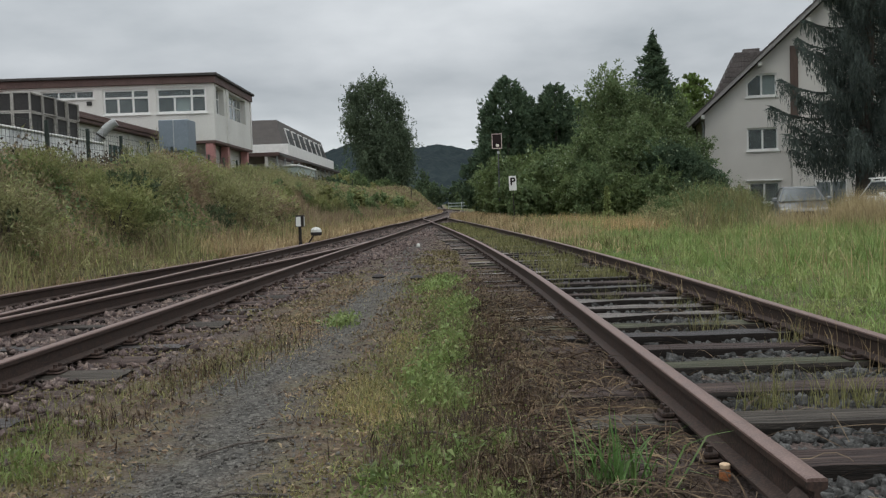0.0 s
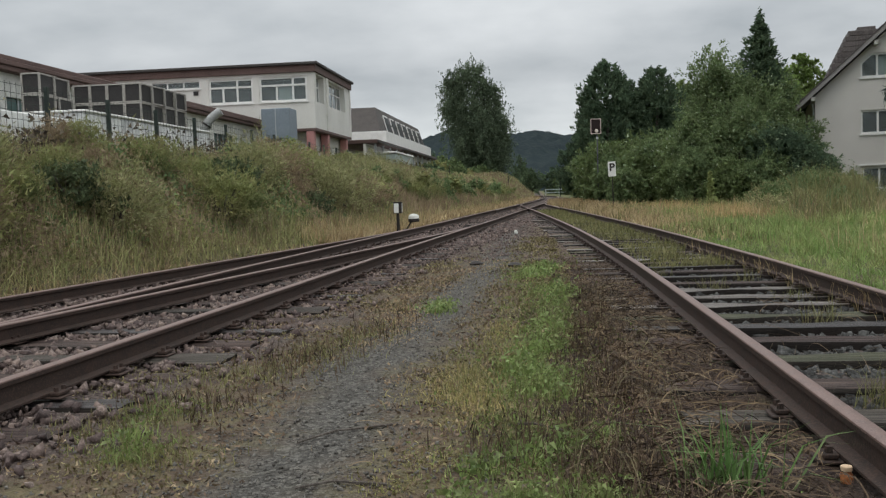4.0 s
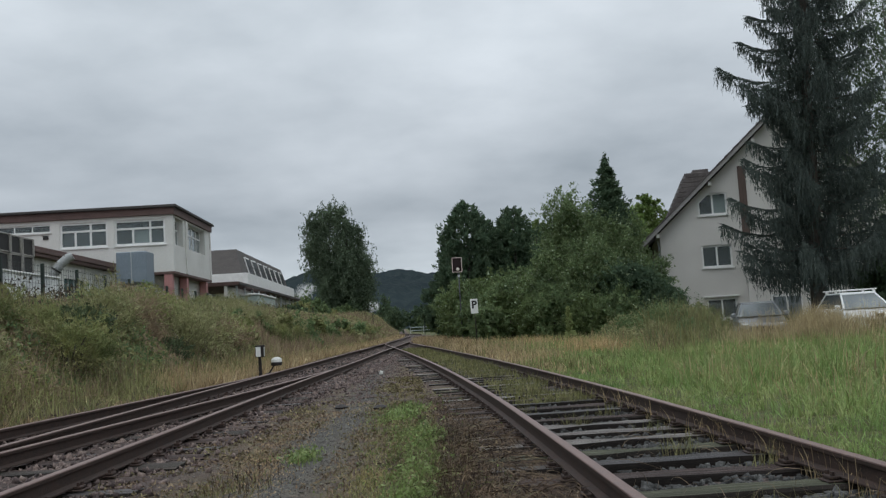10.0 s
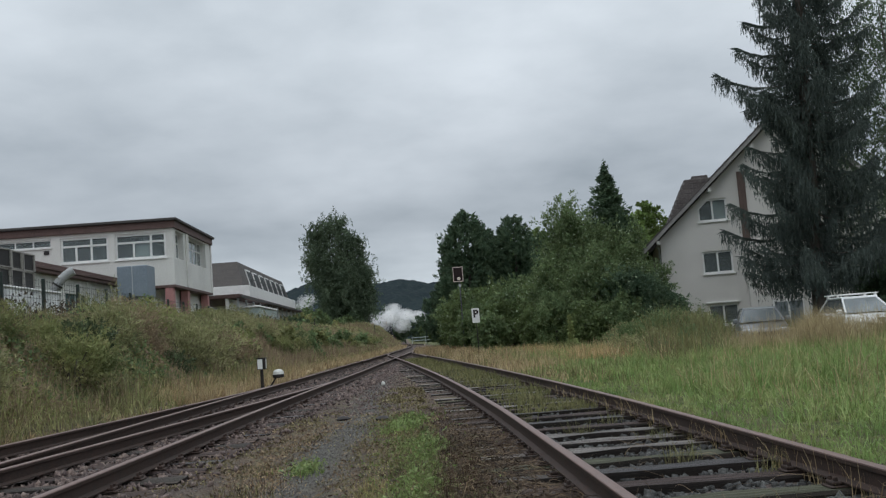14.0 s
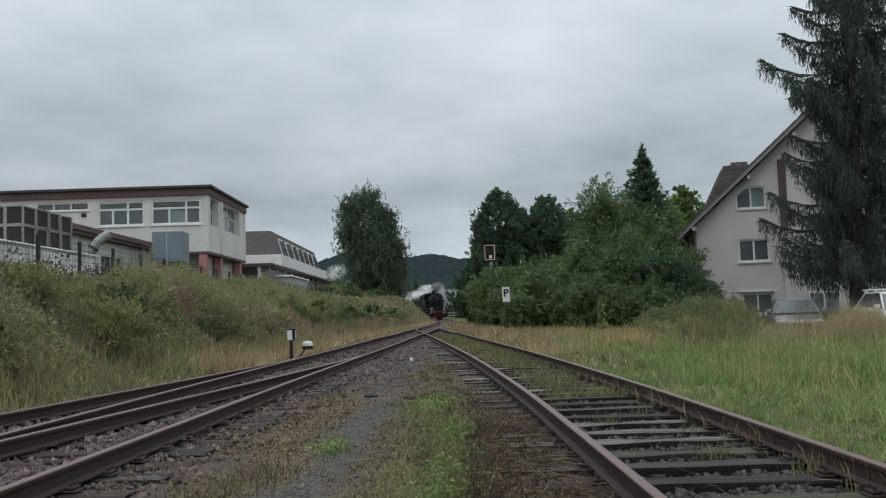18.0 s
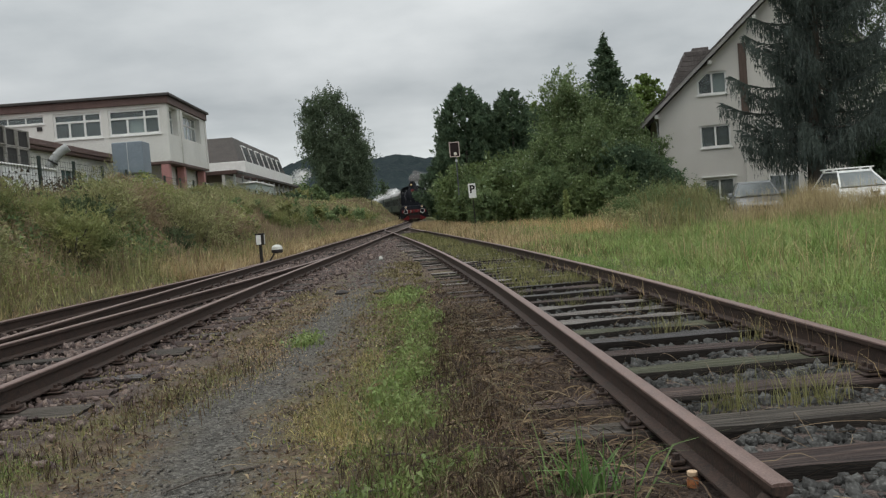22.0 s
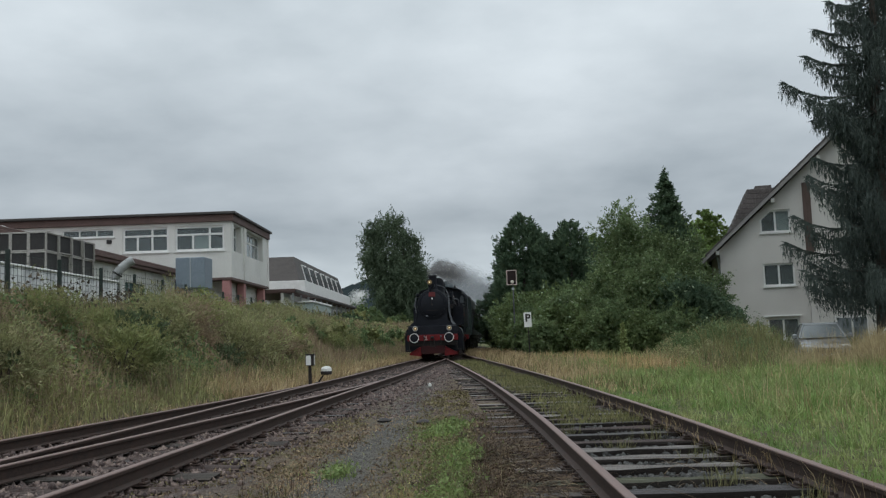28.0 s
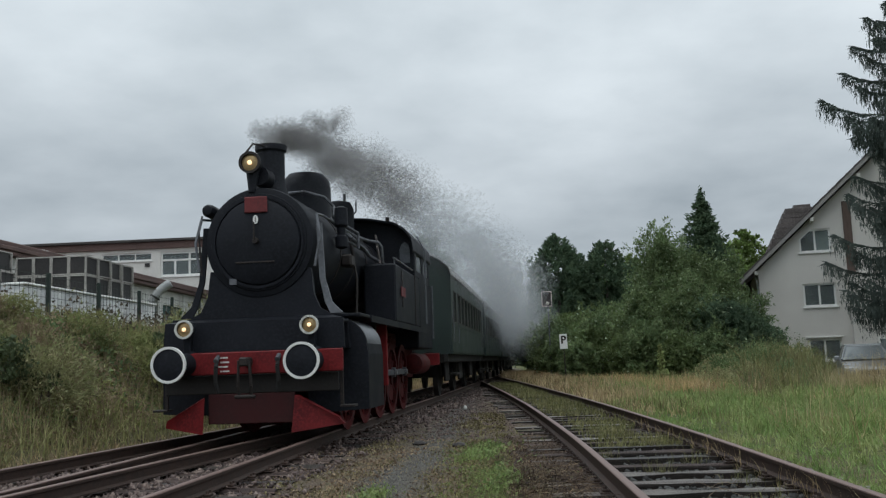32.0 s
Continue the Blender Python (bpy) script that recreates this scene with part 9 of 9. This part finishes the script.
def coach(n):
    """A dark green passenger coach, 12.9 m long over the body."""
    t = thing("passenger_coach", "dark green riveted passenger coach with a pale arched roof", "railway coach", group="train coaches")
    L, hw = 12.6, 1.44
    wins = [(0.75, 1.35)] + [(1.95 + 1.16 * k, 2.72 + 1.16 * k) for k in range(8)] + [(11.25, 11.85)]
    for sx in (-1, 1):
        g = Geo()
        for a0, a1, c0, c1 in wall_cells(0.0, L, 1.18, 3.32, [(a, b, 2.08, 2.92) for a, b in wins]):
            g.box(min(sx * (hw - 0.06), sx * hw), max(sx * (hw - 0.06), sx * hw), a0, a1, c0, c1)
        side = part("side", g, COACHGREEN, t, smooth=0, weld=True)
        for a, b in wins:
            fr = Geo().box(min(sx * (hw - 0.03), sx * (hw + 0.012)), max(sx * (hw - 0.03), sx * (hw + 0.012)), a - 0.03, a, 2.05, 2.95).box(min(sx * (hw - 0.03), sx * (hw + 0.012)), max(sx * (hw - 0.03), sx * (hw + 0.012)), b, b + 0.03, 2.05, 2.95)
            fr.box(min(sx * (hw - 0.03), sx * (hw + 0.012)), max(sx * (hw - 0.03), sx * (hw + 0.012)), a, b, 2.92, 2.95).box(min(sx * (hw - 0.03), sx * (hw + 0.012)), max(sx * (hw - 0.03), sx * (hw + 0.012)), a, b, 2.05, 2.08)
            w = part("window", fr, mat("dull_window_frame", (0.09, 0.085, 0.075), None, 0.6), t)
            part("pane", Geo().box(min(sx * (hw - 0.05), sx * (hw - 0.04)), max(sx * (hw - 0.05), sx * (hw - 0.04)), a + 0.002, b - 0.002, 2.082, 2.918), DARKGLASS, w, smooth=0)
        part("waist_rail", Geo().box(min(sx * hw, sx * (hw + 0.02)), max(sx * hw, sx * (hw + 0.02)), 0.02, L - 0.02, 1.96, 2.0).box(min(sx * hw, sx * (hw + 0.02)), max(sx * hw, sx * (hw + 0.02)), 0.02, L - 0.02, 1.22, 1.26), COACHGREEN, t)
        for y in (0.06, 1.48, 11.1, 12.5):
            part("door_handrail", Geo().pipe([(sx * (hw + 0.05), y, 1.5), (sx * (hw + 0.05), y, 2.6)], 0.016, 6), GREYSTEEL, t)
        part("footboard", Geo().box(min(sx * 1.25, sx * 1.48), max(sx * 1.25, sx * 1.48), 0.5, 1.6, 0.62, 0.66), UNDERFRAME, t)
        part("footboard", Geo().box(min(sx * 1.25, sx * 1.48), max(sx * 1.25, sx * 1.48), 11.0, 12.1, 0.62, 0.66), UNDERFRAME, t)
        part("sole_bar", Geo().box(min(sx * 1.2, sx * 1.30), max(sx * 1.2, sx * 1.30), 0, L, 0.98, 1.178), UNDERFRAME, t, smooth=0)
        for y in (2.0, 6.3, 10.6):
            w = part("wheel", Geo().lathe([(0.05, -0.08), (0.40, -0.05), (0.50, -0.07), (0.50, 0.07), (0.40, 0.03), (0.05, 0.06)], (sx * 0.75, y, 0.5), "x", 22), UNDERFRAME, t)
            part("axle_guard", Geo().box(sx * 1.0, sx * 1.06, y - 0.55, y + 0.55, 0.42, 0.98, 0.02), UNDERFRAME, t)
    arc = [(-1.46, 3.30), (-1.40, 3.52), (-1.15, 3.75), (-0.7, 3.93), (0, 4.0), (0.7, 3.93), (1.15, 3.75), (1.40, 3.52), (1.46, 3.30)]
    part("roof", Geo().prism(arc + [(a * 1.012, b + 0.03) for a, b in reversed(arc)], "y", -0.08, L + 0.08), COACHROOF, t, "pale grey arched roof")
    for y in (2.2, 6.3, 10.4):
        part("roof_vent", Geo().box(-0.12, 0.12, y, y + 0.35, 4.02, 4.14, 0.03), COACHROOF, t)
    for y in (0.0, L - 0.06):
        e = part("end_wall", Geo().prism([(-1.37, 1.18), *[(a * 0.975, b - 0.012) for a, b in arc], (1.37, 1.18)], "y", y, y + 0.06), COACHGREEN, t, smooth=0)
    part("end_door", Geo().box(-0.4, 0.4, -0.03, -0.002, 1.2, 3.1, 0.01), UNDERFRAME, t)
    for sx in (-1, 1):
        for y, d in ((-0.02, -0.58), (L + 0.02, 0.58)):
            part("buffer", Geo().tube((sx * 0.875, y, 1.05), (sx * 0.875, y + d * 0.9, 1.05), 0.08, 0.07, 10).tube((sx * 0.875, y + d * 0.9, 1.05), (sx * 0.875, y + d, 1.05), 0.2, 0.21, 16), IRON, t)
    part("underframe", Geo().box(-1.19, 1.19, 0.05, L - 0.05, 0.95, 1.178).box(-0.5, 0.5, 3.6, 5.4, 0.5, 0.948, 0.04).box(-0.8, 0.8, 7.3, 9.0, 0.45, 0.948, 0.04), UNDERFRAME, t, smooth=0)
    part("floor", Geo().box(-1.36, 1.36, 0.07, L - 0.07, 1.182, 1.25).box(-0.05, 0.05, 0.07, L - 0.07, 1.255, 3.3), mat("dim_interior", (0.09, 0.09, 0.088)), t, smooth=0)
    return t


def smoke_material(name, color, body=0.08):
    """Fine drops or soot hanging in the air, which scatter light both ways."""
    m = bpy.data.materials.new(name)
    m.use_nodes = True
    nt = m.node_tree
    nt.nodes.remove(nt.nodes["Principled BSDF"])
    N = nt.nodes.new
    df, tl, ms = N("ShaderNodeBsdfDiffuse"), N("ShaderNodeBsdfTranslucent"), N("ShaderNodeMixShader")
    df.inputs[0].default_value = tl.inputs[0].default_value = (*color, 1)
    ms.inputs[0].default_value = 0.5
    link(nt, df.outputs[0], ms.inputs[1]); link(nt, tl.outputs[0], ms.inputs[2])
    thin, clear = N("ShaderNodeMixShader"), N("ShaderNodeBsdfTransparent")
    thin.inputs[0].default_value = body
    link(nt, clear.outputs[0], thin.inputs[1]); link(nt, ms.outputs[0], thin.inputs[2])
    link(nt, thin.outputs[0], nt.nodes["Material Output"].inputs[0])
    return m


def puff(name, label, radii, depth, speck, material, seed, curls=16, body=0.08):
    """A billow of smoke: a loose swarm of thin flecks, gathered in soft curls round a soft heart.
    depth: how thick it is to look through; body: how much light one fleck holds back."""
    r = np.random.default_rng(seed)
    rad = np.array(radii)
    n = int(depth * math.pi * rad[0] * rad[2] / (0.63 * body * speck * speck))
    d = r.normal(0, 1, (curls, 3))
    d /= np.linalg.norm(d, axis=1)[:, None]
    mid = d * rad * (r.random(curls) ** 0.5 * 0.75)[:, None]
    size = r.uniform(0.18, 0.40, curls)
    i = r.choice(curls, n, p=size / size.sum())
    e = r.normal(0, 1, (n, 3))
    e *= (1.45 * r.random(n) ** 0.45 / np.linalg.norm(e, axis=1))[:, None]
    soft = r.random(n) < 0.45
    c = np.where(soft[:, None], e * rad * 0.68, mid[i] + e * rad * size[i][:, None])
    u = r.normal(0, 1, (n, 2, 3)) * speck
    V = np.stack([c, c + u[:, 0], c + u[:, 1]], 1).reshape(-1, 3)
    ob = new(name, fast_mesh(name, V, np.full(n, 3), np.arange(3 * n), material))
    return tagged(ob, label, "smoke", group="smoke puffs")


# ---- small trackside things ----
def text_mesh(body, size, depth):
    cu = bpy.data.curves.new("lettering", "FONT")
    cu.body, cu.size, cu.extrude, cu.align_x, cu.align_y, cu.offset = body, size, depth, "CENTER", "CENTER", size * 0.03
    ob = new("lettering", cu)
    dg = bpy.context.evaluated_depsgraph_get()
    me = bpy.data.meshes.new_from_object(ob.evaluated_get(dg))
    bpy.data.objects.remove(ob)
    return me


def trackside():
    # whistle board
    s = thing("whistle_board", "white board with a black letter P on a post", "sign", (3.2, 40, float(ground_z(3.2, 40))))
    z = 1.67 - s.location.z
    board = part("board", Geo().box(-0.165, 0.165, -0.015, 0.015, z - 0.32, z + 0.32, 0.01), WHITE, s, "white rectangular board")
    me = text_mesh("P", 0.46, 0.004)
    me.materials.append(IRON)
    ob = new("letter", me)
    ob.parent, ob.matrix_local = board, pose(0.0, -0.021, z + 0.06, 90, 0, 0)
    part("post", Geo().tube((0, 0.05, -0.2), (0, 0.05, z + 0.25), 0.022, 0.022, 10), IRON, s)
    s.rotation_euler = (0, radians(-1.5), 0)
    # crossing signal
    g = thing("crossing_signal", "dark signal board with a pale border on a slim pole", "signal", (2.82, 45, float(ground_z(2.82, 45))))
    z = 3.86 - g.location.z
    p = part("board", Geo().box(-0.25, 0.25, -0.02, 0.02, z - 0.37, z + 0.37, 0.01), SIGNALRED, g)
    b = Geo()
    b.box(-0.25, 0.25, -0.03, -0.021, z + 0.335, z + 0.37).box(-0.25, 0.25, -0.03, -0.021, z - 0.37, z - 0.335).box(-0.25, -0.215, -0.03, -0.021, z - 0.335, z + 0.335).box(0.215, 0.25, -0.03, -0.021, z - 0.335, z + 0.335)
    part("border", b, mat("pale_pink_border", (0.62, 0.50, 0.46), None, 0.6), p, "pale reflective border", smooth=0)
    part("lamp_lens", Geo().lathe([(0.001, -0.06), (0.06, -0.05), (0.085, -0.022), (0.085, -0.02)], (0.03, 0, z - 0.22), "y", 18), mat("milky_lens", (0.72, 0.66, 0.58), None, 0.3), p, "milky signal lens")
    part("pole", Geo().tube((0.06, 0.05, -0.2), (0.06, 0.05, z + 0.3), 0.032, 0.03, 10), GREYSTEEL, g)
    part("bracket", Geo().box(0.0, 0.12, 0.0, 0.06, z - 0.62, z - 0.5, 0.01), ZINC, g)
    # point lantern with its weighted lever
    l = thing("point_lantern", "black point lantern with a white face on a short post", "point indicator", (-3.84, 24.5, -0.2))
    part("post", Geo().tube((0, 0, 0), (0, 0, 0.58), 0.05, 0.04, 10).box(-0.14, 0.14, -0.14, 0.14, 0, 0.08, 0.01), IRON, l)
    bx = part("lantern_box", Geo().box(-0.10, 0.12, -0.11, 0.11, 0.575, 0.86, 0.015), IRON, l)
    part("white_face", Geo().box(-0.085, 0.045, -0.118, -0.111, 0.59, 0.845, 0.003), WHITE, bx, "white lantern face")
    part("side_face", Geo().box(0.121, 0.127, -0.07, 0.07, 0.60, 0.84, 0.002), DIRTYWHITE, bx)
    part("lantern_cap", Geo().box(-0.115, 0.135, -0.125, 0.125, 0.862, 0.885, 0.008), IRON, bx)
    lv = thing("point_lever", "point lever with a white-topped round counterweight", "point lever", (-3.45, 24.45, -0.2))
    part("lever_box", Geo().box(-0.25, 0.05, -0.15, 0.15, 0, 0.14, 0.02), IRON, lv)
    part("lever", Geo().tube((-0.18, 0, 0.1), (0.02, 0, 0.40), 0.022, 0.02, 8), IRON, lv)
    part("counterweight", Geo().lathe([(0.13, -0.09), (0.15, -0.07), (0.15, 0.0)], (0.05, 0, 0.42), "z", 22), IRON, lv)
    part("weight_top", Geo().lathe([(0.15, 0.002), (0.14, 0.07), (0.09, 0.12), (0.001, 0.135)], (0.05, 0, 0.42), "z", 22), DIRTYWHITE, lv, "white painted weight top")
    # marker posts and small items
    for x, y, h, r in ((-4.6, 66, 0.45, 0.06), (-7.2, 74, 1.3, 0.03), (-3.2, 98, 1.6, 0.03), (2.9, 124, 2.6, 0.04)):
        m = thing("marker_post", "slim pale marker post beside the line", "post", (x, y, float(ground_z(x, y))))
        part("shaft", Geo().box(-r, r, -r, r, -0.2, h, 0.01), DIRTYWHITE if h < 1 else FENCEGREEN, m)
    c = thing("crossing_barrier", "pale metal barrier where the line meets a crossing", "barrier", (3.6, 152, float(ground_z(3.6, 152))))
    for k in range(2):
        part("barrier_rail", Geo().box(-2.6, 2.2, -0.04, 0.04, 0.45 + 0.5 * k, 0.60 + 0.5 * k, 0.01), MATS["pale_green_panel"], c)
    for k in range(3):
        part("barrier_post", Geo().box(-2.5 + 2.2 * k, -2.4 + 2.2 * k, 0.05, 0.13, -0.2, 1.2), ZINC, c)
    # mullein in the tan grass
    t = thing("mullein_plant", "pale green mullein spike in the dry grass", "plant", (6.0, 33, float(ground_z(6.0, 33))))
    part("stem", Geo().tube((0, 0, 0), (0.03, 0, 1.4), 0.03, 0.015, 7), OLIVE, t)
    n = 420
    zz = rng.uniform(0.2, 1.45, n)
    q = np.stack([rng.normal(0.02, 0.06, n) * (1.8 - zz), rng.normal(0, 0.06, n) * (1.8 - zz), zz], 1)
    leaves("mullein_leaves", q, 0.1, mat("pale_mullein", (0.23, 0.27, 0.10), (0.17, 0.20, 0.075), 0.8, 0, 2, 8, 0, island=0.3, trans=0.2), t)
    # litter beside the rail
    o = thing("plastic_bottle", "small faded orange plastic bottle with a pale cap", "bottle", (1.03, 3.36, float(ground_z(1.03, 3.36)) - 0.012), rz=20)
    o.scale = (0.82, 0.82, 0.82)
    part("bottle_body", Geo().lathe([(0.001, 0.0), (0.024, 0.004), (0.027, 0.02), (0.027, 0.05), (0.021, 0.06), (0.021, 0.068)], (0, 0, 0), "z", 16), ORANGE, o)
    part("cap", Geo().lathe([(0.024, 0.068), (0.025, 0.071), (0.024, 0.086), (0.02, 0.089), (0.001, 0.09)], (0, 0, 0), "z", 16), mat("faded_cap", (0.62, 0.45, 0.30), None, 0.6), o, "pale faded cap")
    k = thing("rail_clamp", "rusty end clamp on the cut rail", "rail clamp", (1.125, 2.84, -0.16))
    part("clamp_body", Geo().box(-0.05, 0.05, -0.10, 0.058, -0.08, 0.10, 0.03).box(0.03, 0.11, -0.16, 0.03, -0.09, 0.02, 0.02), RUST, k)
    k = thing("white_stone", "pale lump of limestone on the gravel", "stone", (-0.62, 22.87, -0.2))
    part("stone", Geo().lathe([(0.03, 0), (0.05, 0.02), (0.045, 0.06), (0.025, 0.09), (0.001, 0.10)], (0, 0, 0), "z", 7), DIRTYWHITE, k)
    for x, y in ((-0.97, 13.45), (-0.39, 13.0)):
        k = thing("dark_stone", "dark flat stone lying on the path", "stone", (x, y, -0.2))
        part("stone", Geo().lathe([(0.09, 0), (0.11, 0.03), (0.06, 0.06), (0.001, 0.065)], (0, 0, 0), "z", 7), IRON, k)
    # twigs on the path
    for x, y, a, ln in ((-0.95, 3.3, 10, 0.35), (-0.35, 3.5, 25, 0.4), (-1.1, 3.9, 40, 0.5), (-0.2, 4.2, -20, 0.3)):
        k = thing("twig", "dry twig lying on the gravel", "twig", (x, y, float(ground_z(x, y)) + 0.01), rz=a)
        part("stick", Geo().pipe([(0, 0, 0), (ln * 0.4, 0.03, 0.01), (ln, -0.02, 0.0)], 0.006, 5), BARK, k)


# ---- build the place ----
tracks()
office_building()
low_hall()
school_wing()
yard_things()
house()
car("hatchback_car", "dark silver hatchback parked in tall grass", 12.45, 31.2, -17, SILVERCAR)
car("white_car", "white car with roof bars parked in tall grass", 15.25, 28.6, -6, WHITECAR, tall=0.06, rack=True)
hill()
trees()
trackside()
ballast()
meadow()
middle_strip()
left_bank()
engine = locomotive()
coaches = [coach(k) for k in range(5)]

# ---- smoke ----
DARKSMOKE = smoke_material("dark_coal_smoke", (0.30, 0.295, 0.295))
GREYSMOKE = smoke_material("grey_smoke", (0.52, 0.54, 0.56))
STEAM = smoke_material("white_steam", (0.98, 0.98, 0.98), 0.30)
# offsets from the front buffers: across, back, up; size; thickness; which smoke
PLUME = []
back = 1.80
while back < 50:
    size = float(np.interp(back, [1.8, 3, 5, 8, 12, 20, 30, 50], [0.26, 0.42, 0.58, 0.78, 1.1, 1.6, 2.1, 2.6]))
    up = float(np.interp(back, [1.8, 2.3, 3.2, 4.4, 6.3, 8, 10, 13, 17, 24, 35, 50], [4.40, 4.55, 4.72, 4.66, 4.78, 4.80, 4.62, 4.5, 4.3, 4.0, 3.4, 2.7]))
    thick = float(np.interp(back, [1.8, 4, 8, 11, 20, 50], [0.46, 0.30, 0.24, 0.13, 0.12, 0.10]))
    PLUME.append(((0.12 * (back - 1.8) if back < 20 else 2.18 - 0.01 * (back - 20), back, up + 0.16 * size * math.sin(7.1 * back)), size, thick, "dark" if back < 9.5 else "grey"))
    if 3.2 < back < 3.75:
        PLUME.append(((0.42, back + 0.2, up + 0.48), 0.30, 0.55, "dark"))
    back += 0.46 * size
puffs = []
for n, (off, size, depth, kind) in enumerate(PLUME):
    ob = puff("smoke_puff", "dark grey coal smoke drifting from the chimney" if kind == "dark" else "thin grey smoke trailing beside the coaches", (size, size * 1.3, size * 0.8), depth, 0.018 + 0.016 * size if kind == "dark" else (0.045 if off[1] < 20 else 0.065), DARKSMOKE if kind == "dark" else GREYSMOKE, 100 + n, 9)
    puffs.append((ob, off))
# white steam in loose billows: across, back, up from the engine; size; thickness
BILLOWS = [((0.2, 1.0, 4.8), 1.9, 1.4), ((2.6, 0.5, 4.8), 2.0, 1.4), ((-1.8, 2.0, 4.4), 1.9, 1.3), ((1.2, 2.5, 6.2), 1.7, 1.0), ((4.4, 1.0, 4.6), 1.7, 1.1), ((-0.6, 0.5, 3.2), 1.8, 1.1), ((2.2, 2.0, 3.2), 1.8, 1.1), ((-3.0, 4.0, 6.8), 1.3, 0.6)]
billows = [puff("steam_cloud", "white steam cloud billowing round the engine", (s, s, s * 0.75), d, 0.10, STEAM, 200 + n, 22, 0.30) for n, (off, s, d) in enumerate(BILLOWS)]
wisps = [puff("steam_wisp", "pale steam wisp hanging over the far hedge", (2.6, 2.6, 1.5), 0.55, 0.12, STEAM, 300 + n, 14, 0.30) for n in range(2)]


# ---- what moves ----
LINE = np.array([(float(main_x(y)), y) for y in np.arange(-6, 168.1, 1.0)] + [(-4.6, 176), (-6.0, 184), (-8.0, 192), (-11.2, 200), (-15.8, 207), (-21.6, 213), (-29, 218), (-38, 222), (-50, 225), (-66, 227), (-90, 228), (-130, 228), (-200, 228), (-330, 228)])
ARC = np.r_[0, np.cumsum(np.hypot(*np.diff(LINE, axis=0).T))]
START = float(np.interp(11.79, LINE[:170, 1], ARC[:170]))


def on_line(s):
    """A place on the main line, s metres along it from where the engine ends up."""
    return float(np.interp(START + s, ARC, LINE[:, 0])), float(np.interp(START + s, ARC, LINE[:, 1]))


def travelled(t):
    """How far the engine's front buffers still have to run at t seconds."""
    return float(np.interp(t, [0, 28, 29, 30, 31, 32], [34.05 + 8.43 * 28, 34.05, 25.65, 16.8, 8.46, 0.0]))


def ride(t, back, length):
    """The pose of a vehicle whose front lies back metres behind the engine's front."""
    s = travelled(t) + back
    (x0, y0), (x1, y1) = on_line(s), on_line(s + length)
    return pose(x0, y0, 0, 0, 0, math.degrees(math.atan2(-(x1 - x0), y1 - y0)))


def motions():
    times = [k * 0.5 for k in range(65)]
    walk(engine, [(t, ride(t, 0, 9.0)) for t in times])
    for k, c in enumerate(coaches):
        walk(c, [(t, ride(t, 13.25 + 13.85 * k, 12.6)) for t in times])
    # the driving wheels and rods turn with the way travelled
    beats = [k / 15 for k in range(481)]
    way = [travelled(0) - travelled(t) for t in beats]
    for w, (x, y, z), r in WHEELS:
        walk(w, [(t, pose(x, y, z, math.degrees(s / r) % 360, 0, 0)) for t, s in zip(beats, way)])
    for rod, x, r in RODS:
        walk(rod, [(t, pose(x, 0.3 * math.sin(s / r), 0.675 - 0.3 * math.cos(s / r))) for t, s in zip(beats, way)])
    # the plume rides along with the engine and tumbles slowly
    for n, (ob, (a, b, c)) in enumerate(puffs):
        rows = []
        for t in times:
            e = ride(t, 0, 9.0)
            sway = 0.11 * b ** 0.5
            p = e @ Vector((a + sway * math.sin(0.9 * t + n), b + sway * math.sin(1.3 * t + 2 * n), c + 0.5 * sway * math.sin(1.7 * t + 3 * n)))
            rows.append((t, pose(p.x, p.y, p.z, 9 * math.sin(0.8 * t + n), 9 * math.sin(0.6 * t + 2 * n), 12 * math.sin(0.5 * t + n))))
        walk(ob, rows)
    # the billows swell as the engine comes out of the hedge, then spread and thin out behind it
    for n, (ob, ((a, b, c), s, d)) in enumerate(zip(billows, BILLOWS)):
        rows = []
        for t in times:
            spread = float(np.interp(t, [0, 9, 10.5, 11.5, 13.5, 15.5, 18, 24, 32], [0.3, 0.3, 0.6, 0.9, 1.15, 1.8, 2.8, 3.6, 4.0]))
            e = ride(min(t, 14.6), 0, 9.0)
            p = e @ Vector((1.0 + float(np.interp(t, [8.5, 9, 10, 11], [0, 3.4, 1.4, 0])) + (a - 0.7) * spread, b + 1.5 * n * max(0.0, spread - 1.2), float(np.interp(t, [8.5, 9, 10, 11, 12.5, 14, 18, 24], [4.4, 5.4, 6.0, 5.3, 4.4, 4.4, 3.2, 2.4])) + (c - 4.4) * min(spread, 1.3) * 0.8))
            rows.append((t, pose(p.x, p.y, max(p.z, 1.2), 0, 0, 4 * t + 40 * n)))
        walk(ob, rows)
    for n, ob in enumerate(wisps):
        rows = [(t, pose(-20.6 - 1.7 * n - 0.05 * max(0.0, t - 8), 202 + 2 * n, 10.6 - 1.4 * n + 0.04 * max(0.0, t - 8), 0, 0, 2 * t)) if t >= 7 else (t, pose(-20.6 - 1.7 * n - 3.2 * (7 - t), 202 + 2 * n, 10.6 - 1.4 * n - 0.8 * (7 - t), 0, 0, 2 * t)) for t in times]
        walk(ob, rows)


motions()
